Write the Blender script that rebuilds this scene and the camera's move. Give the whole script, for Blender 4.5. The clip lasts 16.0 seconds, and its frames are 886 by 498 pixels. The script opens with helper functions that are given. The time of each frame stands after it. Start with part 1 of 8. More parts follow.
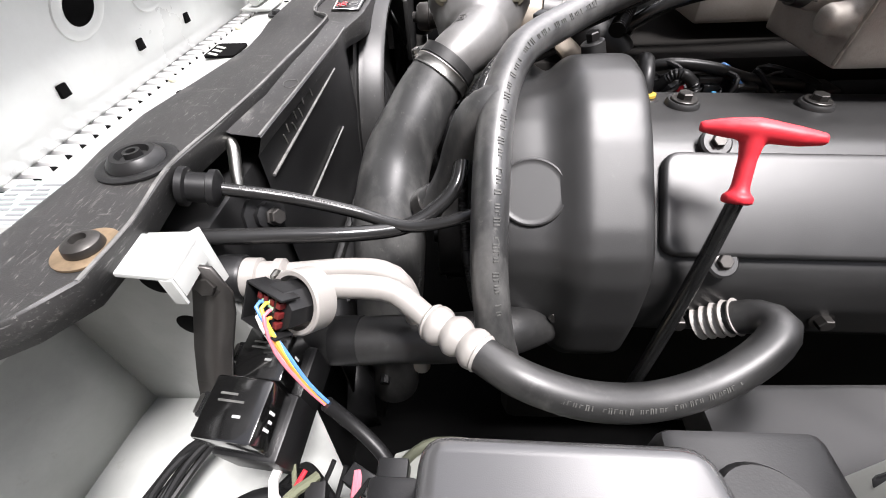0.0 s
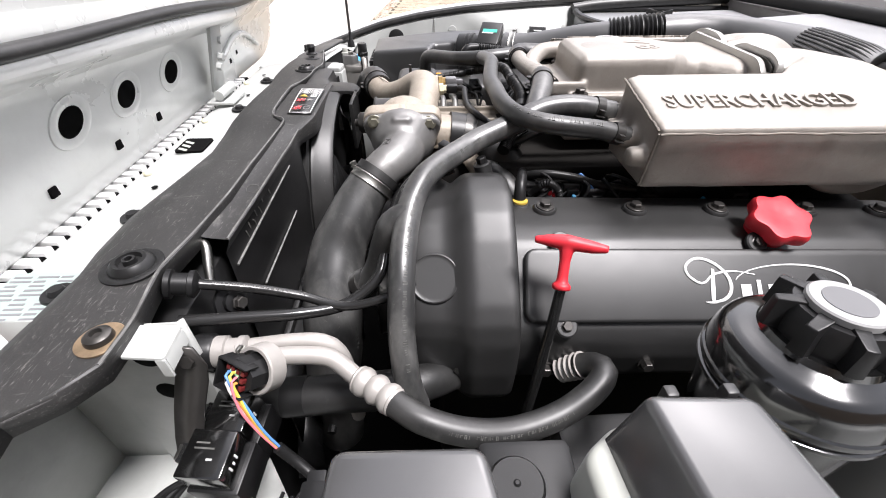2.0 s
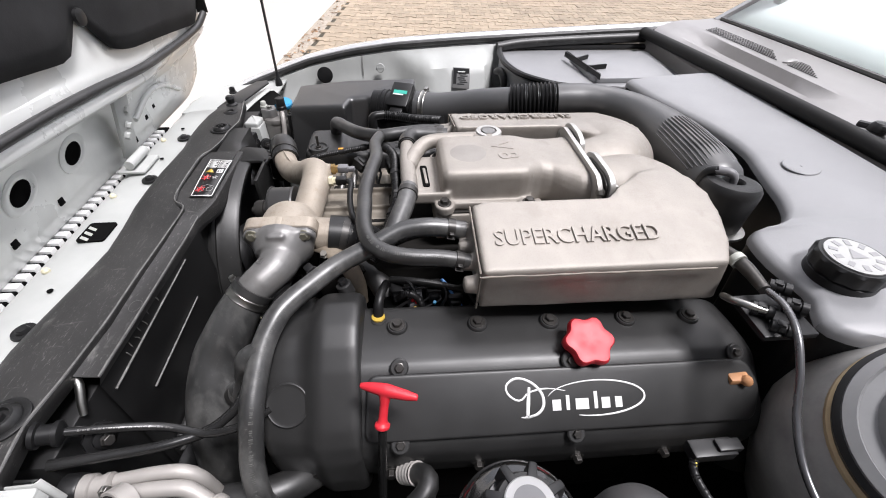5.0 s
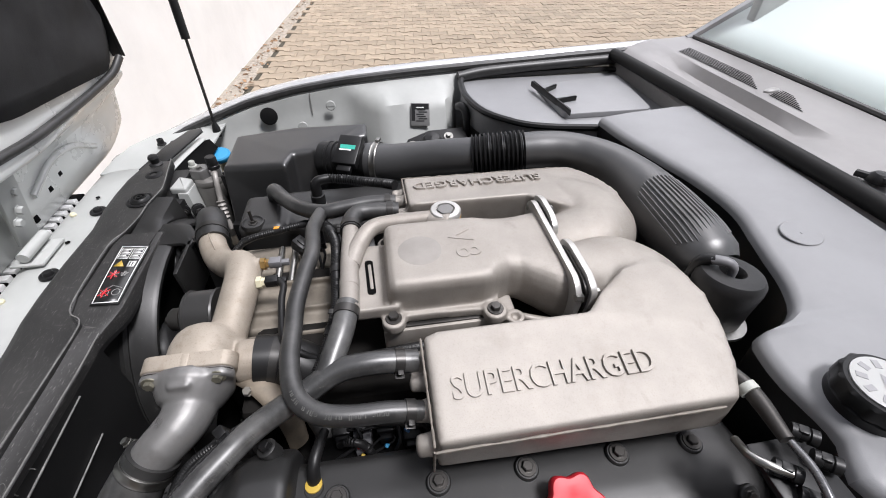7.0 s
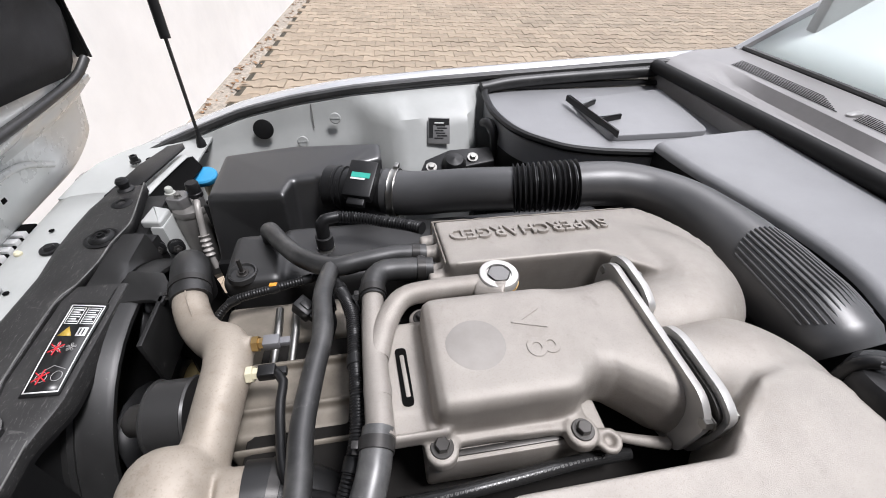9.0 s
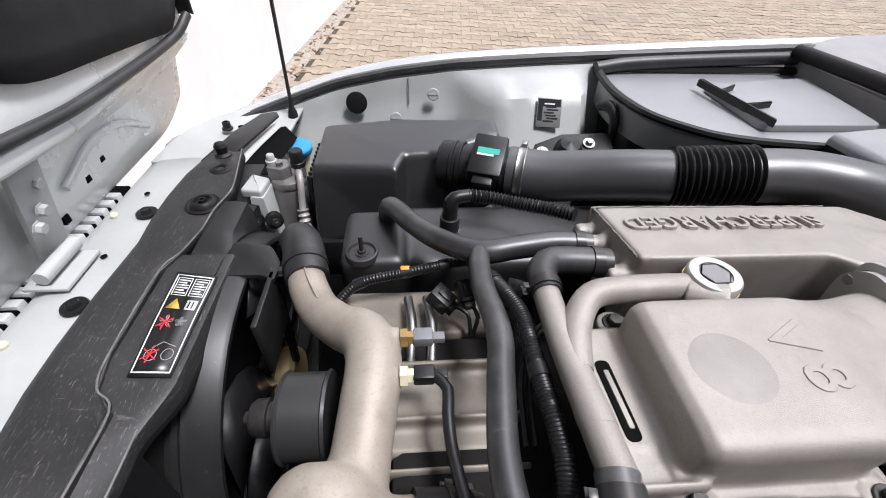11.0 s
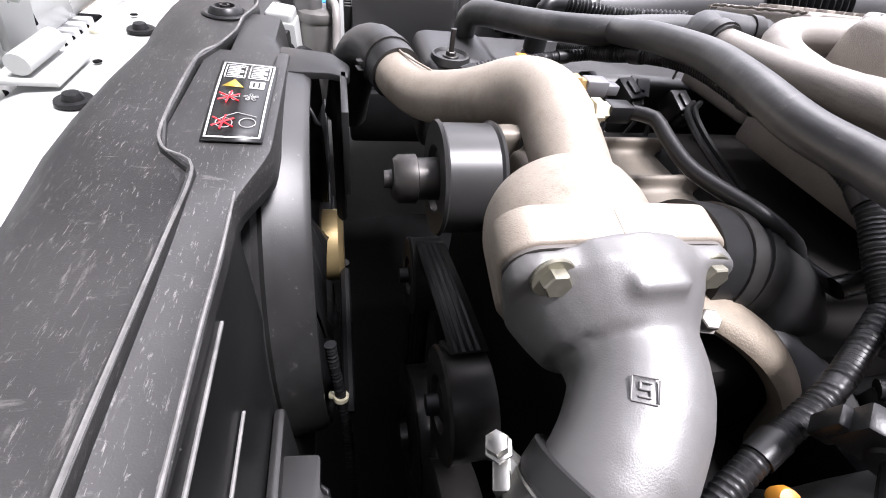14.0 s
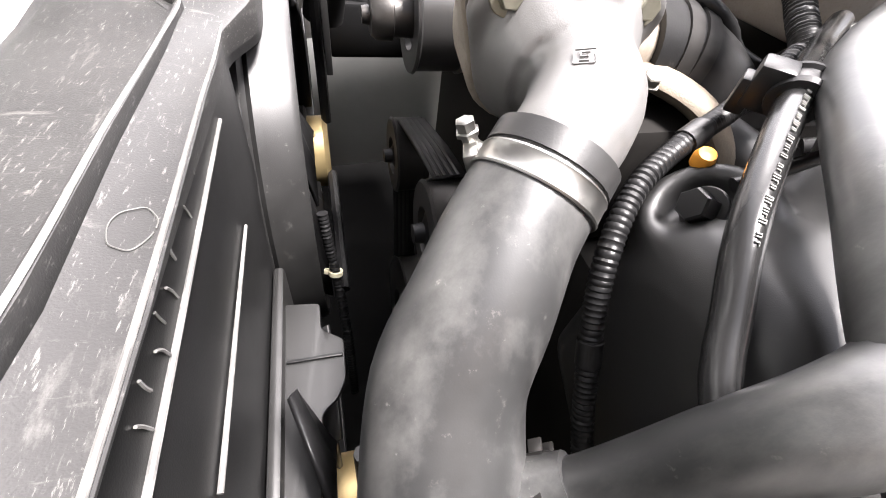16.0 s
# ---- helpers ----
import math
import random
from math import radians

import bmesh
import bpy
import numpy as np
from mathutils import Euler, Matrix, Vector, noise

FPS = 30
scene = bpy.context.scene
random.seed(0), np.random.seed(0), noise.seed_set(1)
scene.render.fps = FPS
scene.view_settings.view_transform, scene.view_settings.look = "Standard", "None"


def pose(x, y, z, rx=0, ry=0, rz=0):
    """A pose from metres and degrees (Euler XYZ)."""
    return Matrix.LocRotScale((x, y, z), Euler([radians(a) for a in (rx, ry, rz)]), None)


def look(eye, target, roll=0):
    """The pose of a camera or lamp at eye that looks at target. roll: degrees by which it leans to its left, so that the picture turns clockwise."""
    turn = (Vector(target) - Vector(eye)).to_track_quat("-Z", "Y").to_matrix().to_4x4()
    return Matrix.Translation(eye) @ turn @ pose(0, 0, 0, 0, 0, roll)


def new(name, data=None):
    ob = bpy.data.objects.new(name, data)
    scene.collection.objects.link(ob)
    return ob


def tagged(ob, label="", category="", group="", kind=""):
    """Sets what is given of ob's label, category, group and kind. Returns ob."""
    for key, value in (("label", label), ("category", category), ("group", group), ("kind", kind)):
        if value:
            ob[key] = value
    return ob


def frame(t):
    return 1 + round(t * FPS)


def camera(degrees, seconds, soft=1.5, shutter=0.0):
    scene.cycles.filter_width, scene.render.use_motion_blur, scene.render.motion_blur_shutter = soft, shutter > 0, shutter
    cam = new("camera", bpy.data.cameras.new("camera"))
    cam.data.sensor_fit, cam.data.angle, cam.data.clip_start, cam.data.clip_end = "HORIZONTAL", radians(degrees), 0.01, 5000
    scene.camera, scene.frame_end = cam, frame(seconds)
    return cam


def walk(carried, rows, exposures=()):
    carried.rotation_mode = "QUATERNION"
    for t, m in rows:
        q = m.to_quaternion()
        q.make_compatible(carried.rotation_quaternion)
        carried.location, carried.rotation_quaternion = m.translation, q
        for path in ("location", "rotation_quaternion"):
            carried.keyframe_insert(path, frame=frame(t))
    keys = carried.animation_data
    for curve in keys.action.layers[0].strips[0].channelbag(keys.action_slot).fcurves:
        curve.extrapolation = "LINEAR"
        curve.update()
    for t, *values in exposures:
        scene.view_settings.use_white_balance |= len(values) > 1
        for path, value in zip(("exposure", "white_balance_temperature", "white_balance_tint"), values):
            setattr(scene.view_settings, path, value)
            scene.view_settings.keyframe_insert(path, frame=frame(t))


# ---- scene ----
cam = camera(93.97, 16.0, soft=1.0)
PATH = [
    (0, (0.0515, 0.1860, 1.0369), (-0.0132, 0.9004, 0.3401), -3.58),
    (0.5, (0.0599, 0.1981, 1.0467), (-0.0013, 0.9152, 0.3524), -3.46),
    (1, (0.0684, 0.2124, 1.0584), (0.0172, 0.9339, 0.3678), -3.22),
    (1.5, (0.0900, 0.1864, 1.0804), (0.0366, 0.9464, 0.4327), -3.80),
    (2, (0.0905, 0.1299, 1.1272), (0.1214, 0.9147, 0.5083), -0.03),
    (2.5, (0.1045, 0.0799, 1.1941), (0.1931, 0.8563, 0.5702), 2.34),
    (3, (0.1294, 0.0847, 1.2087), (0.2374, 0.8510, 0.5755), 2.91),
    (3.5, (0.1562, 0.1031, 1.2360), (0.2698, 0.8682, 0.6023), 3.22),
    (4, (0.1799, 0.1284, 1.2567), (0.2780, 0.8794, 0.6037), 2.85),
    (4.2, (0.1920, 0.1393, 1.2630), (0.2803, 0.8880, 0.6059), 2.44),
    (6.3, (0.2805, 0.2734, 1.3316), (0.3690, 1.0159, 0.6677), 0.17),
    (6.5, (0.2862, 0.2931, 1.3357), (0.3787, 1.0332, 0.6697), -0.09),
    (7, (0.2889, 0.3472, 1.3306), (0.4113, 1.0833, 0.6648), 0.38),
    (7.5, (0.2911, 0.3965, 1.3183), (0.4365, 1.1246, 0.6485), 1.11),
    (8, (0.2820, 0.4405, 1.3041), (0.4377, 1.1666, 0.6343), 1.56),
    (8.5, (0.2690, 0.4787, 1.3013), (0.4207, 1.2080, 0.6342), 1.55),
    (8.7, (0.2627, 0.4921, 1.2997), (0.4122, 1.2245, 0.6355), 1.84),
    (10.8, (0.1378, 0.5828, 1.2377), (0.2104, 1.3267, 0.5733), 2.19),
    (11, (0.1226, 0.5816, 1.2245), (0.1924, 1.3233, 0.5574), 2.46),
    (11.5, (0.0859, 0.5746, 1.1848), (0.1583, 1.3138, 0.5152), 3.29),
    (12, (0.0597, 0.5685, 1.1582), (0.1514, 1.3027, 0.4855), 4.70),
    (12.5, (0.0293, 0.5596, 1.1238), (0.1574, 1.2880, 0.4507), 6.35),
    (13, (-0.0005, 0.5580, 1.0940), (0.1658, 1.2779, 0.4201), 7.91),
    (13.5, (-0.0249, 0.5495, 1.0697), (0.1690, 1.2562, 0.3893), 8.98),
    (14, (-0.0416, 0.5336, 1.0412), (0.1775, 1.2221, 0.3499), 9.90),
    (14.5, (-0.0517, 0.5105, 1.0121), (0.1962, 1.1812, 0.3130), 10.82),
    (15, (-0.0583, 0.4912, 0.9929), (0.2094, 1.1431, 0.2834), 10.95),
    (15.5, (-0.0547, 0.4728, 0.9821), (0.2142, 1.1184, 0.2674), 10.42),
    (16, (-0.0496, 0.4422, 0.9869), (0.1914, 1.0900, 0.2642), 8.91),
]
EXPOSURES = [(0, 1.75, 6350, 15), (1.9, 1.40, 6300, 15), (2.5, 1.12, 6300, 15), (4, 0.92, 6250, 15), (8, 0.62, 6150, 14), (11.5, 0.82, 6050, 16), (13, 1.22, 6050, 18), (14, 1.80, 6100, 19), (15, 2.52, 6250, 18), (16, 3.02, 6500, 16)]
walk(cam, [(t, look(eye, target, roll)) for t, eye, target, roll in PATH], EXPOSURES)

# ---- light ----
world = bpy.data.worlds.new("overcast_sky")
scene.world = world
world.use_nodes = True
wn, wl = world.node_tree.nodes, world.node_tree.links
sky = wn.new("ShaderNodeTexSky")
sky.sky_type, sky.sun_disc = "NISHITA", False
sky.sun_elevation, sky.sun_rotation = radians(52), radians(35)
sky.air_density, sky.dust_density, sky.ozone_density = 1.0, 4.0, 1.0
soft_sky = wn.new("ShaderNodeHueSaturation")
soft_sky.inputs["Saturation"].default_value = 0.22
wl.new(sky.outputs[0], soft_sky.inputs["Color"])
wl.new(soft_sky.outputs[0], wn["Background"].inputs["Color"])
wn["Background"].inputs["Strength"].default_value = 0.085
sun_data = bpy.data.lights.new("sun", "SUN")
sun_data.energy, sun_data.angle, sun_data.color = 3.0, radians(15), (1.0, 0.97, 0.93)
sun = new("sun", sun_data)
sun.matrix_world = look((1.4, -0.85, 4.0), (0, 0, 0))


# ---- materials ----
def mat(name, col, rough=0.5, metal=0.0, var=0.12, scale=14.0, bump=0.0, bscale=500.0, rvar=0.1, coat=0.0, specks=0.0, spec=0.5, streak=None, island=0.0, layers=()):
    """A surface with uneven colour and gloss at two scales, fine relief and, if wanted, pale specks of dust."""
    m = bpy.data.materials.new(name)
    m.use_nodes = True
    n, l = m.node_tree.nodes, m.node_tree.links
    b = n["Principled BSDF"]
    b.inputs["Metallic"].default_value = metal
    b.inputs["Specular IOR Level"].default_value = spec
    b.inputs["Coat Weight"].default_value = coat
    b.inputs["Coat Roughness"].default_value = 0.08
    at = n.new("ShaderNodeTexCoord")
    src = at.outputs["Object"]
    if streak:
        mp = n.new("ShaderNodeMapping")
        mp.inputs["Scale"].default_value = streak
        l.new(src, mp.inputs["Vector"])
        src = mp.outputs[0]
    big = n.new("ShaderNodeTexNoise")
    big.inputs["Scale"].default_value, big.inputs["Detail"].default_value = scale, 6.0
    big.inputs["Roughness"].default_value = 0.62
    l.new(src, big.inputs["Vector"])
    ramp = n.new("ShaderNodeValToRGB")
    ramp.color_ramp.elements[0].position, ramp.color_ramp.elements[1].position = 0.3, 0.72
    ramp.color_ramp.elements[0].color = (*[max(0, c * (1 - var)) for c in col], 1)
    ramp.color_ramp.elements[1].color = (*[min(1, c * (1 + var)) for c in col], 1)
    l.new(big.outputs["Fac"], ramp.inputs["Fac"])
    colour = ramp.outputs["Color"]
    fine = n.new("ShaderNodeTexNoise")
    fine.inputs["Scale"].default_value, fine.inputs["Detail"].default_value = bscale, 3.0
    l.new(at.outputs["Object"], fine.inputs["Vector"])
    if specks:
        dots = n.new("ShaderNodeTexNoise")
        dots.inputs["Scale"].default_value, dots.inputs["Detail"].default_value = 90.0, 8.0
        dots.inputs["Roughness"].default_value = 0.75
        l.new(at.outputs["Object"], dots.inputs["Vector"])
        cut = n.new("ShaderNodeMapRange")
        cut.inputs["From Min"].default_value, cut.inputs["From Max"].default_value = 0.63, 0.78
        cut.inputs["To Max"].default_value = specks
        l.new(dots.outputs["Fac"], cut.inputs["Value"])
        mix = n.new("ShaderNodeMix")
        mix.data_type = "RGBA"
        mix.inputs["B"].default_value = (0.42, 0.40, 0.37, 1)
        l.new(cut.outputs[0], mix.inputs["Factor"])
        l.new(colour, mix.inputs["A"])
        colour = mix.outputs["Result"]
    for lscale, lo, hi, amount, tone, stretch in layers:
        lm = n.new("ShaderNodeMapping")
        lm.inputs["Scale"].default_value = stretch
        lm.inputs["Rotation"].default_value = (0.2, 0.1, 0.5)
        l.new(at.outputs["Object"], lm.inputs["Vector"])
        ln = n.new("ShaderNodeTexNoise")
        ln.inputs["Scale"].default_value, ln.inputs["Detail"].default_value = lscale, 9.0
        ln.inputs["Roughness"].default_value = 0.7
        l.new(lm.outputs[0], ln.inputs["Vector"])
        lc = n.new("ShaderNodeMapRange")
        lc.inputs["From Min"].default_value, lc.inputs["From Max"].default_value = lo, hi
        lc.inputs["To Max"].default_value = amount
        l.new(ln.outputs["Fac"], lc.inputs["Value"])
        lx = n.new("ShaderNodeMix")
        lx.data_type = "RGBA"
        lx.inputs["B"].default_value = (*tone, 1)
        l.new(lc.outputs[0], lx.inputs["Factor"])
        l.new(colour, lx.inputs["A"])
        colour = lx.outputs["Result"]
    if island:
        info = n.new("ShaderNodeObjectInfo")
        geo = n.new("ShaderNodeNewGeometry")
        add = n.new("ShaderNodeMath")
        l.new(info.outputs["Random"], add.inputs[0])
        l.new(geo.outputs["Random Per Island"], add.inputs[1])
        frac = n.new("ShaderNodeMath")
        frac.operation = "FRACT"
        l.new(add.outputs[0], frac.inputs[0])
        span = n.new("ShaderNodeMapRange")
        span.inputs["To Min"].default_value, span.inputs["To Max"].default_value = 1 - island, 1 + island
        l.new(frac.outputs[0], span.inputs["Value"])
        mul = n.new("ShaderNodeVectorMath")
        mul.operation = "SCALE"
        l.new(colour, mul.inputs[0])
        l.new(span.outputs[0], mul.inputs["Scale"])
        colour = mul.outputs[0]
    l.new(colour, b.inputs["Base Color"])
    rough_range = n.new("ShaderNodeMapRange")
    rough_range.inputs["To Min"].default_value = max(0.02, rough - rvar)
    rough_range.inputs["To Max"].default_value = min(1, rough + rvar)
    l.new(big.outputs["Fac"], rough_range.inputs["Value"])
    l.new(rough_range.outputs[0], b.inputs["Roughness"])
    if bump:
        bp = n.new("ShaderNodeBump")
        bp.inputs["Strength"].default_value, bp.inputs["Distance"].default_value = bump, 0.0003
        l.new(fine.outputs["Fac"], bp.inputs["Height"])
        l.new(bp.outputs[0], b.inputs["Normal"])
    return m


DUST = (0.36, 0.35, 0.33)
PANEL = mat("dusty_black_plastic", (0.021, 0.0206, 0.0203), 0.50, var=0.3, scale=9, bump=0.35, bscale=1200, specks=0.3, layers=((560, 0.585, 0.68, 0.42, DUST, (1, 0.17, 1)), (420, 0.62, 0.71, 0.4, DUST, (1, 0.45, 1)), (26, 0.60, 0.8, 0.5, DUST, (1, 0.35, 1)), (170, 0.60, 0.74, 0.3, DUST, (1, 0.16, 1)), (150, 0.61, 0.75, 0.28, DUST, (0.2, 1, 1)), (350, 0.64, 0.75, 0.4, DUST, (1, 1, 1)), (5, 0.42, 0.7, 0.3, (0.065, 0.0635, 0.061), (1, 1, 1))))
WORN = mat("worn_plastic_edge", (0.15, 0.148, 0.142), 0.5, var=0.4, scale=60, bump=0.3, bscale=700, layers=((80, 0.5, 0.7, 0.6, (0.06, 0.06, 0.06), (1, 1, 1)),))
BLACK = mat("black_plastic", (0.010, 0.010, 0.0104), 0.40, var=0.2, bump=0.2, bscale=1200, spec=0.36, specks=0.05)
BLACK_STEEL = mat("blackened_steel", (0.05, 0.048, 0.046), 0.35, metal=0.6, var=0.3)
BLACK_DUST = mat("black_plastic_with_dust", (0.011, 0.011, 0.0112), 0.38, var=0.3, bump=0.2, bscale=1200, specks=0.12, spec=0.4, layers=((40, 0.64, 0.84, 0.2, (0.14, 0.137, 0.13), (1, 0.4, 1)),))
AIRBOX = mat("satin_air_box_plastic", (0.021, 0.021, 0.0213), 0.36, var=0.1, scale=8, bump=0.10, bscale=2600, spec=0.9, specks=0.05)
SHROUD = mat("dusty_shroud_plastic", (0.0165, 0.0164, 0.0161), 0.42, var=0.3, scale=12, bump=0.25, bscale=1200, specks=0.3, spec=0.5, layers=((55, 0.62, 0.82, 0.3, (0.2, 0.195, 0.185), (1, 0.4, 1)),))
DUCT = mat("satin_duct_plastic", (0.046, 0.0462, 0.0470), 0.40, var=0.2, scale=10, bump=0.2, bscale=1600, spec=0.9)
COVER = mat("satin_black_cover", (0.0195, 0.0194, 0.0193), 0.44, var=0.16, bump=0.22, bscale=2500, specks=0.06, spec=0.65)
LID = mat("smooth_black_lid", (0.055, 0.055, 0.0558), 0.22, var=0.10, bump=0.10, bscale=2600, specks=0.04, spec=1.0, coat=0.25)
DOME = mat("grained_black_dome", (0.040, 0.040, 0.0405), 0.55, var=0.12, bump=0.45, bscale=2200, spec=0.8)
GLOSS = mat("gloss_black_paint", (0.005, 0.005, 0.005), 0.16, var=0.15, rvar=0.03, spec=1.0, coat=0.6)
# Near-black stands in for shade in holes, slots and the depths of the bay.
SHADE_BLACK = mat("painted_deep_shade", (0.003, 0.003, 0.003), 0.85, var=0.4, spec=0.08)
RUBBER = mat("black_rubber_hose", (0.016, 0.0159, 0.0158), 0.45, var=0.25, scale=25, bump=0.12, bscale=1200, specks=0.10, spec=0.68, layers=((18, 0.5, 0.75, 0.35, (0.075, 0.0735, 0.070), (1, 1, 1)), (60, 0.58, 0.75, 0.3, (0.12, 0.117, 0.11), (1, 1, 0.5))))
HOSE_BIG = mat("dusty_radiator_hose", (0.034, 0.0343, 0.0342), 0.38, var=0.3, scale=14, bump=0.08, bscale=1500, specks=0.35, spec=0.9, layers=((22, 0.44, 0.74, 0.55, (0.21, 0.208, 0.20), (1, 1, 0.35)), (160, 0.64, 0.74, 0.5, DUST, (1, 1, 1))))
HOSE_MID = mat("weathered_coolant_hose", (0.022, 0.0219, 0.0217), 0.42, var=0.3, scale=22, bump=0.35, bscale=260, specks=0.2, spec=0.75, layers=((24, 0.46, 0.74, 0.45, (0.13, 0.128, 0.122), (1, 1, 0.4)), (140, 0.62, 0.74, 0.35, (0.16, 0.157, 0.15), (1, 1, 1))))
RUBBER_SHINE = mat("shiny_black_hose", (0.016, 0.016, 0.016), 0.22, var=0.2, bump=0.1)
COWL = mat("grey_black_cowl_plastic", (0.23, 0.232, 0.239), 0.42, var=0.08, bump=0.3, bscale=2200)
STAIN = (0.16, 0.135, 0.11)
CAST = mat("cast_aluminium", (0.335, 0.309, 0.279), 0.46, metal=0.3, var=0.13, scale=16, bump=1.0, bscale=2000, rvar=0.08, layers=((7, 0.50, 0.75, 0.5, STAIN, (1, 1, 1)), (700, 0.52, 0.70, 0.35, STAIN, (1, 1, 1)), (38, 0.60, 0.78, 0.5, (0.14, 0.12, 0.1), (1, 0.5, 1)), (30, 0.64, 0.8, 0.4, (0.5, 0.48, 0.45), (1, 0.3, 1))))
CAST_WARM = mat("stained_cast_aluminium", (0.345, 0.303, 0.252), 0.52, metal=0.2, var=0.15, scale=20, bump=0.55, bscale=1500, rvar=0.08, layers=((11, 0.48, 0.72, 0.55, (0.24, 0.19, 0.14), (1, 1, 1)), (45, 0.56, 0.7, 0.5, (0.18, 0.14, 0.1), (1, 1, 0.4)), (500, 0.54, 0.70, 0.5, (0.14, 0.115, 0.09), (1, 1, 1))))
BRIGHT = mat("machined_bright_plate", (0.50, 0.49, 0.47), 0.36, metal=0.6, var=0.12, bump=0.3, bscale=1200)
SILVER = mat("bright_aluminium", (0.205, 0.202, 0.198), 0.46, metal=0.5, var=0.15, bump=0.3, bscale=1800, layers=((14, 0.50, 0.75, 0.4, (0.15, 0.142, 0.132), (1, 1, 1)), (55, 0.55, 0.75, 0.35, (0.12, 0.112, 0.10), (1, 1, 0.35)), (200, 0.6, 0.75, 0.35, (0.12, 0.112, 0.10), (1, 1, 1))))
STEEL = mat("plated_steel", (0.36, 0.355, 0.335), 0.34, metal=1.0, var=0.15, bump=0.1)
DARK_STEEL = mat("dark_steel", (0.08, 0.076, 0.072), 0.4, metal=0.8, var=0.25, bump=0.2)
BRASS = mat("brass", (0.50, 0.34, 0.14), 0.35, metal=0.9, var=0.2)
GOLD = mat("passivated_gold_metal", (0.52, 0.40, 0.20), 0.4, metal=0.7, var=0.2)
PALE_PIPE = mat("dull_aluminium_pipe", (0.35, 0.332, 0.312), 0.50, metal=0.25, var=0.12, bump=0.25, bscale=700)
PAINT = mat("pale_silver_paint", (0.66, 0.672, 0.655), 0.28, metal=0.15, var=0.06, scale=6, bump=0.05, coat=0.4, specks=0.04, layers=((8, 0.5, 0.8, 0.2, (0.3, 0.29, 0.27), (1, 1, 1)),))
PAINT_IN = mat("pale_grey_inner_paint", (0.40, 0.41, 0.397), 0.42, var=0.1, scale=8, bump=0.12, bscale=300, specks=0.12)
FENDER = mat("silver_body_paint", (0.55, 0.555, 0.56), 0.22, metal=0.4, var=0.04, coat=0.7)
WHITE = mat("white_plastic", (0.40, 0.41, 0.375), 0.45, var=0.08, specks=0.05)
CREAM = mat("cream_plastic", (0.6, 0.56, 0.4), 0.45, var=0.15)
RED = mat("red_plastic", (0.58, 0.022, 0.035), 0.46, var=0.12, scale=30, bump=0.2, bscale=900, specks=0.05)
BLUE = mat("light_blue_plastic", (0.04, 0.28, 0.52), 0.4, var=0.1)
GREEN_DECAL = mat("teal_label", (0.05, 0.42, 0.33), 0.35, var=0.1)
PRINT = mat("worn_hose_print", (0.085, 0.085, 0.08), 0.5, var=0.5, scale=80)
INK = mat("white_print", (0.75, 0.75, 0.74), 0.4, var=0.05)
YELLOW = mat("yellow_plastic", (0.48, 0.33, 0.05), 0.45, var=0.1)
ORANGE = mat("orange_plastic", (0.72, 0.30, 0.03), 0.45, var=0.1)
RED_INK = mat("red_print", (0.65, 0.03, 0.04), 0.4, var=0.05)
LABEL_BLACK = mat("black_label_film", (0.012, 0.012, 0.012), 0.3, var=0.1)
RENDER_WALL = mat("white_wall_render", (0.82, 0.81, 0.79), 0.85, var=0.05, scale=3, bump=0.4, bscale=120)
PAVER = mat("concrete_paver", (0.300, 0.246, 0.182), 0.85, var=0.2, scale=5, bump=0.6, bscale=180, island=0.13, layers=((1.1, 0.45, 0.7, 0.4, (0.35, 0.265, 0.19), (1, 1, 1)), (0.7, 0.5, 0.75, 0.35, (0.25, 0.225, 0.175), (1, 1, 1))))
JOINT = mat("dark_joint_soil", (0.055, 0.048, 0.034), 0.95, var=0.4, scale=20, bump=0.5, bscale=150)
SOIL = mat("dry_leaf_litter", (0.22, 0.13, 0.07), 0.9, var=0.4, island=0.5)
PAD = mat("quilted_black_felt", (0.028, 0.028, 0.029), 0.75, var=0.35, scale=12, bump=0.8, bscale=400, spec=0.2)
PAINT_LOW = mat("grimy_pale_paint", (0.40, 0.41, 0.395), 0.45, var=0.2, scale=9, bump=0.12, bscale=300, specks=0.15, layers=((12, 0.52, 0.78, 0.35, (0.24, 0.235, 0.22), (1, 1, 1)), (60, 0.62, 0.75, 0.4, (0.2, 0.17, 0.12), (1, 1, 1))))
CAP_WHITE = mat("pale_grey_cap_face", (0.38, 0.385, 0.377), 0.45, var=0.08)
GREY_PLUG = mat("grey_connector_plastic", (0.17, 0.17, 0.178), 0.5, var=0.1)
PULLEY = mat("worn_grey_pulley", (0.040, 0.0395, 0.039), 0.38, metal=0.3, var=0.12)
FOAM = mat("tan_foam_seal", (0.40, 0.31, 0.19), 0.9, var=0.3, bump=0.5, bscale=200)
WIRES = [mat("wire_" + n, c, 0.4) for n, c in (("blue", (0.1, 0.25, 0.55)), ("yellow", (0.7, 0.55, 0.08)), ("pink", (0.75, 0.2, 0.25)), ("white", (0.7, 0.7, 0.68)), ("orange", (0.75, 0.35, 0.08)))]
# The pale, barely clear base colour imitates the sky reflected in the glass.
GLASS = bpy.data.materials.new("windscreen_glass")
GLASS.use_nodes = True
gb = GLASS.node_tree.nodes["Principled BSDF"]
gb.inputs["Base Color"].default_value = (0.74, 0.80, 0.79, 1)
gb.inputs["Roughness"].default_value, gb.inputs["Transmission Weight"].default_value, gb.inputs["IOR"].default_value = 0.03, 0.2, 1.52


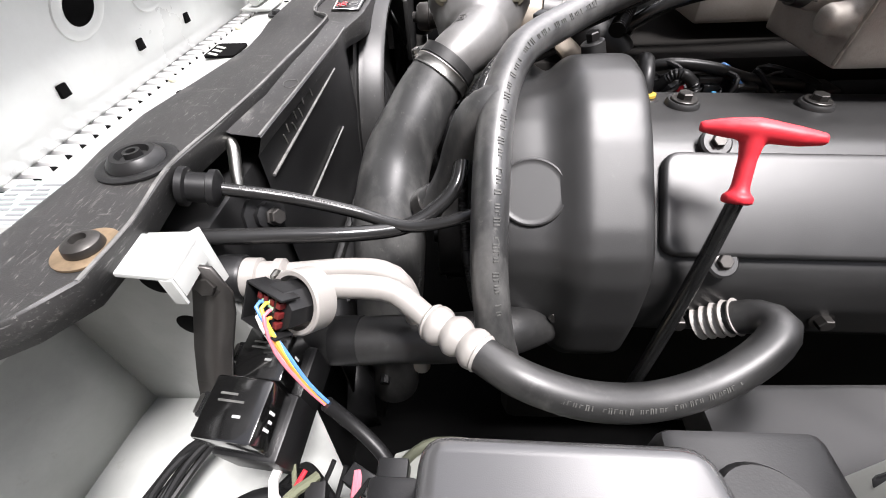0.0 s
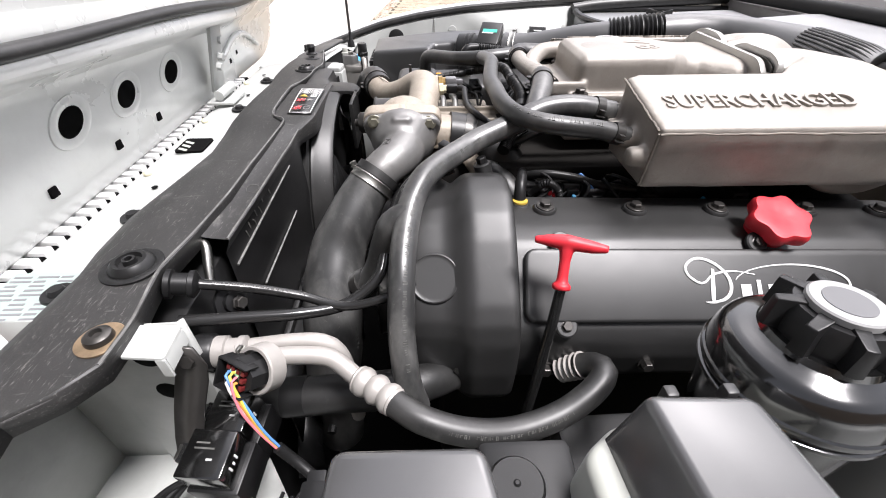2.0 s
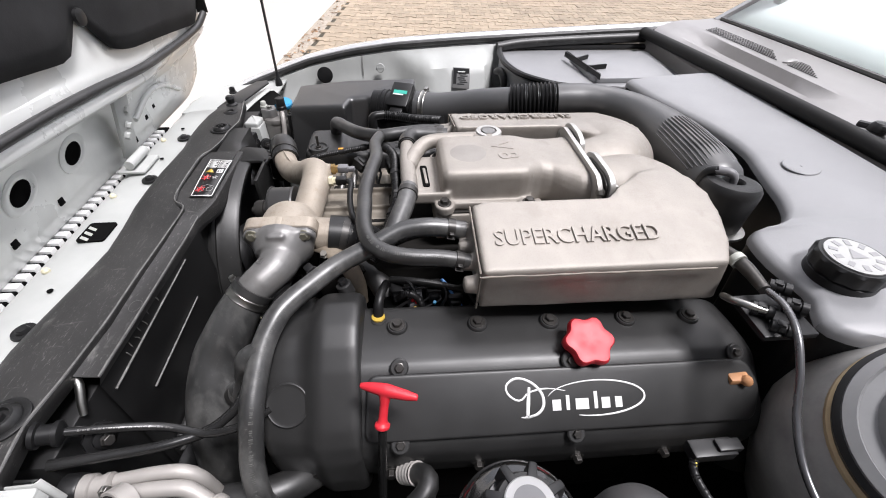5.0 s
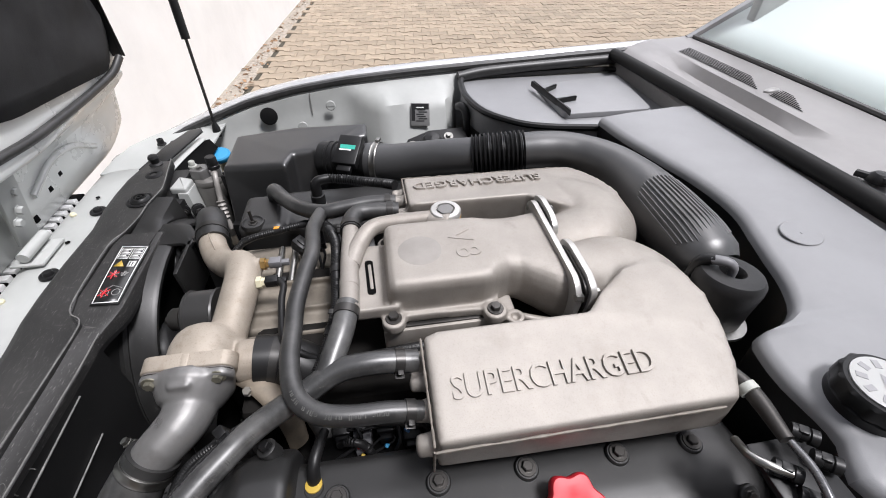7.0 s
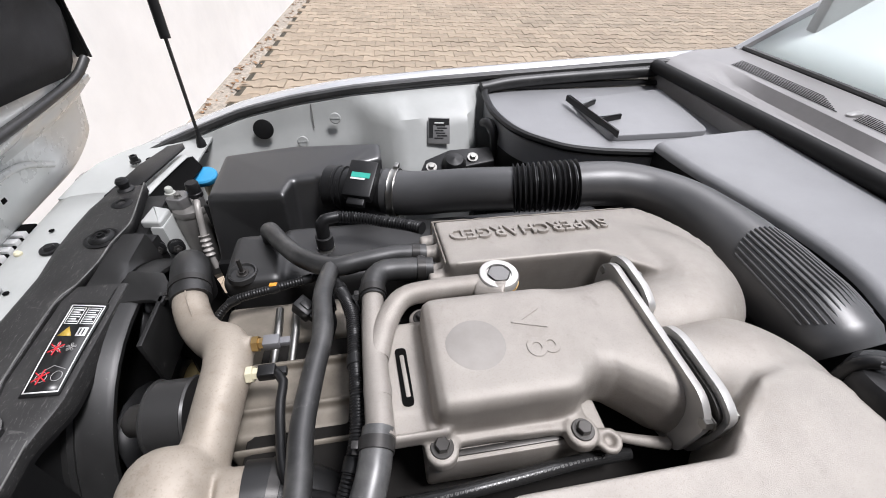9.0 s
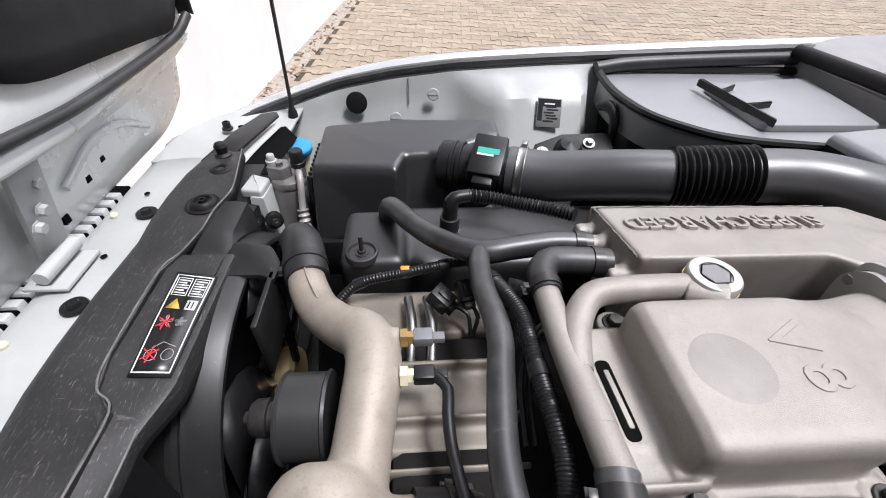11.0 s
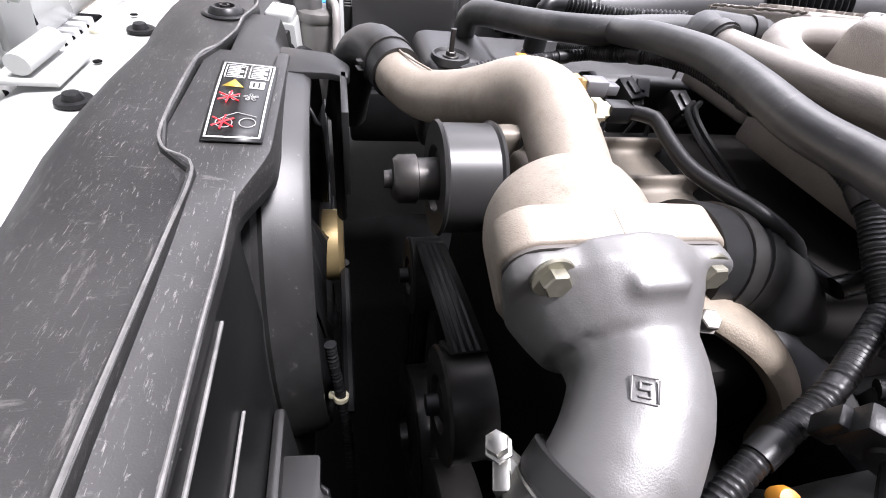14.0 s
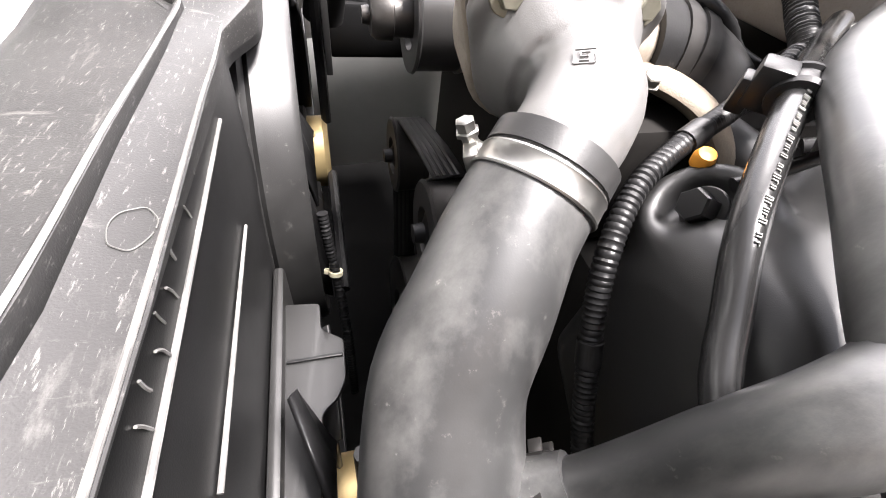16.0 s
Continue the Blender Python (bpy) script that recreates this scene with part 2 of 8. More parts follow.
# ---- builders ----
def thing(name, label, category, at=(0, 0, 0), group="", kind=""):
    """An empty at the base of a thing, to which its parts are tied."""
    ob = new(name)
    ob.empty_display_size = 0.02
    ob.location = at
    return tagged(ob, label, category, group, kind)


def settle(ob, x, y, z):
    """Shifts a whole thing onto its seat."""
    ob.location += Vector((x, y, z))


def sharpen(bm, degrees=38):
    lim = radians(degrees)
    for f in bm.faces:
        f.smooth = True
    for e in bm.edges:
        e.smooth = not (len(e.link_faces) == 2 and e.calc_face_angle(0) > lim)


def origin_of(ob):
    p = Vector((0, 0, 0))
    while ob:
        p += ob.location
        ob = ob.parent
    return p


def part(name, bm, material, parent=None, label="", voxel=0.0, smooth=8, flat=38):
    """Links a bmesh, given in world coordinates, as one mesh under a thing or part. voxel: melts it into one rounded casting."""
    bmesh.ops.recalc_face_normals(bm, faces=bm.faces)
    sharpen(bm, flat)
    off = origin_of(parent) if parent else Vector((0, 0, 0))
    me = bpy.data.meshes.new(name)
    if not parent and bm.verts:
        c = Vector(tuple(sum(v.co[k] for v in bm.verts) / len(bm.verts) for k in (0, 1))) .to_3d()
        c.z = min(v.co.z for v in bm.verts)
        off = c
    bmesh.ops.translate(bm, verts=bm.verts, vec=-off)
    bm.to_mesh(me)
    bm.free()
    me.materials.append(material)
    ob = new(name, me)
    if parent:
        ob.parent = parent
    else:
        ob.location = off
    if label:
        ob["label"] = label
    if voxel:
        r = ob.modifiers.new("melt", "REMESH")
        r.mode, r.voxel_size, r.use_smooth_shade = "VOXEL", voxel, True
        if smooth:
            s = ob.modifiers.new("fillet", "SMOOTH")
            s.factor, s.iterations = 0.6, smooth
    return ob


def B():
    return bmesh.new()


def spline(pts, step=0.006):
    """A smooth run through the given points."""
    p = [Vector(q) for q in pts]
    if len(p) == 2:
        n = max(2, int((p[1] - p[0]).length / step))
        return [p[0].lerp(p[1], k / n) for k in range(n + 1)]
    p = [p[0] * 2 - p[1], *p, p[-1] * 2 - p[-2]]
    out = []
    for a, b, c, d in zip(p, p[1:], p[2:], p[3:]):
        n = max(2, int((c - b).length / step))
        for k in range(n):
            t = k / n
            out.append(0.5 * ((2 * b) + (c - a) * t + (2 * a - 5 * b + 4 * c - d) * t * t + (3 * b - a - 3 * c + d) * t ** 3))
    out.append(p[-2])
    return out


def sweep(bm, pts, r, seg=14, step=0.006, squash=1.0, raw=False):
    """A pipe along pts; r: a radius, a list of radii at the points, or a function of the share of the way."""
    run = [Vector(q) for q in pts] if raw else spline(pts, step)
    total = [0.0]
    for a, b in zip(run, run[1:]):
        total.append(total[-1] + (b - a).length)
    if isinstance(r, (list, tuple)):
        marks = [0.0]
        for a, b in zip(pts, pts[1:]):
            marks.append(marks[-1] + (Vector(b) - Vector(a)).length)
        rad = lambda s: float(np.interp(s, [m / marks[-1] for m in marks], r))  # noqa: E731
    else:
        rad = r if callable(r) else (lambda s: r)
    side, rings = None, []
    for k, p in enumerate(run):
        ahead = (run[min(k + 1, len(run) - 1)] - run[max(k - 1, 0)]).normalized()
        if side is None:
            side = ahead.cross(Vector((0, 0, 1)))
            side = side.normalized() if side.length > 0.01 else Vector((1, 0, 0))
        side = (side - ahead * side.dot(ahead)).normalized()
        up = side.cross(ahead)
        q = rad(total[k] / max(total[-1], 1e-9))
        rings.append([bm.verts.new(p + side * (q * math.cos(a)) + up * (q * squash * math.sin(a))) for a in (2 * math.pi * i / seg for i in range(seg))])
    for a, b in zip(rings, rings[1:]):
        for i in range(seg):
            bm.faces.new((a[i], a[(i + 1) % seg], b[(i + 1) % seg], b[i]))
    bm.faces.new(rings[0][::-1])
    bm.faces.new(rings[-1])
    return bm


def frame_at(at, axis):
    """A pose at a point whose z runs along axis."""
    return Matrix.Translation(at) @ Vector(axis).to_track_quat("Z", "Y").to_matrix().to_4x4()


def lathe(bm, profile, m, seg=28, lobes=None):
    """Turns a profile of (radius, height) round the z axis of the pose m. lobes: (count, share, from_row, to_row)."""
    rings = []
    for k, (r, h) in enumerate(profile):
        ring = []
        for i in range(seg):
            a = 2 * math.pi * i / seg
            q = r
            if lobes and lobes[2] <= k <= lobes[3]:
                q = r * (1 + lobes[1] * math.cos(lobes[0] * a))
            ring.append(bm.verts.new(m @ Vector((q * math.cos(a), q * math.sin(a), h))))
        rings.append(ring)
    for a, b in zip(rings, rings[1:]):
        for i in range(seg):
            bm.faces.new((a[i], a[(i + 1) % seg], b[(i + 1) % seg], b[i]))
    if profile[0][0] > 1e-6:
        bm.faces.new(rings[0][::-1])
    if profile[-1][0] > 1e-6:
        bm.faces.new(rings[-1])
    return bm


def box(bm, lo, hi, bevel=0.0, m=None, segs=2):
    """A block between two corners, with rounded edges."""
    tmp = bmesh.new()
    bmesh.ops.create_cube(tmp, size=1)
    lo, hi = Vector(lo), Vector(hi)
    for v in tmp.verts:
        v.co = Vector([lo[k] + (v.co[k] + 0.5) * (hi[k] - lo[k]) for k in range(3)])
    if bevel:
        bmesh.ops.bevel(tmp, geom=list(tmp.edges), offset=bevel, segments=segs, affect="EDGES", profile=0.5)
    if m:
        bmesh.ops.transform(tmp, matrix=m, verts=tmp.verts)
    me = bpy.data.meshes.new("tmp")
    tmp.to_mesh(me)
    tmp.free()
    bm.from_mesh(me)
    bpy.data.meshes.remove(me)
    return bm


def prism(bm, outline, depth, m=None, bevel=0.0, segs=2, low=None):
    """A plate with the given (x, y) outline, its underside at -depth. low: another outline for the underside."""
    tmp = bmesh.new()
    top = [tmp.verts.new((p[0], p[1], p[2] if len(p) > 2 else 0)) for p in outline]
    under = low or outline
    bot = [tmp.verts.new((p[0], p[1], (p[2] if len(p) > 2 else 0) - depth)) for p in under]
    n = len(top)
    tmp.faces.new(top)
    tmp.faces.new(bot[::-1])
    for i in range(n):
        tmp.faces.new((top[i], bot[i], bot[(i + 1) % n], top[(i + 1) % n]))
    bmesh.ops.recalc_face_normals(tmp, faces=tmp.faces)
    if bevel:
        tmp.edges.ensure_lookup_table()
        rim = [e for e in tmp.edges if all(v in top for v in e.verts)]
        bmesh.ops.bevel(tmp, geom=rim, offset=bevel, segments=segs, affect="EDGES", profile=0.5)
    if m:
        bmesh.ops.transform(tmp, matrix=m, verts=tmp.verts)
    me = bpy.data.meshes.new("tmp")
    tmp.to_mesh(me)
    tmp.free()
    bm.from_mesh(me)
    bpy.data.meshes.remove(me)
    return bm


def loft(bm, sections, closed=False, caps=False):
    """A skin over rows of points of equal count."""
    rows = [[bm.verts.new(p) for p in s] for s in sections]
    n = len(rows[0])
    for a, b in zip(rows, rows[1:]):
        for i in range(n if closed else n - 1):
            bm.faces.new((a[i], a[(i + 1) % n], b[(i + 1) % n], b[i]))
    if caps:
        bm.faces.new(rows[0][::-1])
        bm.faces.new(rows[-1])
    return bm


def thick(ob, t, offset=-1):
    s = ob.modifiers.new("sheet", "SOLIDIFY")
    s.thickness, s.offset = t, offset
    return ob


def rounded(pts, r, n=4):
    """Rounds the corners of an outline."""
    out = []
    for k, p in enumerate(pts):
        p = Vector(p)
        a, b = Vector(pts[k - 1]), Vector(pts[(k + 1) % len(pts)])
        q = min(r, (a - p).length * 0.45, (b - p).length * 0.45)
        s, e = p + (a - p).normalized() * q, p + (b - p).normalized() * q
        for i in range(n + 1):
            t = i / n
            out.append(tuple(s * (1 - t) ** 2 + p * 2 * t * (1 - t) + e * t * t))
    return out


def bolt(parent, at, axis, r=0.006, h=0.005, material=None, washer=0.0, name="bolt", label=""):
    """A flanged hexagon bolt head."""
    bm, m = B(), frame_at(at, axis)
    if washer:
        lathe(bm, [(washer, 0), (washer, 0.0012), (washer * 0.95, 0.0016), (r, 0.0016)], m, 20)
    lathe(bm, [(r * 1.25, 0), (r * 1.25, 0.0012), (r, 0.0016), (r, h * 0.9), (r * 0.88, h)], m, 6)
    return part(name, bm, material or STEEL, parent, label, flat=30)


def lettering(text, size, m, material, parent, name="lettering", depth=0.0012, align="LEFT", label=""):
    cu = bpy.data.curves.new("text", "FONT")
    cu.body, cu.size, cu.extrude, cu.align_x, cu.resolution_u = text, size, depth, align, 3
    cu.bevel_depth = size * 0.012
    tmp = new("text", cu)
    me = bpy.data.meshes.new_from_object(tmp.evaluated_get(bpy.context.evaluated_depsgraph_get()))
    bpy.data.objects.remove(tmp)
    bm = bmesh.new()
    bm.from_mesh(me)
    bpy.data.meshes.remove(me)
    bmesh.ops.transform(bm, matrix=m, verts=bm.verts)
    return part(name, bm, material, parent, label, flat=12)


def hose(name, label, pts, r, material=RUBBER, category="hose", seg=16, clamps=(), step=0.006, group=""):
    """A hose as a thing of its own; clamps: shares of its way where a spring clip sits."""
    root = thing(name, label, category, pts[0], group)
    part("tube", sweep(B(), pts, r, seg, step), material, root)
    run = spline(pts, step)
    rr = r if not isinstance(r, (list, tuple)) else max(r)
    for c in clamps:
        k = max(1, min(len(run) - 2, int(c * (len(run) - 1))))
        ax = (run[k + 1] - run[k - 1]).normalized()
        bm, m = B(), frame_at(run[k], ax)
        band = rr + 0.0013
        lathe(bm, [(rr, -0.005), (band, -0.0048), (band, 0.0048), (rr, 0.005)], m, 40)
        box(bm, (rr, -0.004, -0.005), (rr + 0.006, -0.0028, 0.005), 0.0004, m)
        box(bm, (rr, 0.0028, -0.003), (rr + 0.006, 0.004, 0.003), 0.0004, m)
        part("spring_clip", bm, BLACK_STEEL, root, "dark spring steel hose clip")
    return root


def ribbed(r, depth, count):
    return lambda s: r + depth * (0.5 + 0.5 * math.cos(2 * math.pi * count * s))


def mirror_y(p, c=0.716):
    return (p[0], 2 * c - p[1], p[2])


def printing(root, pts, r, facing, start, end, size=0.0045, skip=5, material=None):
    """A row of short pale printed bars along a hose, on the side that faces the given direction."""
    run = spline(pts, 0.001)
    bm, k, step = B(), 0, size * 0.95
    i, last = int(start * (len(run) - 1)), int(end * (len(run) - 1))
    while i < last - 2:
        k += 1
        ax = (run[i + 1] - run[i - 1]).normalized()
        f = Vector(facing)
        f = (f - ax * f.dot(ax)).normalized()
        rr = float(np.interp(i / (len(run) - 1), np.linspace(0, 1, len(r)), r)) if isinstance(r, (list, tuple)) else r
        m = Matrix.Translation(run[i] + f * (rr + 0.0001)) @ Matrix((ax, f.cross(ax), f)).transposed().to_4x4()
        if k % skip:
            tall = 0.5 + 0.12 * ((k * 7) % 4)
            box(bm, (-size * 0.3, -size * 0.5 * tall, -0.0004), (-size * 0.12, size * 0.5 * tall, 0.0002), 0, m)
            if k % 3:
                box(bm, (-size * 0.3, size * 0.4 * tall, -0.0004), (size * 0.25, size * 0.5 * tall, 0.0002), 0, m)
            if k % 2:
                box(bm, (0.08 * size, -size * 0.5 * tall, -0.0004), (size * 0.25, size * 0.5 * tall, 0.0002), 0, m)
        i += int(step / 0.001) if run[i] is not None else 1
    return part("printing", bm, material or PRINT, root, "worn pale printing")


# ---- the yard ----
bm = B()
bmesh.ops.create_grid(bm, x_segments=8, y_segments=8, size=60)
tagged(part("ground", bm, JOINT), "dark soil joints under the yard paving", "ground", kind="structure").location.z = -0.012

wall_dir = Vector((0.088, 1, 0)).normalized()
bm = B()
side = Vector((-wall_dir.y, wall_dir.x, 0))
p0, p1 = Vector((-1.23, 0.9, 0)), Vector((-1.23, 0.9, 0)) + wall_dir * 22
for z0, z1 in ((-0.02, 3.2),):
    loft(bm, [[p + Vector((0, 0, z0)), p + side * 0.24 + Vector((0, 0, z0)), p + side * 0.24 + Vector((0, 0, z1)), p + Vector((0, 0, z1))] for p in (p0, p1)], closed=True, caps=True)
tagged(part("wall_garage", bm, RENDER_WALL), "white rendered wall beside the paved yard", "wall", kind="structure")

# Invented dark wall behind the camera, never in view; cuts low sky light.
bm = B()
box(bm, (-6.0, -4.3, -0.02), (9.0, -4.0, 4.5), 0)
tagged(part("wall_unseen", bm, mat("dull_unseen_wall", (0.16, 0.12, 0.09), 0.9, var=0.3, scale=3, bump=0.5, bscale=60)), "unseen dark wall added behind the camera to close the yard", "wall", kind="structure")

# ---- car: front end ----
slam = thing("slam_panel", "pale painted steel slam panel with slots and plugs", "body panel", (-0.28, 0.74, 0.8))
bm = B()
loft(bm, [[(x if yy > 0.37 else min(x, -0.195 - 0.12 * (0.37 - yy)), y, z) for x, y in ((-0.12, yy), (-0.20, yy), (-0.235, yy), (-0.262, yy), (-0.305, yy), (-0.325, yy), (-0.332, yy))
           for z in [{-0.12: 0.845, -0.20: 0.852, -0.235: 0.853, -0.262: 0.854, -0.305: 0.850, -0.325: 0.842, -0.332: 0.80}[x]]] for yy in np.linspace(0.27, 1.24, 18)])
thick(part("panel_sheet", bm, PAINT_IN, slam), 0.002)
bm = B()
prism(bm, [(-0.12, 1.24, 0.846), (-0.325, 1.24, 0.846), (-0.318, 1.30, 0.85), (-0.30, 1.35, 0.855), (-0.27, 1.385, 0.858), (-0.22, 1.43, 0.86), (-0.14, 1.455, 0.86), (-0.1, 1.46, 0.86)], 0.004)
part("end_sheet", bm, PAINT_IN, slam)
bm = B()
prism(bm, [(-0.166, 1.172), (-0.105, 1.172), (-0.088, 1.30), (-0.118, 1.345), (-0.134, 1.335)], 0.0012, Matrix.Translation((0, 0, 0.8622)))
part("pocket", bm, SHADE_BLACK, slam, "dark opening beside the end strip")
bm = B()
sweep(bm, [(-0.166, 1.178, 0.864), (-0.152, 1.25, 0.866), (-0.130, 1.335, 0.868)], 0.0085, 10, squash=0.45)
part("edge_channel", bm, PAINT_IN, slam, "folded painted channel")
bm = B()
lathe(bm, [(0.010, 0), (0.010, 0.003), (0.0075, 0.004), (0.0070, 0.014), (0.0045, 0.015), (0.004, 0.010), (0, 0.010)], frame_at((-0.223, 1.337, 0.860), (0, 0, 1)), 18)
part("rubber_stop", bm, BLACK, slam, "black rubber bonnet stop")
bm = B()
lathe(bm, [(0.006, 0.0004), (0.006, 0.0012), (0.0, 0.0012)], frame_at((-0.201, 1.346, 0.8602), (0, 0, 1)), 16)
part("hole", bm, SHADE_BLACK, slam)
for y in (0.42, 0.548, 0.907, 1.08):
    bm = B()
    lathe(bm, [(0.0, 0.008), (0.006, 0.008), (0.0075, 0.005), (0.008, 0.003), (0.0135, 0.003), (0.0145, 0.0005), (0.0145, 0)], frame_at((-0.256, y, 0.8555), (0, 0, 1)), 24)
    part("push_clip", bm, BLACK, slam)
for x, y in ((-0.272, 0.75),):
    bm = B()
    prism(bm, rounded([(x - 0.021, y - 0.024), (x + 0.021, y - 0.024), (x + 0.021, y + 0.024), (x - 0.021, y + 0.024)], 0.006), 0.003, Matrix.Translation((0, 0, 0.8572)))
    part("slot", bm, SHADE_BLACK, slam, "dark open slot")
    for k in range(3):
        bm = B()
        prism(bm, [(x - 0.017, y - 0.004 + 0.0125 * k - 0.013), (x - 0.002, y - 0.012 + 0.0125 * k - 0.013), (x - 0.002, y - 0.006 + 0.0125 * k - 0.013), (x - 0.017, y + 0.002 + 0.0125 * k - 0.013)], 0.0004, Matrix.Translation((0, 0, 0.8578)))
        part("vane", bm, WHITE, slam)
for y in (0.62, 0.99, 1.13):
    bm = B()
    lathe(bm, [(0.004, 0.0004), (0.004, 0.0012), (0.0, 0.0012)], frame_at((-0.268 - 0.01 * (y > 1.1), y, 0.8552), (0, 0, 1)), 16)
    part("hole", bm, SHADE_BLACK, slam)
for y in (0.665, 0.86, 1.08):
    bm = B()
    lathe(bm, [(0.0055, 0), (0.0055, 0.003), (0.003, 0.006), (0.0, 0.006)], frame_at((-0.302, y, 0.851), (0, 0, 1)), 14)
    part("stop_button", bm, CREAM, slam)

info = thing("service_label", "grey-green printed service label on the slam panel", "label", (-0.28, 0.41, 0.855))
bm = B()
prism(bm, rounded([(-0.247, 0.378), (-0.247, 0.452), (-0.318, 0.452), (-0.318, 0.378)], 0.003), 0.0005, Matrix.Translation((0, 0, 0.8556)))
film = part("film", bm, mat("grey_green_label", (0.30, 0.36, 0.34), 0.3, var=0.06), info)
for k in range(11):
    for j in range(3):
        bm = B()
        x0 = -0.315 + 0.0225 * j
        box(bm, (x0, 0.382 + 0.0062 * k, 0.8556), (x0 + 0.011 + 0.003 * ((k * 7 + j * 5) % 4), 0.3845 + 0.0062 * k, 0.8559), 0)
        part("print_bar", bm, GREY_PLUG, film)
stick = thing("fluid_sticker", "white sticker with red printed panel on the slam panel", "label", (-0.26, 0.335, 0.855))
bm = B()
prism(bm, rounded([(-0.246, 0.305), (-0.246, 0.356), (-0.30, 0.356), (-0.30, 0.305)], 0.002), 0.0005, Matrix.Translation((0, 0, 0.8556)))
film = part("film", bm, WHITE, stick)
for k in range(4):
    bm = B()
    box(bm, (-0.285, 0.312 + 0.010 * k, 0.8556), (-0.262 + 0.004 * (k % 2), 0.317 + 0.010 * k, 0.8559), 0)
    part("print_bar", bm, RED_INK, film)

grille = thing("radiator_grille", "chrome grille vanes in the gap below the open bonnet", "grille", (-0.36, 0.74, 0.78))
vane = None
for k in range(43):
    y = 0.30 + k * 0.020
    if vane is None:
        bm = B()
        box(bm, (-0.366, y, 0.80), (-0.333, y + 0.0125, 0.8435), 0.0008)
        vane = part("vane", bm, INK, grille)
    else:
        v = vane.copy()
        scene.collection.objects.link(v)
        v.location.y = k * 0.020
# Backing coloured as the shade between the vanes.
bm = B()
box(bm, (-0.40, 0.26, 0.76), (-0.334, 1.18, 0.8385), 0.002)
part("backing", bm, SHADE_BLACK, grille)

# black top panel over the radiator
top = thing("radiator_top_cover", "scuffed black plastic cover along the radiator top", "cover", (-0.18, 0.74, 0.85))
inner = [(-0.160, 0.200), (-0.162, 0.235), (-0.168, 0.268), (-0.146, 0.284), (-0.131, 0.305), (-0.131, 0.345), (-0.139, 0.398), (-0.1285, 0.45), (-0.1212, 0.52), (-0.1250, 0.60), (-0.1272, 0.69), (-0.1290, 0.762), (-0.1500, 0.784), (-0.158, 0.82), (-0.160, 0.925), (-0.148, 0.960), (-0.140, 1.0), (-0.139, 1.04), (-0.131, 1.09), (-0.142, 1.16), (-0.150, 1.205)]
outer = [(-0.240, 0.200), (-0.239, 0.225), (-0.237, 0.255), (-0.237, 0.30), (-0.236, 0.36), (-0.231, 0.42), (-0.232, 0.446), (-0.231, 0.50), (-0.230, 0.53), (-0.225, 0.60), (-0.222, 0.67), (-0.231, 0.74), (-0.235, 0.79), (-0.236, 0.84), (-0.235, 0.90), (-0.234, 0.95), (-0.233, 0.99), (-0.240, 1.05), (-0.242, 1.10), (-0.236, 1.15), (-0.222, 1.20)]
near_end = lambda y: (lambda k: k * k * (3 - 2 * k))(max(0.0, min(1.0, (0.76 - y) / 0.34)))  # noqa: E731
inner, outer = ([(x + 0.009 * max(0.0, min(1.0, (0.5 - y) / 0.1)), y - 0.005 * max(0.0, min(1.0, (0.5 - y) / 0.1))) for x, y in line] for line in (inner, outer))
rows = []
for (xi, yi), (xo, yo) in zip(inner, outer):
    w = lambda s: xo + (xi - xo) * s  # noqa: E731
    yy = lambda s: yo + (yi - yo) * s  # noqa: E731
    up = 0.016 * near_end(0.5 * (yi + yo))
    rows.append([(x, y, z + up) for x, y, z in ((xo + 0.001, yo, 0.848), (xo, yo, 0.858), (w(0.06), yy(0.06), 0.866), (w(0.16), yy(0.16), 0.877), (w(0.3), yy(0.3), 0.884), (w(0.6), yy(0.6), 0.886), (w(0.9), yy(0.9), 0.885), (w(0.955), yy(0.955), 0.8855), (w(0.965), yy(0.965), 0.889), (w(0.985), yy(0.985), 0.890), (w(1), yy(1), 0.889), (w(1.0), yy(1.0), 0.872))])
bm = B()
loft(bm, rows)
ob = thick(part("cover_sheet", bm, PANEL, top), 0.003)
part("worn_lip", sweep(B(), [(x - 0.0012, y, 0.8897 + 0.016 * near_end(y)) for x, y in inner[4:]], 0.0010, 6), WORN, top, "worn pale edge lip")
for x, y, z in ((-0.158, 0.402, 0.902), (-0.160, 1.058, 0.886)):
    bm = B()
    m = frame_at((x, y, z), (0, 0, 1))
    lathe(bm, [(0.024, 0), (0.024, 0.0015), (0.022, 0.0025), (0.019, 0.0025), (0.0175, 0.0015), (0.0165, 0.0045), (0.013, 0.008), (0.010, 0.008), (0.009, 0.004), (0.0055, 0.004), (0.005, 0.009), (0.003, 0.009), (0.003, 0.002), (0, 0.002)], m, 32)
    part("grommet", bm, BLACK_DUST, top, "round black rubber grommet")
bm = B()
lathe(bm, [(0.0155, 0), (0.0155, 0.0012), (0.0148, 0.0015), (0.009, 0.0015)], frame_at((-0.138, 0.324, 0.9015), (0, 0, 1)), 32)
part("washer", bm, mat("rusty_washer", (0.26, 0.19, 0.12), 0.55, metal=0.5, var=0.4, scale=60), top, "brown rusted washer")
bm = B()
lathe(bm, [(0.0095, 0), (0.0095, 0.001), (0.0088, 0.004), (0.006, 0.006), (0.004, 0.006), (0.0035, 0.003), (0, 0.003)], frame_at((-0.138, 0.324, 0.9033), (0, 0, 1)), 24, )
part("screw", bm, DARK_STEEL, top, "dark domed socket screw")
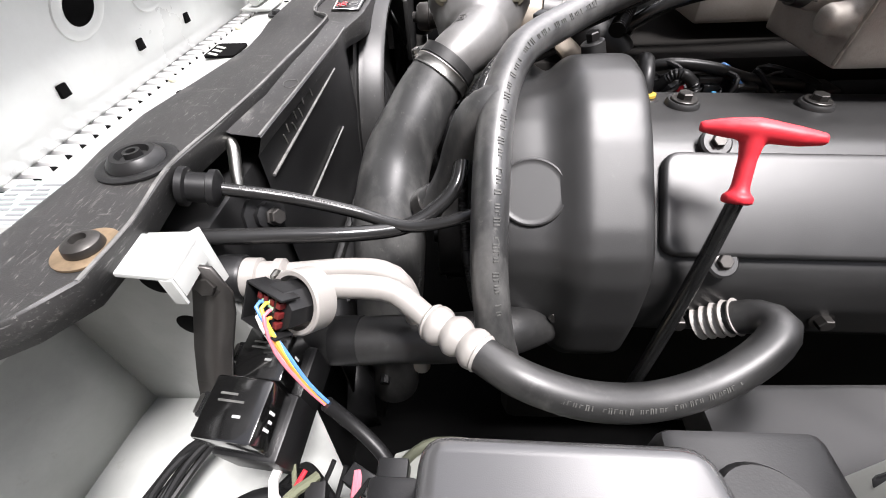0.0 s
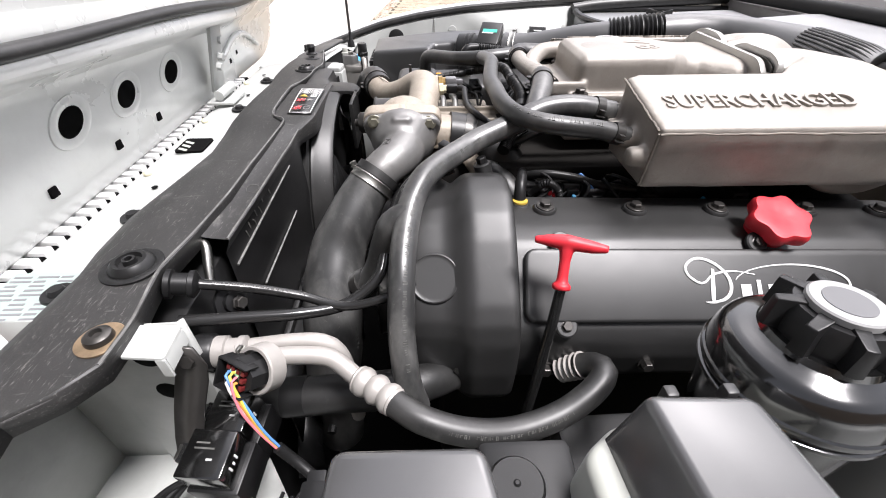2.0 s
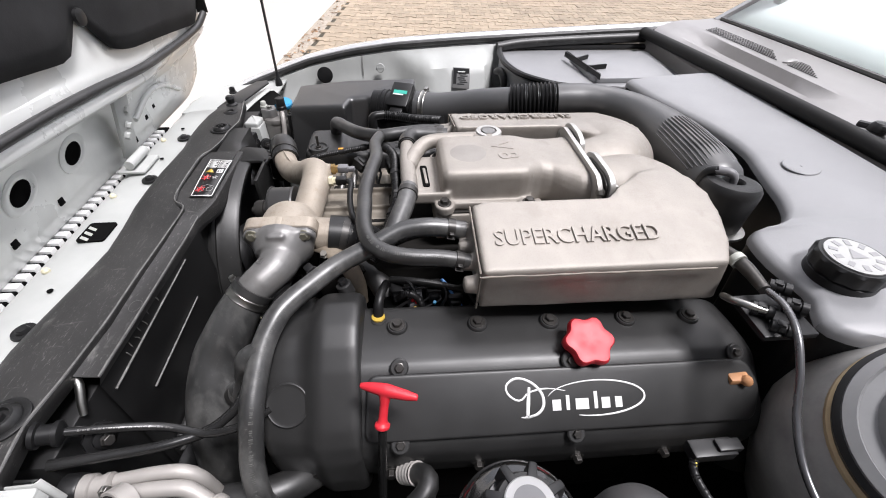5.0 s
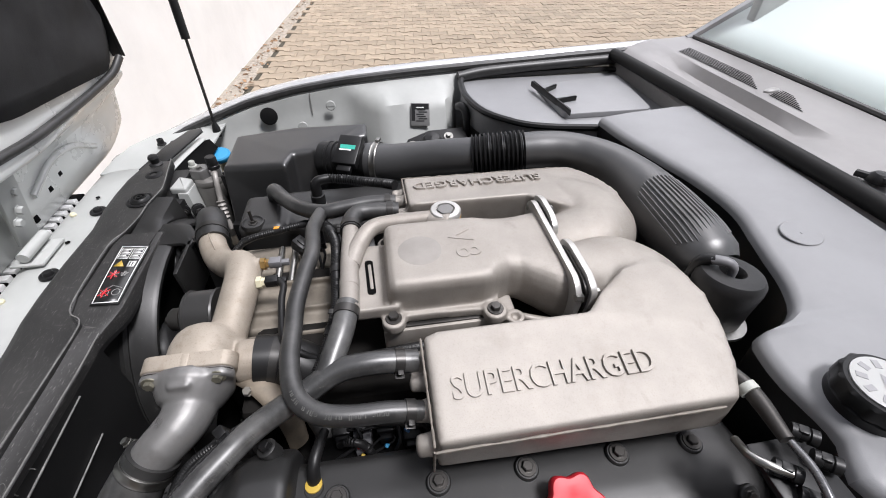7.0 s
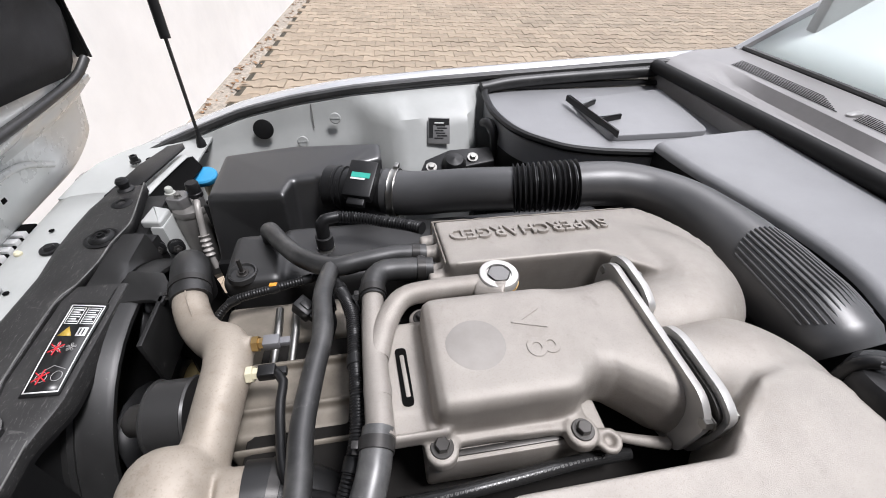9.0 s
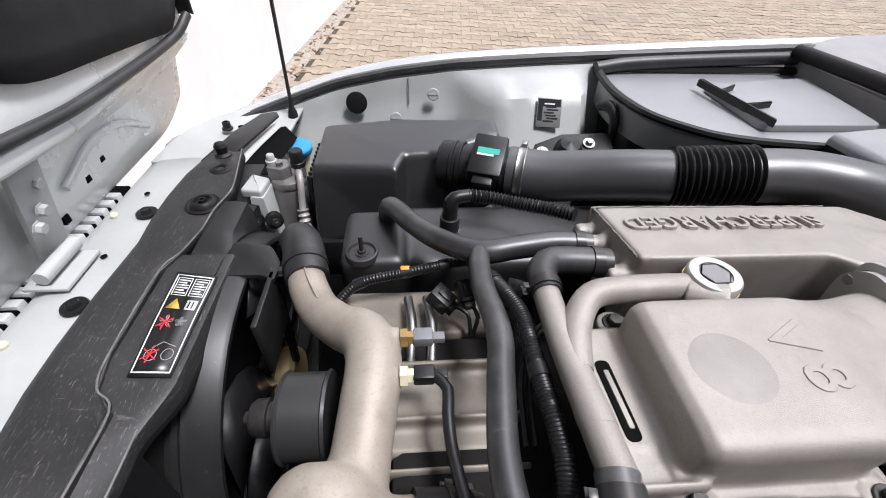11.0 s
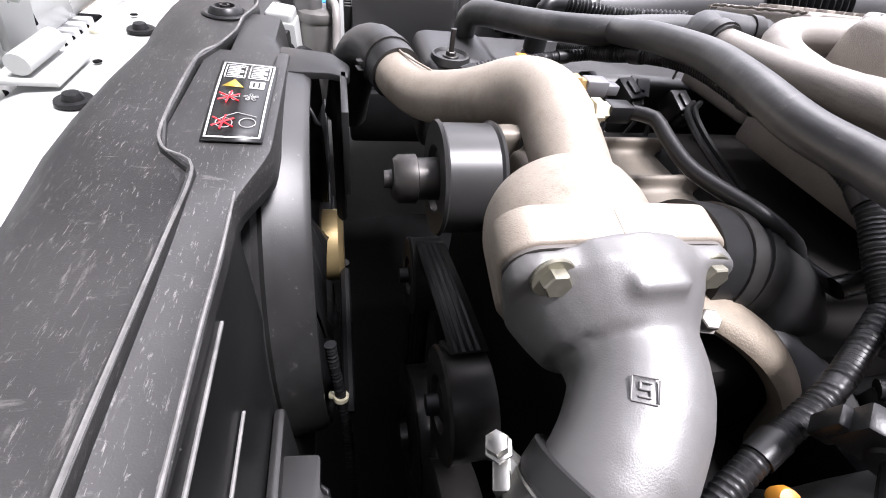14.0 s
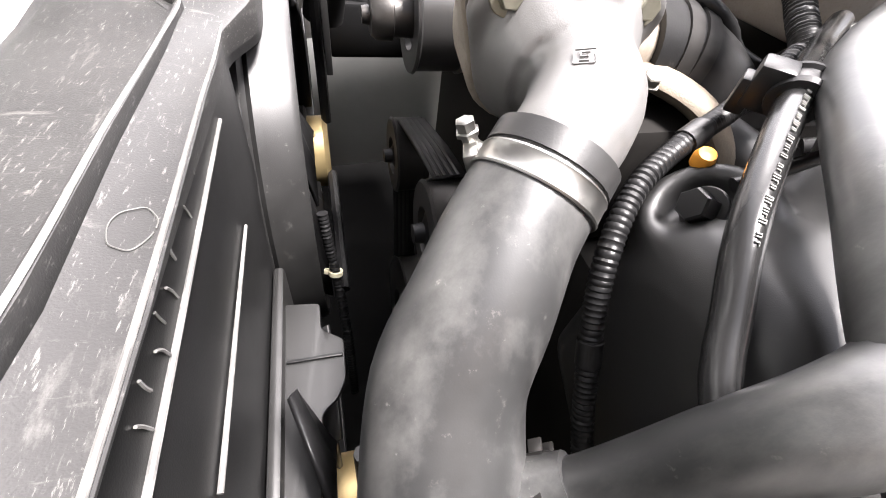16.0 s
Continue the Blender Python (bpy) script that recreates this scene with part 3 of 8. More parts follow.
for x, y in ((-0.1775, 1.193), (-0.168, 1.150)):
    bm = B()
    lathe(bm, [(0.013, 0), (0.013, 0.003), (0.008, 0.006), (0.009, 0.013), (0.0105, 0.017), (0.008, 0.022), (0, 0.023)] if y > 1.17 else [(0.016, 0), (0.016, 0.002), (0.011, 0.004), (0.007, 0.004), (0.006, 0.001), (0, 0.001)], frame_at((x, y, 0.884), (0, 0, 1)), 20)
    part("locating_stud", bm, BLACK, top)
far_strip = B()
prism(far_strip, [(-0.208, 1.18), (-0.168, 1.18), (-0.126, 1.345), (-0.134, 1.362), (-0.160, 1.352), (-0.188, 1.28)], 0.004, Matrix.Translation((0, 0, 0.884)), bevel=0.001)
part("end_strip", far_strip, BLACK_DUST, top)

# radiator pack, cooling fans and shroud
rad = thing("radiator_pack", "black radiator and condenser frame", "radiator", (-0.12, 0.74, 0.45))
bm = B()
box(bm, (-0.205, 0.37, 0.40), (-0.118, 1.20, 0.866), 0.004)
part("core_frame", bm, BLACK_DUST, rad)
bm = B()
rows, flank = [], []
edge_out = lambda y: (0.002 + 0.005 * max(0.0, min(1.0, (0.66 - y) / 0.14))) * max(0.0, min(1.0, (0.735 - y) / 0.04))  # noqa: E731
near = ((-0.1305, 0.8852), (-0.120, 0.8806), (-0.1105, 0.8780), (-0.1085, 0.8780), (-0.1072, 0.8778), (-0.1065, 0.8770), (-0.1068, 0.862))
for y in np.linspace(0.45, 0.957, 52):
    k = max(0.0, min(1.0, (y - 0.735) / 0.06))
    k = k * k * (3 - 2 * k)
    xl, xr, zr = -0.1305 - 0.027 * k, -0.1072 + 0.0182 * k, 0.8778 + 0.0075 * k
    wide = ((xl, 0.8856), (xl + (xr - xl) * 0.33, 0.8856 + (zr - 0.8856) * 0.36), (xl + (xr - xl) * 0.66, 0.8856 + (zr - 0.8856) * 0.7), (xr - 0.004, zr), (xr - 0.001, zr - 0.0012), (xr, zr - 0.004), (xr - 0.001, 0.862))
    g = max(0.0, min(1.0, (y - 0.695) / 0.06))
    g = g * g * (3 - 2 * g)
    row = [(p[0] + (q[0] - p[0]) * g, y, p[1] + (q[1] - p[1]) * g) for p, q in zip(near, wide)]
    foot = 0.74 if y < 0.735 else 0.858
    row = [(x + (edge_out(y) if 1 < i < 6 else 0.0), yy, z + 0.015 * near_end(y)) for i, (x, yy, z) in enumerate(row)]
    rows.append(row)
    flank.append([(row[-1][0], y, row[-1][2]), (-0.109 if y < 0.735 else row[-1][0], y, foot), (-0.110 if y < 0.735 else row[-1][0], y, 0.40 if y < 0.735 else 0.856)])
loft(bm, rows)
part("side_strip", bm, PANEL, rad, "scuffed black side strip with raised edge")
# Vertical side takes a darker plastic than the top to paint in its shade.
bm = B()
loft(bm, flank)
part("flank", bm, BLACK_DUST, rad, "dusty black side face, darkened for shade")
part("worn_edge", sweep(B(), [(-0.1078 + edge_out(y), y, 0.8786 + 0.015 * near_end(y)) for y in (0.45, 0.5, 0.55, 0.6, 0.65, 0.7, 0.755)] + [(-0.1065, 0.800, 0.8845)], lambda s: 0.0010 - 0.0006 * max(0.0, s - 0.8) / 0.2, 8), WORN, rad, "worn pale strip edge")
for ya, za, yb, zb in ((0.46, 0.853, 0.672, 0.857), (0.50, 0.79, 0.655, 0.792)):
    bm = B()
    sweep(bm, [(-0.1062, ya, za), (-0.1062, yb, zb)], [0.0014, 0.0011], 8)
    part("rib", bm, WORN, rad)
bm = B()
sweep(bm, [Vector((x, y, 0.8810 + 0.015 * near_end(y) - 0.16 * (x + 0.120))) for x, y in ((-0.1105 + 0.0062 * math.cos(a) * (1 + 0.05 * math.sin(3 * a)), 0.552 + 0.0100 * math.sin(a) * (1 + 0.05 * math.cos(5 * a))) for a in np.linspace(0, 6.1, 44))], 0.00025, 5, raw=True)
part("moulding_mark", bm, PRINT, rad)
for k, (y, z, lean) in enumerate(((0.603, 0.874, 0.2), (0.580, 0.870, 0.6), (0.558, 0.872, -0.3), (0.543, 0.866, 0.5), (0.531, 0.869, 0.1), (0.521, 0.863, 0.7), (0.509, 0.868, 0.0), (0.498, 0.864, 0.4))):
    part("moulded_tick", sweep(B(), [(-0.1062, y, z + 0.004), (-0.1062, y + 0.004 * lean, z), (-0.1063, y + 0.001 + 0.005 * lean, z - 0.004 - 0.002 * (k % 2))], 0.0006, 5), WORN, rad)
shroud = thing("fan_shroud", "black plastic fan shroud with a round lip", "fan shroud", (-0.08, 0.9, 0.5))
CY, CZ, CR = 0.925, 0.665, 0.217
bm = B()
rows = []
for k in range(41):
    a = radians(-60 + 300 * k / 40)
    c, s = math.cos(a), math.sin(a)
    rows.append([(x, CY + r * c, CZ + r * s) for x, r in ((-0.128, CR + 0.003), (-0.112, CR + 0.003), (-0.108, CR - 0.001), (-0.104, CR + 0.002), (-0.098, CR), (-0.076, CR - 0.002), (-0.070, CR - 0.006), (-0.070, CR - 0.012), (-0.080, CR - 0.013), (-0.108, CR - 0.010))])
loft(bm, rows)
part("ring", bm, SHROUD, shroud)
bm = B()
rows = []
for k in range(25):
    a = radians(124 - 74 * k / 24)
    y, z = CY + (CR + 0.001) * math.cos(a), CZ + (CR + 0.001) * math.sin(a)
    rows.append([(-0.100, y, z), (-0.099, y, z + 0.004), (-0.103, y, min(max(z + 0.008, 0.872), 0.8845)), (-0.106, y, min(max(z + 0.009, 0.8825), 0.8852)), (-0.118, y, 0.8854), (-0.14, y, 0.8854)])
loft(bm, rows)
part("front_face", bm, SHROUD, shroud)
bm = B()
box(bm, (-0.118, 0.60, 0.35), (-0.108, 1.2, 0.60), 0.003)
part("back_plate", bm, SHROUD, shroud)
for lo, hi in (((-0.108, 0.46, 0.40), (-0.098, 0.70, 0.70)), ((-0.100, 0.46, 0.40), (-0.080, 0.66, 0.664))):
    bm = B()
    box(bm, lo, hi, 0.004)
    part("lower_shroud", bm, SHROUD, shroud)
bm = B()
prism(bm, rounded([(-0.100, 0.665), (-0.071, 0.662), (-0.071, 0.636), (-0.054, 0.624), (-0.055, 0.590), (-0.062, 0.576), (-0.073, 0.567), (-0.076, 0.52), (-0.078, 0.46), (-0.106, 0.46)], 0.004), 0.004, Matrix.Translation((0, 0, 0.690)), bevel=0.001)
shelf = part("shroud_shelf", bm, SHROUD, shroud, "stepped black shelf with a rounded notch")
bm = B()
box(bm, (-0.097, 0.6085, 0.688), (-0.056, 0.6110, 0.6925), 0.0006)
part("shelf_rib", bm, BLACK, shelf)
for y in (0.644, 0.565, 0.512):
    bm = B()
    box(bm, (-0.1045, y - 0.003, 0.690), (-0.098, y + 0.003, 0.6925), 0.0008)
    part("clip_tab", bm, WORN if y < 0.6 else BLACK, shelf)
bm = B()
prism(bm, rounded([(-0.100, 0.925), (-0.052, 0.925), (-0.036, 0.915), (-0.034, 0.945), (-0.052, 0.975), (-0.100, 0.985)], 0.006), 0.006, Matrix.Translation((0, 0, 0.882)), bevel=0.0015)
box(bm, (-0.044, 0.85, 0.80), (-0.038, 0.93, 0.882), 0.001)
part("top_lug", bm, SHROUD, shroud)
bm = B()
lathe(bm, [(0.0062, -0.0022), (0.0072, -0.0022), (0.0072, 0.0022), (0.0062, 0.0022)], frame_at((-0.056, 0.726, 0.652), (0.1, 0.3, 1)), 20)
box(bm, (0.006, -0.003, -0.003), (0.012, 0.002, 0.003), 0.001, frame_at((-0.056, 0.726, 0.652), (0.1, 0.3, 1)))
part("cable_tie", bm, CREAM, shroud, "pale plastic cable tie")
part("fan_lead", sweep(B(), [(-0.062, 0.742, 0.72), (-0.060, 0.735, 0.69), (-0.056, 0.726, 0.65), (-0.052, 0.71, 0.60), (-0.05, 0.69, 0.54), (-0.05, 0.68, 0.47)], ribbed(0.0045, 0.001, 60), 10, 0.0016), BLACK, shroud)


label = thing("warning_label", "black warning label with white border and red crosses", "label", (-0.115, 0.85, 0.885))


def on_label(u, v, lift=0.0):
    """A point of the label: u across (front to rear), v along, both 0 to 1."""
    lo = Vector((-0.132, 0.799, 0.8862)).lerp(Vector((-0.097, 0.797, 0.8862)), u)
    hi = Vector((-0.139, 0.923, 0.8862)).lerp(Vector((-0.097, 0.914, 0.8872)), u)
    return lo.lerp(hi, v) + Vector((0, 0, 0.0014 * math.sin(math.pi * v) + lift))


def label_patch(name, u0, v0, u1, v1, material, lift, text=""):
    bm = B()
    n = 8
    loft(bm, [[on_label(u, v0 + (v1 - v0) * k / n, lift) for u in (u0, u1)] for k in range(n + 1)])
    return thick(part(name, bm, material, label, text), 0.0004, 0)


label_patch("film", -0.05, -0.03, 1.05, 1.03, LABEL_BLACK, 0.0012)
for u0, v0, u1, v1 in ((0, 0, 0.035, 1), (0.965, 0, 1, 1), (0, 0, 1, 0.012), (0, 0.988, 1, 1)):
    label_patch("border", u0, v0, u1, v1, INK, 0.0018)
for u0, u1 in ((0.07, 0.47), (0.53, 0.93)):
    for a, b, c, d in ((u0, 0.75, u0 + 0.02, 0.965), (u1 - 0.02, 0.75, u1, 0.965), (u0, 0.75, u1, 0.757), (u0, 0.958, u1, 0.965)):
        label_patch("panel_line", a, b, c, d, INK, 0.0017)
    for k in range(6):
        label_patch("text_bar", u0 + 0.05, 0.775 + 0.030 * k, u1 - 0.05 - 0.07 * (k % 3 == 1), 0.789 + 0.030 * k, INK, 0.0017)
bm = B()
vs = [bm.verts.new(on_label(u, v, 0.002)) for u, v in ((0.10, 0.60), (0.50, 0.60), (0.30, 0.715))]
bm.faces.new(vs)
thick(part("warning_triangle", bm, YELLOW, label, "yellow warning triangle"), 0.0004, 0)
label_patch("book_sign", 0.60, 0.60, 0.88, 0.705, INK, 0.0017)
label_patch("book_line", 0.66, 0.615, 0.70, 0.69, LABEL_BLACK, 0.0019)
label_patch("book_line", 0.76, 0.615, 0.80, 0.69, LABEL_BLACK, 0.0019)
SIGN_GREY = mat("grey_sign_print", (0.42, 0.42, 0.41), 0.4, var=0.05)
for u, v, reach in ((0.30, 0.465, 1.0), (0.68, 0.47, 0.8)):
    for k in range(5):
        a = 2 * math.pi * k / 5 + 0.3
        bm = B()
        sweep(bm, [on_label(u + reach * r_ * math.cos(a + w), v + reach * r_ * 0.32 * math.sin(a + w), 0.002) for r_, w in ((0.03, 0.0), (0.11, -0.3), (0.17, -0.15), (0.18, 0.2), (0.12, 0.35), (0.04, 0.1))], 0.0003, 5, raw=True)
        part("fan_sign", bm, SIGN_GREY, label)
for u, v in ((0.30, 0.15), (0.72, 0.16)):
    bm = B()
    sweep(bm, [on_label(u + 0.15 * math.cos(a), v + 0.05 * math.sin(a), 0.002) for a in np.linspace(0, 2 * math.pi, 17)], 0.0003, 5, raw=True)
    part("pulley_sign", bm, SIGN_GREY, label)
bm = B()
sweep(bm, [on_label(0.26, 0.21, 0.002), on_label(0.50, 0.27, 0.002), on_label(0.86, 0.23, 0.002)], 0.0003, 5, raw=True)
part("belt_sign", bm, SIGN_GREY, label)
for v in (0.455, 0.155):
    for du, dv in ((0.19, 0.045), (0.19, -0.045), (0.03, 0.075)):
        bm = B()
        sweep(bm, [on_label(0.28 - du, v - dv, 0.0022), on_label(0.28 + du, v + dv, 0.0022)], 0.0007, 5)
        part("red_cross_bar", bm, RED_INK, label)


def fan(y, z, x=-0.075, r=0.19, reach=0.209):
    root = thing("cooling_fan", "dark electric cooling fan with a brass-coloured motor", "fan", (x, y, z), "cooling fans")
    bm = B()
    lathe(bm, [(0.0, 0.014), (0.040, 0.014), (0.045, 0.008), (0.045, -0.012), (0.036, -0.016), (0, -0.016)], frame_at((x + 0.012, y, z), (1, 0, 0)), 30)
    motor = part("motor", bm, GOLD, root, "brass-coloured motor can")
    bm = B()
    box(bm, (x + 0.0235, y - 0.008, z + 0.0), (x + 0.0245, y + 0.02, z + 0.03), 0)
    part("motor_label", bm, INK, motor)
    bm = B()
    lathe(bm, [(0.055, -0.018), (0.058, -0.012), (0.058, 0.0), (0.055, 0.002), (0.042, 0.002)], frame_at((x + 0.0, y, z), (1, 0, 0)), 30)
    part("hub", bm, BLACK, root)
    for k in range(6):
        bm = B()
        a = 2 * math.pi * k / 6
        rows = []
        for s in np.linspace(0, 1, 6):
            rr, aa = 0.056 + s * (r - 0.056), a + 0.5 * s * s
            w = 0.16 + 0.06 * s
            rows.append([(x - 0.012, y + rr * math.cos(aa - w), z + rr * math.sin(aa - w)), (x + 0.010, y + rr * math.cos(aa + w), z + rr * math.sin(aa + w))])
        loft(bm, rows)
        thick(part("blade", bm, BLACK, root), 0.003, 0)
    for a in (1.45, 3.3, 4.85):
        part("guard_arm", sweep(B(), [(x + 0.026, y + 0.04 * math.cos(a), z + 0.04 * math.sin(a)), (x + 0.026, y + reach * math.cos(a), z + reach * math.sin(a))], 0.006, 8), BLACK, root)
    return root


fan(CY, CZ)
fan(0.52, 0.60, r=0.15, reach=0.10)

# machinery under everything, its colours near-black to stand in for deep shade
under = thing("engine_block", "engine block and sump, darkened for the shade deep in the bay", "engine", (0.35, 0.716, 0.35))
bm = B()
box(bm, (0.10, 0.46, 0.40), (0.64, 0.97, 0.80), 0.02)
part("block", bm, mat("shaded_cast_block", (0.015, 0.014, 0.013), 0.75, var=0.4, spec=0.15), under)
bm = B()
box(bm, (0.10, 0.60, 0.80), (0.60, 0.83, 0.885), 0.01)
part("valley_plate", bm, mat("shaded_valley_casting", (0.012, 0.011, 0.010), 0.8, var=0.25, spec=0.15), under, "cast valley plate, darkened for deep shade")
# Tray and bulkhead carry the shade of the deep bay in their colour.
tub = thing("engine_bay_floor", "undertray below the engine, painted near-black for deep shade", "floor", (0.3, 0.74, 0.3), kind="structure")
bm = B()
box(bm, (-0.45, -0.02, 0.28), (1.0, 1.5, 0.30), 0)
part("tray", bm, SHADE_BLACK, tub)
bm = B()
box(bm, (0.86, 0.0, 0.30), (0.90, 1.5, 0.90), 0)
part("bulkhead", bm, SHADE_BLACK, tub)

# ---- bonnet ----
bonnet = thing("bonnet", "open bonnet with pale inner frame and black felt pad", "bonnet", (-0.38, 0.74, 0.84))
rise = lambda y: 0.038 * max(0.0, min(1.0, (1.08 - y) / 0.6))  # noqa: E731
ys = np.linspace(0.15, 1.485, 36)
sect = [(-0.352, 0.842), (-0.346, 0.862), (-0.340, 0.880), (-0.338, 0.91), (-0.336, 0.946), (-0.332, 0.962), (-0.310, 0.971), (-0.289, 0.978), (-0.283, 0.983), (-0.284, 0.992), (-0.288, 1.0)]
bm = B()
rows = []
for y in ys:
    cut = max(0.0, (y - 1.34) / 0.145)
    flat = max(0.0, min(1.0, (y - 1.08) / 0.22))
    rows.append([(x + flat * (-0.300 - 0.1 * (1.0 - z) - x) * (0.955 < z < 0.985) - 0.01 * cut * (1 - k / 10), y - 0.035 * cut * (k / 10) ** 2 - 0.012 * cut * math.sin(k * 0.9), z + rise(y) * min(1.0, k / 5) + (0.03 * cut * cut) * (1 - k / 10)) for k, (x, z) in enumerate(sect)])
loft(bm, rows)
s = part("inner_frame", bm, PAINT, bonnet, "pale painted pressed steel frame")
thick(s, 0.002)
s.modifiers.new("round", "SUBSURF").levels = 1
s.modifiers["round"].render_levels = 1
for y in (0.629, 0.744, 0.873):
    bm = B()
    m = frame_at((-0.3350, y, 0.9265 + 0.5 * rise(y)), (1, 0, -0.06)) @ Matrix.Rotation(0.35, 4, "Z") @ Matrix.Diagonal((0.98, 0.64, 1, 1))
    lathe(bm, [(0.042, -0.003), (0.040, 0.0012), (0.036, 0.0020), (0.028, 0.0014), (0.0240, 0.0004)], m, 32)
    part("pressed_rim", bm, PAINT, bonnet)
    bm = B()
    lathe(bm, [(0.0240, 0.0008), (0.0, 0.0008)], m, 32)
    part("hole", bm, SHADE_BLACK, bonnet, "dark oval lightening hole")
for y, z in ((0.56, 0.885), (0.69, 0.885), (0.80, 0.884), (1.16, 0.90), (1.22, 0.955), (1.118, 0.891), (1.051, 0.869)):
    bm = B()
    box(bm, (-0.343 + (z - 0.885) * 0.1, y - 0.006, z - 0.006), (-0.3375 + (z - 0.885) * 0.06, y + 0.006, z + 0.006), 0.001)
    part("square_hole", bm, SHADE_BLACK, bonnet)
bm = B()
sweep(bm, [(-0.334, 1.07, 0.905), (-0.332, 1.15, 0.93), (-0.331, 1.22, 0.925), (-0.334, 1.29, 0.89)], 0.006, 10)
part("pressed_ridge", bm, PAINT, bonnet)
bm = B()
sweep(bm, [(-0.329, 1.03, 0.972), (-0.327, 1.16, 0.966), (-0.326, 1.26, 0.958)], 0.003, 8)
part("pressed_ridge", bm, PAINT, bonnet)
bm = B()
sweep(bm, [(-0.284, y, 1.006 + rise(y) + 0.004 * math.sin(y * 9)) for y in np.linspace(0.15, 1.36, 14)] + [(-0.279, 1.40, 1.012), (-0.273, 1.435, 1.03)], 0.008, 10)
part("seal", bm, RUBBER, bonnet, "black rubber bulb seal")
bm = B()
loft(bm, [[(-0.291, y, 0.998 + rise(y)), (-0.288, y, 1.015 + rise(y)), (-0.290, y, 1.03 + rise(y)), (-0.292, y, 1.05), (-0.290, y, 1.14), (-0.300, y, 1.24)] for y in np.linspace(0.15, 1.44, 8)])
thick(part("seal_flange", bm, PAINT, bonnet), 0.002)
bm = B()
rows = []
for j, y in enumerate(np.linspace(0.1, 1.43, 60)):
    row = []
    for k in range(24):
        drop = 1.050 + 2.1 * rise(y) - 0.022 * max(0.0, (y - 1.0) / 0.43) + 0.055 * max(0.0, math.sin(y * 13.0 + 1.6)) ** 8 - 0.008 * (1 + math.sin(y * 5))
        z = drop + (1.70 - drop) * k / 23
        q = 0.010 * noise.noise((y * 8, k * 0.45, 0)) + 0.006 * noise.noise((y * 20, k * 1.2, 3))
        row.append((-0.2865 + 0.006 * min(1, k / 2) + 0.0016 * k + q * min(1, k / 2), y, z))
    rows.append(row)
loft(bm, rows)
thick(part("felt_pad", bm, PAD, bonnet, "black quilted felt pad"), 0.006)
for y, z in ((0.36, 1.19), (0.70, 1.165), (0.97, 1.12), (1.25, 1.09), (0.52, 1.25), (1.1, 1.28)):
    bm = B()
    lathe(bm, [(0.014, -0.004), (0.013, 0.001), (0.006, 0.003), (0, 0.003)], frame_at((-0.276 + (z - 1.1) * 0.02, y, z), (1, 0, 0)), 20)
    part("pad_clip", bm, BLACK, bonnet)
bm = B()
box(bm, (-0.36, 0.1, 1.0), (-0.31, 1.45, 1.70), 0.01)
part("outer_skin", bm, FENDER, bonnet)
bm = B()
loft(bm, [[(-0.312, 1.436, z), (-0.27, 1.446, z), (-0.262, 1.44, z)] for z in np.linspace(1.03, 1.70, 6)])
thick(part("edge_flange", bm, BLACK, bonnet), 0.003)
bm = B()
m = Matrix.Translation((-0.312, 0.985, 0.925)) @ Matrix.Rotation(radians(14), 4, "Y")
box(bm, (-0.003, -0.012, -0.06), (0.004, 0.036, 0.06), 0.0015, m)
hinge = part("hinge_plate", bm, PAINT_IN, bonnet, "pale painted hinge plate")
for y, z in ((1.006, 0.955), (0.992, 0.928), (0.975, 0.915)):
    bolt(hinge, (-0.303, y, z), (1, 0, -0.2), 0.007, 0.008, PAINT_IN)
bm = B()
sweep(bm, [(-0.300, 0.935, 0.872), (-0.300, 1.00, 0.872)], 0.009, 12)
box(bm, (-0.325, 0.93, 0.856), (-0.275, 0.998, 0.861), 0.0015)
part("hinge_knuckle", bm, PAINT_IN, hinge)

strut = thing("gas_strut", "black gas strut holding the bonnet open", "gas strut", (-0.116, 1.401, 0.847))
a = Vector((-0.116, 1.401, 0.852))
b = a + Vector((-0.0228, 0.1744, 0.9844)) * 0.55
part("rod", sweep(B(), [a, a.lerp(b, 0.42)], 0.0035, 10), DARK_STEEL, strut)
part("cylinder", sweep(B(), [a.lerp(b, 0.385), b], 0.0095, 14), BLACK, strut)
bm = B()
lathe(bm, [(0, -0.012), (0.009, -0.01), (0.0105, 0.0), (0.009, 0.014), (0.005, 0.024), (0.004, 0.04)], frame_at(a, b - a), 16)
part("ball_socket", bm, BLACK, strut)

# ---- far wing ----
CREST = ([-0.34, -0.25, -0.19, -0.10, -0.03, 0.08, 0.21, 0.40, 0.58, 0.85, 1.12], [0.835, 0.852, 0.868, 0.893, 0.912, 0.932, 0.948, 0.960, 0.968, 0.980, 0.990])
INSET = ([-0.34, -0.30, -0.25, -0.19, -0.10, -0.03, 0.1, 0.3, 1.2], [1.30, 1.335, 1.375, 1.415, 1.445, 1.462, 1.472, 1.478, 1.49])


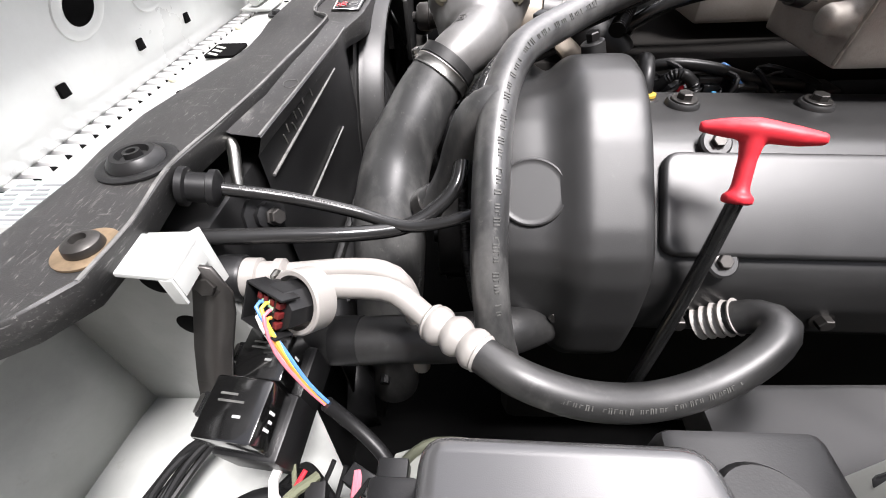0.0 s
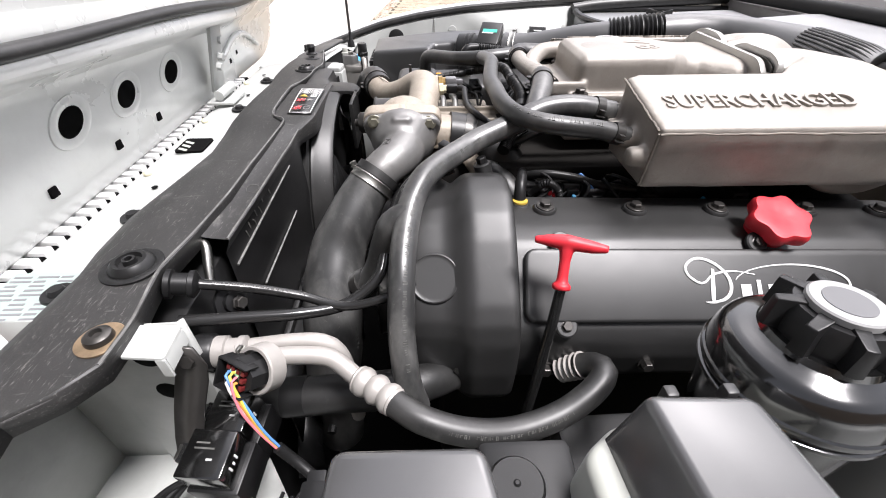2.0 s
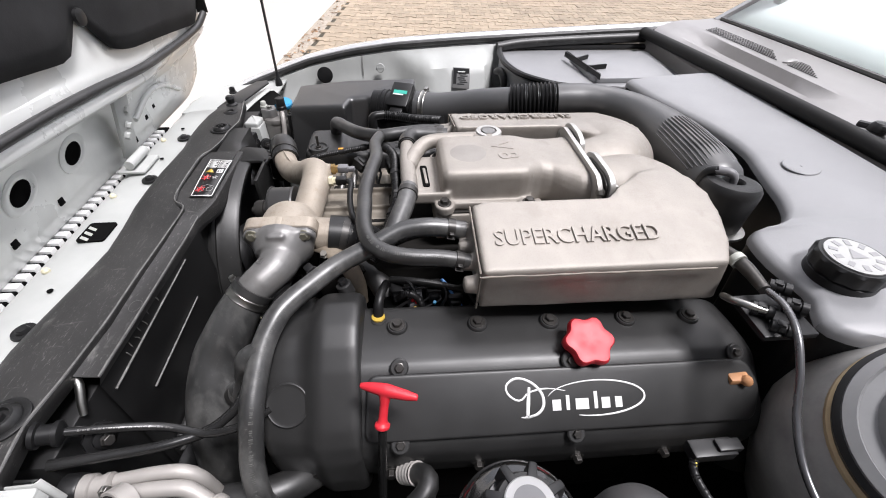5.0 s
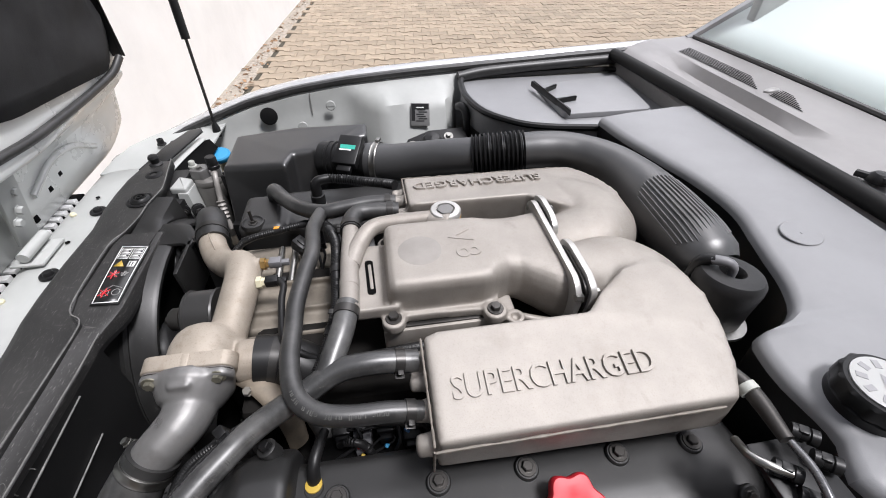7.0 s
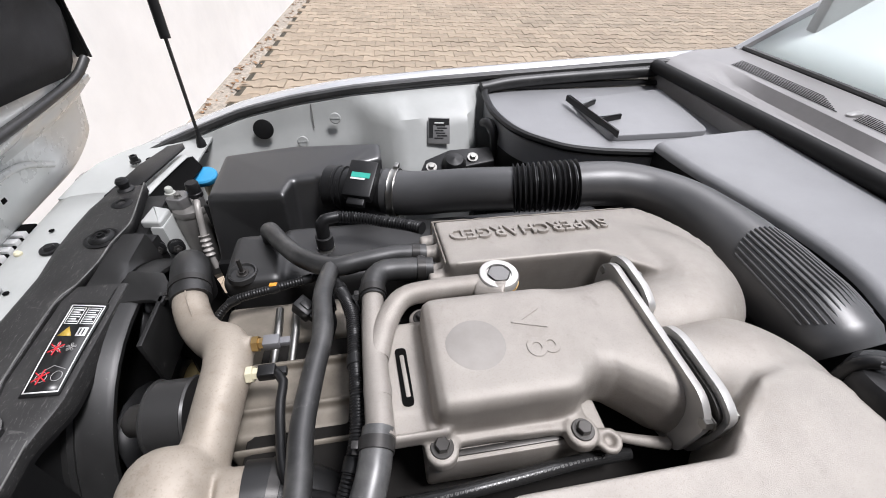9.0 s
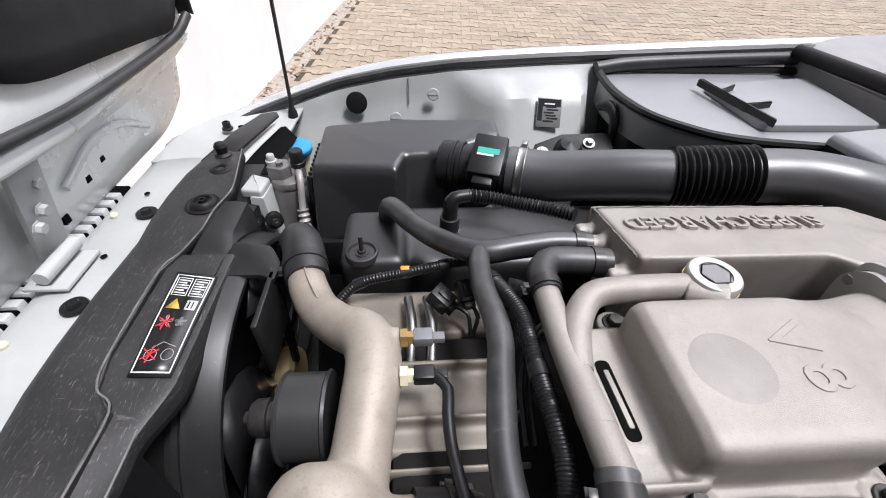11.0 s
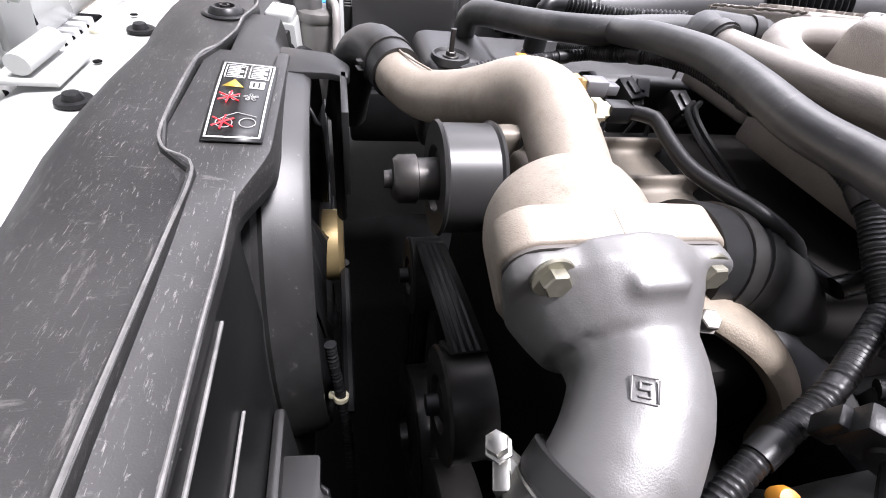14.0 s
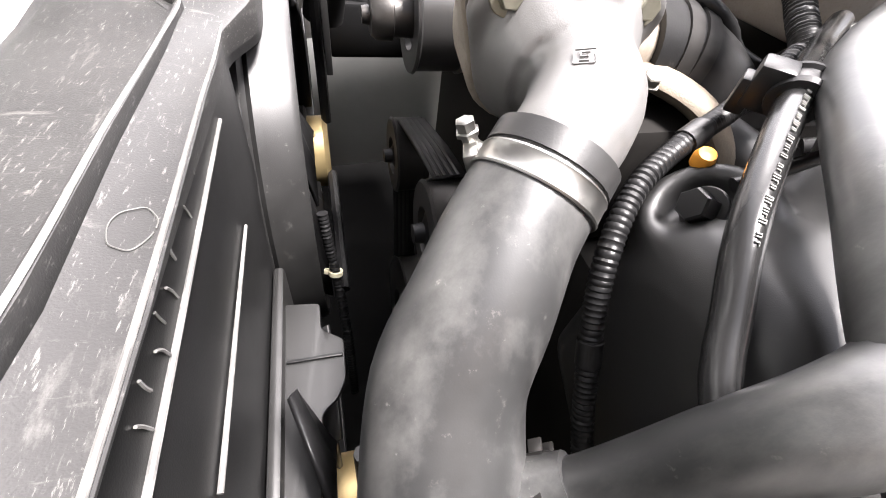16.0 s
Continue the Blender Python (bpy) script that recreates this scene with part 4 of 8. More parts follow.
def wing(name, text, flip):
    f = (lambda p: (p[0], 1.48 - p[1], p[2])) if flip else (lambda p: p)
    root = thing(name, text, "wing", f((0.3, 1.6, 0.3)))
    xs = np.linspace(-0.34, 1.12, 40)
    rows, seal = [], []
    for x in xs:
        z, y = float(np.interp(x, *CREST)), float(np.interp(x, *INSET))
        rows.append([f(p) for p in ((x, y, z - 0.022), (x, y + 0.012, z - 0.020), (x, y + 0.016, z - 0.004), (x, y + 0.026, z), (x, y + 0.05, z - 0.001), (x, y + 0.085, z - 0.014), (x, y + 0.125, z - 0.05), (x, y + 0.15, z - 0.12), (x, y + 0.165, z - 0.25), (x, y + 0.16, 0.35))])
        seal.append(f((x, y + 0.004, z - 0.012)))
    bm = B()
    loft(bm, rows)
    thick(part("skin", bm, FENDER, root), 0.0015)
    part("edge_seal", sweep(B(), seal[2:], 0.009, 8, raw=True), RUBBER, root, "black rubber edge seal")
    rows = []
    for x in np.linspace(-0.16, 0.60, 40):
        z, y = float(np.interp(x, *CREST)) - 0.024, float(np.interp(x, *INSET))
        bulge = 0.075 * max(0.0, min(1, (x - 0.22) / 0.09)) * max(0.0, min(1, (0.505 - x) / 0.03))
        notch = 0.006 * (math.sin(x * 42) > 0.75)
        rows.append([f(p) for p in ((x, y + 0.004, z), (x, y - 0.004, z), (x, y - 0.008 - bulge * 0.55, z - 0.012 - notch), (x, y - 0.012 - bulge * 1.10, z - 0.03), (x, y - 0.018 - bulge * 1.19, z - 0.05), (x, y - 0.030 - bulge * 1.25, z - 0.075), (x, y - 0.045 - bulge * 1.36, z - 0.11), (x, y - 0.055 - bulge * 1.7, z - 0.16), (x, y - 0.06 - bulge * 1.7, 0.27))])
    bm = B()
    loft(bm, rows)
    thick(part("inner_panel", bm, PAINT_IN, root, "pale painted inner wing"), 0.0015)
    return root


wing_far = wing("wing", "silver front wing with black edge seal and pale inner panel", False)
wing("wing", "silver front wing with black edge seal and pale inner panel", True)
bm = B()
lathe(bm, [(0.022, 0), (0.022, 0.002), (0.019, 0.003), (0, 0.003)], frame_at((0.009, 1.4385, 0.870), (0, -1, 0.25)), 26)
part("blanking_plug", bm, BLACK, wing_far, "round black blanking plug")
for x, y, z in ((0.169, 1.4425, 0.887), (0.090, 1.43, 0.84)):
    bm = B()
    m = frame_at((x, y, z), (0, -1, 0.25))
    lathe(bm, [(0.0125, 0), (0.0125, 0.002), (0.011, 0.0035), (0, 0.0035)], m, 24)
    box(bm, (-0.010, -0.0015, 0.003), (0.010, 0.0015, 0.0045), 0, m)
    part("turn_fastener", bm, PAINT_IN, wing_far)
plate = thing("identity_plate", "small black and silver riveted identity plate", "plate", (0.396, 1.37, 0.88))
m = Matrix.Translation((0.396, 1.3610, 0.8834)) @ Matrix.Rotation(radians(-8), 4, "Z") @ Matrix.Rotation(radians(57), 4, "X")
bm = B()
box(bm, (-0.024, -0.028, 0), (0.024, 0.028, 0.001), 0.0003, m)
sheet = part("sheet", bm, mat("dull_plate_alloy", (0.19, 0.19, 0.188), 0.4, metal=0.3, var=0.1), plate)
bm = B()
box(bm, (-0.022, 0.012, 0.001), (0.022, 0.026, 0.0014), 0, m)
part("dark_field", bm, LABEL_BLACK, plate)
bm = B()
box(bm, (-0.022, -0.016, 0.001), (-0.013, 0.012, 0.0014), 0, m)
part("dark_field", bm, LABEL_BLACK, plate)
for k in range(7):
    bm = B()
    box(bm, (-0.010 + 0.003 * (k % 3), 0.0155 - 0.0055 * k, 0.0014), (0.010 + 0.004 * (k % 3), 0.0180 - 0.0055 * k, 0.0018), 0, m)
    part("print_bar", bm, INK if k < 1 else LABEL_BLACK, sheet)


part("panel_seam", sweep(B(), [(0.118, 1.4665, 0.9130), (0.118, 1.4605, 0.9020), (0.118, 1.4560, 0.884), (0.118, 1.4500, 0.862)], 0.0012, 6), mat("grey_seam_sealer", (0.20, 0.20, 0.19), 0.7, var=0.2), wing_far, "grey sealed panel seam")

# ---- rear of the bay ----
lid = thing("cabin_filter_lid", "black plastic tray lid with a raised flat panel", "cover", (0.75, 1.3, 0.88))
lid_out = rounded([(0.517, 1.474), (0.505, 1.335), (0.530, 1.234), (0.60, 1.165), (0.66, 1.142), (0.855, 1.108), (0.985, 1.10), (0.985, 1.474)], 0.05, 5)
bm = B()
prism(bm, lid_out, 0.05, Matrix.Translation((0, 0, 0.925)), bevel=0.006, segs=3)
part("tray", bm, COWL, lid)
bm = B()
rim = [Vector((x, y, 0.933)) for x, y in lid_out]
sweep(bm, rim + [rim[0]], 0.008, 8, raw=True, squash=0.9)
part("rim", bm, BLACK, lid, "black rubber rim")
part("side_seal", sweep(B(), [(0.512, 1.462, 0.936), (0.60, 1.474, 0.944), (0.80, 1.480, 0.952), (0.975, 1.480, 0.958)], 0.014, 10), RUBBER, lid, "black rubber side seal")
bm = B()
prism(bm, rounded([(0.702, 1.376), (0.949, 1.417), (0.921, 1.191), (0.706, 1.191)], 0.02), 0.012, Matrix.Translation((0, 0, 0.938)), bevel=0.004)
part("raised_panel", bm, COWL, lid)
for a, b, w in (((0.690, 1.372), (0.716, 1.185), 0.0045), ((0.698, 1.315), (0.742, 1.342), 0.004), ((0.704, 1.250), (0.762, 1.262), 0.005)):
    bm = B()
    d = (Vector((*b, 0)) - Vector((*a, 0)))
    q = Vector((-d.y, d.x, 0)).normalized() * w
    a3, b3 = Vector((*a, 0.938)), Vector((*b, 0.938))
    prism(bm, [tuple((a3 + q).xy), tuple((a3 - q).xy), tuple((b3 - q * 0.15).xy), tuple((b3 + q * 0.15).xy)], 0.014, Matrix.Translation((0, 0, 0.95)), bevel=0.003)
    part("rib", bm, BLACK, lid)
bm = B()
rows = []
for x, y in [(0.525, 1.46), (0.505, 1.335), (0.530, 1.24), (0.60, 1.172), (0.72, 1.138), (0.945, 1.09)]:
    rows.append([(x + 0.012, y + 0.008, 0.915), (x + 0.010, y + 0.006, 0.885), (x + 0.02, y + 0.01, 0.80), (x + 0.03, y + 0.02, 0.60)])
loft(bm, rows)
part("box_side", bm, BLACK, lid)

cowl = thing("cowl_cover", "large grey-black plastic cover over the bulkhead", "cover", (0.85, 0.75, 0.85))
front = [(0.748, 1.118), (0.760, 1.04), (0.785, 0.95), (0.805, 0.88), (0.814, 0.82), (0.812, 0.77), (0.800, 0.73), (0.785, 0.68), (0.772, 0.635), (0.750, 0.597), (0.715, 0.576), (0.678, 0.566), (0.668, 0.545), (0.666, 0.51), (0.672, 0.475), (0.672, 0.45), (0.655, 0.42), (0.672, 0.398), (0.72, 0.388), (0.90, 0.382)]
rows, skirt = [], []
for x, y, _ in spline([(*p, 0) for p in front], 0.012):
    skirt.append([(x + 0.03, y, 0.62), (x + 0.014, y, 0.86), (x + 0.0045, y, 0.938), (x + 0.0055, y, 0.951)])
    rows.append([(x + 0.002, y, 0.943), (x + 0.003, y, 0.950), (x + 0.006, y, 0.9555), (x + 0.014, y, 0.9600), (x + (0.99 - x) * 0.3, y, 0.966), (x + (0.99 - x) * 0.7, y, 0.972), (0.965, y, 0.972)])
# The skirt is black where the cowl is grey: shade put into its colour.
bm = B()
loft(bm, skirt)
part("skirt", bm, BLACK_DUST, cowl, "moulded skirt below the edge, darkened for its shade")
bm = B()
loft(bm, rows)
part("moulding", bm, COWL, cowl)
bm = B()
lathe(bm, [(0.026, 0), (0.026, 0.001), (0.025, 0.0018), (0.002, 0.0012), (0.0015, 0.0018), (0, 0.0018)], frame_at((0.853, 0.705, 0.9665), (-0.06, 0, 1)), 32)
part("plug_disc", bm, COWL, cowl)
bm = B()
sweep(bm, [(0.955, 1.475, 0.972), (0.962, 1.25, 0.978), (0.975, 0.95, 0.984), (0.99, 0.70, 0.984), (1.0, 0.3, 0.984), (1.0, 0.0, 0.98)], 0.015, 12)
tagged(part("bulkhead_seal", bm, mat("matt_rubber_seal", (0.007, 0.007, 0.007), 0.62, var=0.2, spec=0.3)), "black rubber seal along the bulkhead edge", "seal")

scuttle = thing("scuttle", "painted scuttle panel with black air slots below the screen", "body panel", (1.08, 0.9, 0.95))
bm = B()
rows = []
for y in np.linspace(0.0, 1.50, 26):
    k = (y - 0.75) / 0.75
    bow = 0.035 * (1 - k * k)
    dip = max(0.0, min(1.0, (y - 0.90) / 0.05)) * max(0.0, min(1.0, (1.36 - y) / 0.05))
    rows.append([(0.965, y, 0.88), (0.965, y, 0.955), (0.985 + bow * 0.2, y, 0.975), (1.005 + bow * 0.3, y, 0.984), (1.016 + bow * 0.3, y, 0.985 - 0.010 * dip), (1.030 + bow * 0.4, y, 0.990 - 0.022 * dip), (1.050 + bow * 0.5, y, 0.994 - 0.020 * dip), (1.062 + bow * 0.5, y, 0.997), (1.075 + bow * 0.6, y, 0.999), (1.13 + bow, y, 1.0), (1.175 + bow, y, 1.004), (1.19 + bow, y, 1.0)])
loft(bm, rows)
part("panel", bm, mat("grey_scuttle_paint", (0.24, 0.233, 0.231), 0.40, var=0.1, bump=0.1), scuttle)
for k in range(7):
    x = 1.076 + 0.0068 * k
    for y0, y1 in ((1.118 + 0.011 * k, 1.385 + 0.003 * k), (1.000 + 0.011 * k, 1.084 + 0.002 * k)):
        bm = B()
        pts = [(x + 0.028 * (1 - ((y - 0.75) / 0.75) ** 2), y, 1.0004 + 0.0002 * k) for y in np.linspace(y0, y1, 14)]
        sweep(bm, pts, 0.0015, 6, raw=True, squash=0.3)
        part("air_slot", bm, SHADE_BLACK, scuttle)
bm = B()
lathe(bm, [(0.014, 0), (0.013, 0.004), (0.007, 0.007), (0, 0.0075)], frame_at((1.116, 1.100, 1.000), (-0.1, 0, 1)) @ Matrix.Diagonal((0.55, 1.3, 1, 1)), 20)
part("washer_jet", bm, mat("grey_jet_plastic", (0.30, 0.295, 0.29), 0.4, var=0.05), scuttle, "grey oval washer jet")
bm = B()
loft(bm, [[(1.185 + 0.035 * (1 - ((y - 0.75) / 0.75) ** 2) + 0.62 * s, y * (1 - 0.06 * s) + 0.045 * s, 1.003 + 0.40 * s - 0.03 * s * s) for s in np.linspace(0, 1, 8)] for y in np.linspace(0.0, 1.49, 20)])
ws = thing("windscreen", "raked windscreen with the sky reflection painted into its pale colour", "windscreen", (1.2, 0.74, 1.0))
screen = thick(part("glass", bm, GLASS, ws), 0.005)
screen.visible_shadow = False
bm = B()
sweep(bm, [(1.186 + 0.035 * (1 - ((y - 0.75) / 0.75) ** 2), y, 1.006) for y in np.linspace(0.0, 1.49, 20)], 0.007, 8)
part("lower_trim", bm, RUBBER, ws, "black rubber lower trim")
part("corner_trim", sweep(B(), [(1.184, 1.487, 1.006), (1.40, 1.468, 1.142), (1.60, 1.450, 1.268)], 0.007, 8), RUBBER, ws)
bm = B()
sweep(bm, [(1.178, 1.49, 0.995), (1.35, 1.475, 1.105), (1.60, 1.455, 1.255), (1.82, 1.44, 1.38)], 0.014, 8)
tagged(part("screen_pillar", bm, FENDER), "silver windscreen pillar with dark trim", "pillar")
dash = thing("dashboard", "pale grey dashboard behind the windscreen", "dashboard", (1.6, 0.74, 0.9))
bm = B()
box(bm, (1.27, 0.03, 0.80), (1.9, 1.45, 1.0), 0.04)
part("dash_top", bm, mat("pale_dash_leather", (0.52, 0.54, 0.53), 0.7, var=0.08), dash)
bm = B()
box(bm, (1.9, 0.0, 0.0), (1.95, 1.5, 1.40), 0)
box(bm, (1.28, 1.40, 0.3), (1.9, 1.43, 1.30), 0.005)
part("cabin_dark", bm, mat("pale_cabin_trim", (0.50, 0.52, 0.51), 0.8), dash)
wiper = thing("wiper_pivot", "black wiper pivot on the scuttle", "wiper", (1.0, 0.70, 0.98))
part("arm", sweep(B(), [(1.02, 0.80, 0.992), (1.035, 0.74, 1.0), (1.05, 0.66, 0.998), (1.06, 0.45, 0.998)], 0.006, 8), BLACK, wiper)
bm = B()
lathe(bm, [(0.016, 0), (0.015, 0.008), (0.009, 0.014), (0, 0.015)], frame_at((1.032, 0.775, 0.99), (0, 0, 1)), 18)
part("nut_cap", bm, BLACK, wiper)

# ---- supercharger, coolers ----
WELD = mat("grimy_weld_bead", (0.19, 0.17, 0.145), 0.6, metal=0.2, var=0.3, scale=60, bump=0.6, bscale=900)


def charge_cooler(near):
    f = (lambda p: tuple(p)) if near else (lambda p: mirror_y(p))
    root = thing("charge_cooler", "dull cast alloy charge cooler with raised SUPERCHARGED lettering and curved outlet", "charge cooler", f((0.45, 0.55, 0.89)), "charge coolers")
    bm = B()
    top_o = [(0.319, 0.500, 0.966), (0.604, 0.500, 0.964), (0.620, 0.53, 0.970), (0.630, 0.57, 0.978), (0.634, 0.61, 0.984), (0.626, 0.645, 0.988), (0.600, 0.662, 0.991), (0.556, 0.655, 0.992), (0.520, 0.628, 0.991), (0.495, 0.604, 0.987), (0.33, 0.603, 0.987), (0.319, 0.600, 0.986)]
    low_o = [(0.321, 0.500), (0.616, 0.494), (0.628, 0.53), (0.634, 0.57), (0.636, 0.61), (0.626, 0.645), (0.600, 0.662), (0.556, 0.655), (0.520, 0.628), (0.495, 0.602), (0.33, 0.60), (0.321, 0.60)]
    foot = 0.888
    if near:
        top_o = [(x - 0.009, y - 0.006, z + 0.0105) for x, y, z in top_o]
        low_o, foot = [(x - 0.009, y + 0.002) for x, y in low_o], 0.908
    tmp = bmesh.new()
    tv = [tmp.verts.new(f(p)) for p in top_o]
    lv = [tmp.verts.new(f((p[0], p[1], foot))) for p in low_o]
    tmp.faces.new(tv)
    tmp.faces.new(lv[::-1])
    for i in range(12):
        tmp.faces.new((tv[i], lv[i], lv[(i + 1) % 12], tv[(i + 1) % 12]))
    bmesh.ops.recalc_face_normals(tmp, faces=tmp.faces)
    me = bpy.data.meshes.new("tmp")
    tmp.to_mesh(me)
    tmp.free()
    bm.from_mesh(me)
    bpy.data.meshes.remove(me)
    sweep(bm, [f(p) for p in ((0.550, 0.515, 0.922), (0.564, 0.565, 0.930), (0.580, 0.610, 0.938), (0.582, 0.650, 0.945), (0.560, 0.678, 0.951), (0.526, 0.684, 0.954), (0.498, 0.683, 0.954))], [0.046, 0.055, 0.062, 0.063, 0.058, 0.049, 0.041], 28, squash=0.88)
    for y, z, r in ((0.592, 0.955, 0.011), (0.570, 0.948, 0.008), (0.541, 0.948, 0.011), (0.512, 0.940, 0.011)):
        sweep(bm, [f((0.292 if near else 0.298, y, z)), f((0.33, y, z))], r, 14)
    part("casting", bm, CAST, root, voxel=0.0026, smooth=16)
    bm = B()
    for a, b in (((0.3165, 0.500, 0.9645), (0.3165, 0.598, 0.9845)), ((0.317, 0.4965, 0.9625), (0.588, 0.4965, 0.9600)), ((0.316, 0.497 if not near else 0.504, 0.905 if near else 0.89), (0.316, 0.497, 0.963))):
        n = 26
        if near:
            a, b = (Vector(p) + Vector((-0.009, -0.006, 0.0095)) for p in (a, b))
        run = [Vector(f(Vector(a).lerp(Vector(b), k / n) + Vector((0, 0, 0.0012 * noise.noise((k * 0.9, a[0] * 50, 1)))))) for k in range(n + 1)]
        sweep(bm, run, lambda s: 0.0012 + 0.0003 * math.sin(s * 60) + 0.0002 * math.sin(s * 23), 8, raw=True)
    part("weld_bead", bm, WELD, root, "uneven weld bead")
    slope = math.atan2(0.021, 0.103)
    if near:
        m = Matrix.Translation((0.3290, 0.5290, 0.9832)) @ Matrix.Rotation(slope, 4, "X") @ Matrix.Scale(0.972, 4)
    else:
        m = Matrix.Translation((0.536, 2 * 0.716 - 0.5305, 0.9731)) @ Matrix.Rotation(math.pi, 4, "Z") @ Matrix.Rotation(slope, 4, "X")
    lettering("SUPERCHARGED", 0.0335, m @ Matrix.Diagonal((0.82, 1, 1, 1)), CAST, root, depth=0.0016, label="raised cast lettering")
    return root


charge_cooler(True)
charge_cooler(False)

sc = thing("supercharger_outlet", "dull cast alloy outlet housing with raised V8 and four bolts", "supercharger", (0.35, 0.716, 0.9))
bm = B()
loft(bm, [[(x, y, z) for y, z in rounded([(y0, z0), (y1, z0), (y1, z1), (y0, z1)], r, 6)] for x, y0, y1, z0, z1, r in (
    (0.2795, 0.672, 0.766, 0.942, 0.985, 0.008), (0.2820, 0.664, 0.773, 0.940, 0.995, 0.011), (0.2880, 0.661, 0.775, 0.940, 1.0000, 0.013), (0.300, 0.660, 0.776, 0.940, 1.0008, 0.014),
    (0.390, 0.660, 0.776, 0.940, 1.0008, 0.014), (0.400, 0.662, 0.777, 0.938, 1.0002, 0.016), (0.412, 0.671, 0.779, 0.932, 0.9985, 0.022), (0.425, 0.677, 0.781, 0.928, 0.9965, 0.026),
    (0.440, 0.674, 0.784, 0.922, 0.9950, 0.030), (0.458, 0.659, 0.788, 0.918, 0.9942, 0.034), (0.474, 0.645, 0.792, 0.915, 0.9940, 0.036), (0.488, 0.638, 0.795, 0.914, 0.9940, 0.036))], closed=True, caps=True)
box(bm, (0.276, 0.652, 0.946), (0.404, 0.782, 0.957), 0.002)
sweep(bm, [(0.405, 0.650, 0.950), (0.45, 0.640, 0.938), (0.485, 0.634, 0.930)], [0.004, 0.005, 0.006], 10)
prism(bm, rounded([(0.272, 0.655), (0.272, 0.778), (0.41, 0.784), (0.41, 0.648)], 0.006), 0.012, Matrix.Translation((0, 0, 0.957)))
for x, y in ((0.283, 0.650), (0.401, 0.646), (0.284, 0.782), (0.398, 0.787)):
    lathe(bm, [(0.0140, -0.010), (0.0140, 0.003)], frame_at((x, y, 0.956), (0, 0, 1)), 20)
lathe(bm, [(0.011, -0.012), (0.011, -0.004), (0.0055, -0.004), (0.005, -0.010)], frame_at((0.424, 0.638, 0.956), (0, 0, 1)), 18)
box(bm, (0.240, 0.655, 0.954), (0.29, 0.690, 0.962), 0.002)
box(bm, (0.238, 0.655, 0.958), (0.292, 0.6605, 0.972), 0.002)
box(bm, (0.240, 0.680, 0.954), (0.29, 0.776, 0.963), 0.002)
box(bm, (0.274, 0.66, 0.95), (0.29, 0.77, 0.966), 0.002)
sweep(bm, [(0.345, 0.80, 0.975), (0.372, 0.785, 0.98)], 0.014, 12)
lathe(bm, [(0.021, -0.03), (0.021, 0.002)], frame_at((0.368, 0.804, 0.975), (0, 0, 1)), 20)
part("casting", bm, CAST, sc, voxel=0.0018, smooth=6)
bm = B()
box(bm, (0.270, 0.643, 0.90), (0.430, 0.790, 0.9425), 0.004)
part("lower_body", bm, CAST, sc)
bm = B()
eight = rounded([(0.626, 0.93), (0.622, 0.985), (0.640, 1.001), (0.792, 1.003), (0.808, 0.985), (0.804, 0.93), (0.76, 0.91), (0.67, 0.91)], 0.010)
turn_yz = Matrix(((0, 0, 1, 0), (1, 0, 0, 0), (0, 1, 0, 0), (0, 0, 0, 1)))
prism(bm, eight, 0.007, Matrix.Translation((0.4925, 0, 0)) @ turn_yz, bevel=0.001)
part("outlet_flange", bm, BRIGHT, sc)
for x, y in ((0.283, 0.650), (0.401, 0.646), (0.284, 0.782), (0.398, 0.787)):
    bolt(sc, (x, y, 0.959), (0, 0, 1), 0.0062, 0.007, DARK_STEEL, 0.0095)
bm = B()
prism(bm, rounded([(0.2525, 0.745), (0.2630, 0.745), (0.2655, 0.686), (0.2555, 0.686)], 0.0045), 0.002, Matrix.Translation((0, 0, 0.9642)))
part("slot", bm, SHADE_BLACK, sc, "dark open slot beside the rail")
bm = B()
prism(bm, rounded([(0.2565, 0.737), (0.2605, 0.737), (0.2630, 0.694), (0.2590, 0.694)], 0.0015), 0.003, Matrix.Translation((0, 0, 0.9650)), bevel=0.0006)
part("slot_rib", bm, CAST, sc)
for x0, x1, z in ((0.279, 0.413, 0.9440),):
    bm = B()
    box(bm, (x0, 0.6470, z - 0.0012), (x1, 0.6520, z + 0.0012), 0.0004)
    part("joint_line", bm, DARK_STEEL, sc)
lettering("V", 0.042, Matrix.Translation((0.358, 0.745, 1.0008)) @ Matrix.Rotation(radians(-84), 4, "Z"), CAST, sc, depth=0.0004, name="letter")
lettering("8", 0.042, Matrix.Translation((0.364, 0.713, 1.0008)) @ Matrix.Rotation(radians(-84), 4, "Z"), CAST, sc, depth=0.0004, name="letter")
bm = B()
lathe(bm, [(0.0265, 0), (0.0250, 0.0004), (0.0, 0.0005)], frame_at((0.322, 0.714, 1.0006), (0, 0, 1)), 32)
part("round_boss", bm, mat("rougher_cast_disc", (0.28, 0.262, 0.242), 0.55, metal=0.3, var=0.12, scale=30, bump=1.2, bscale=1600), sc, "rougher cast disc")
cap = thing("filler_cap", "bright alloy filler cap with a hexagon socket", "cap", (0.368, 0.804, 0.975))
bm = B()
m = frame_at((0.368, 0.804, 0.977), (0, 0, 1))
lathe(bm, [(0.0215, 0), (0.0215, 0.002), (0.020, 0.003), (0.020, 0.005), (0.0215, 0.006), (0.0215, 0.0125), (0.020, 0.0145), (0.0135, 0.0148), (0.0130, 0.013)], m, 32)
part("cap_body", bm, BRIGHT, cap)
bm = B()
lathe(bm, [(0.0130, 0.0149), (0.0118, 0.0149), (0.0115, 0.0085), (0, 0.0085)], m, 6)
part("hex_socket", bm, SILVER, cap)
bm = B()
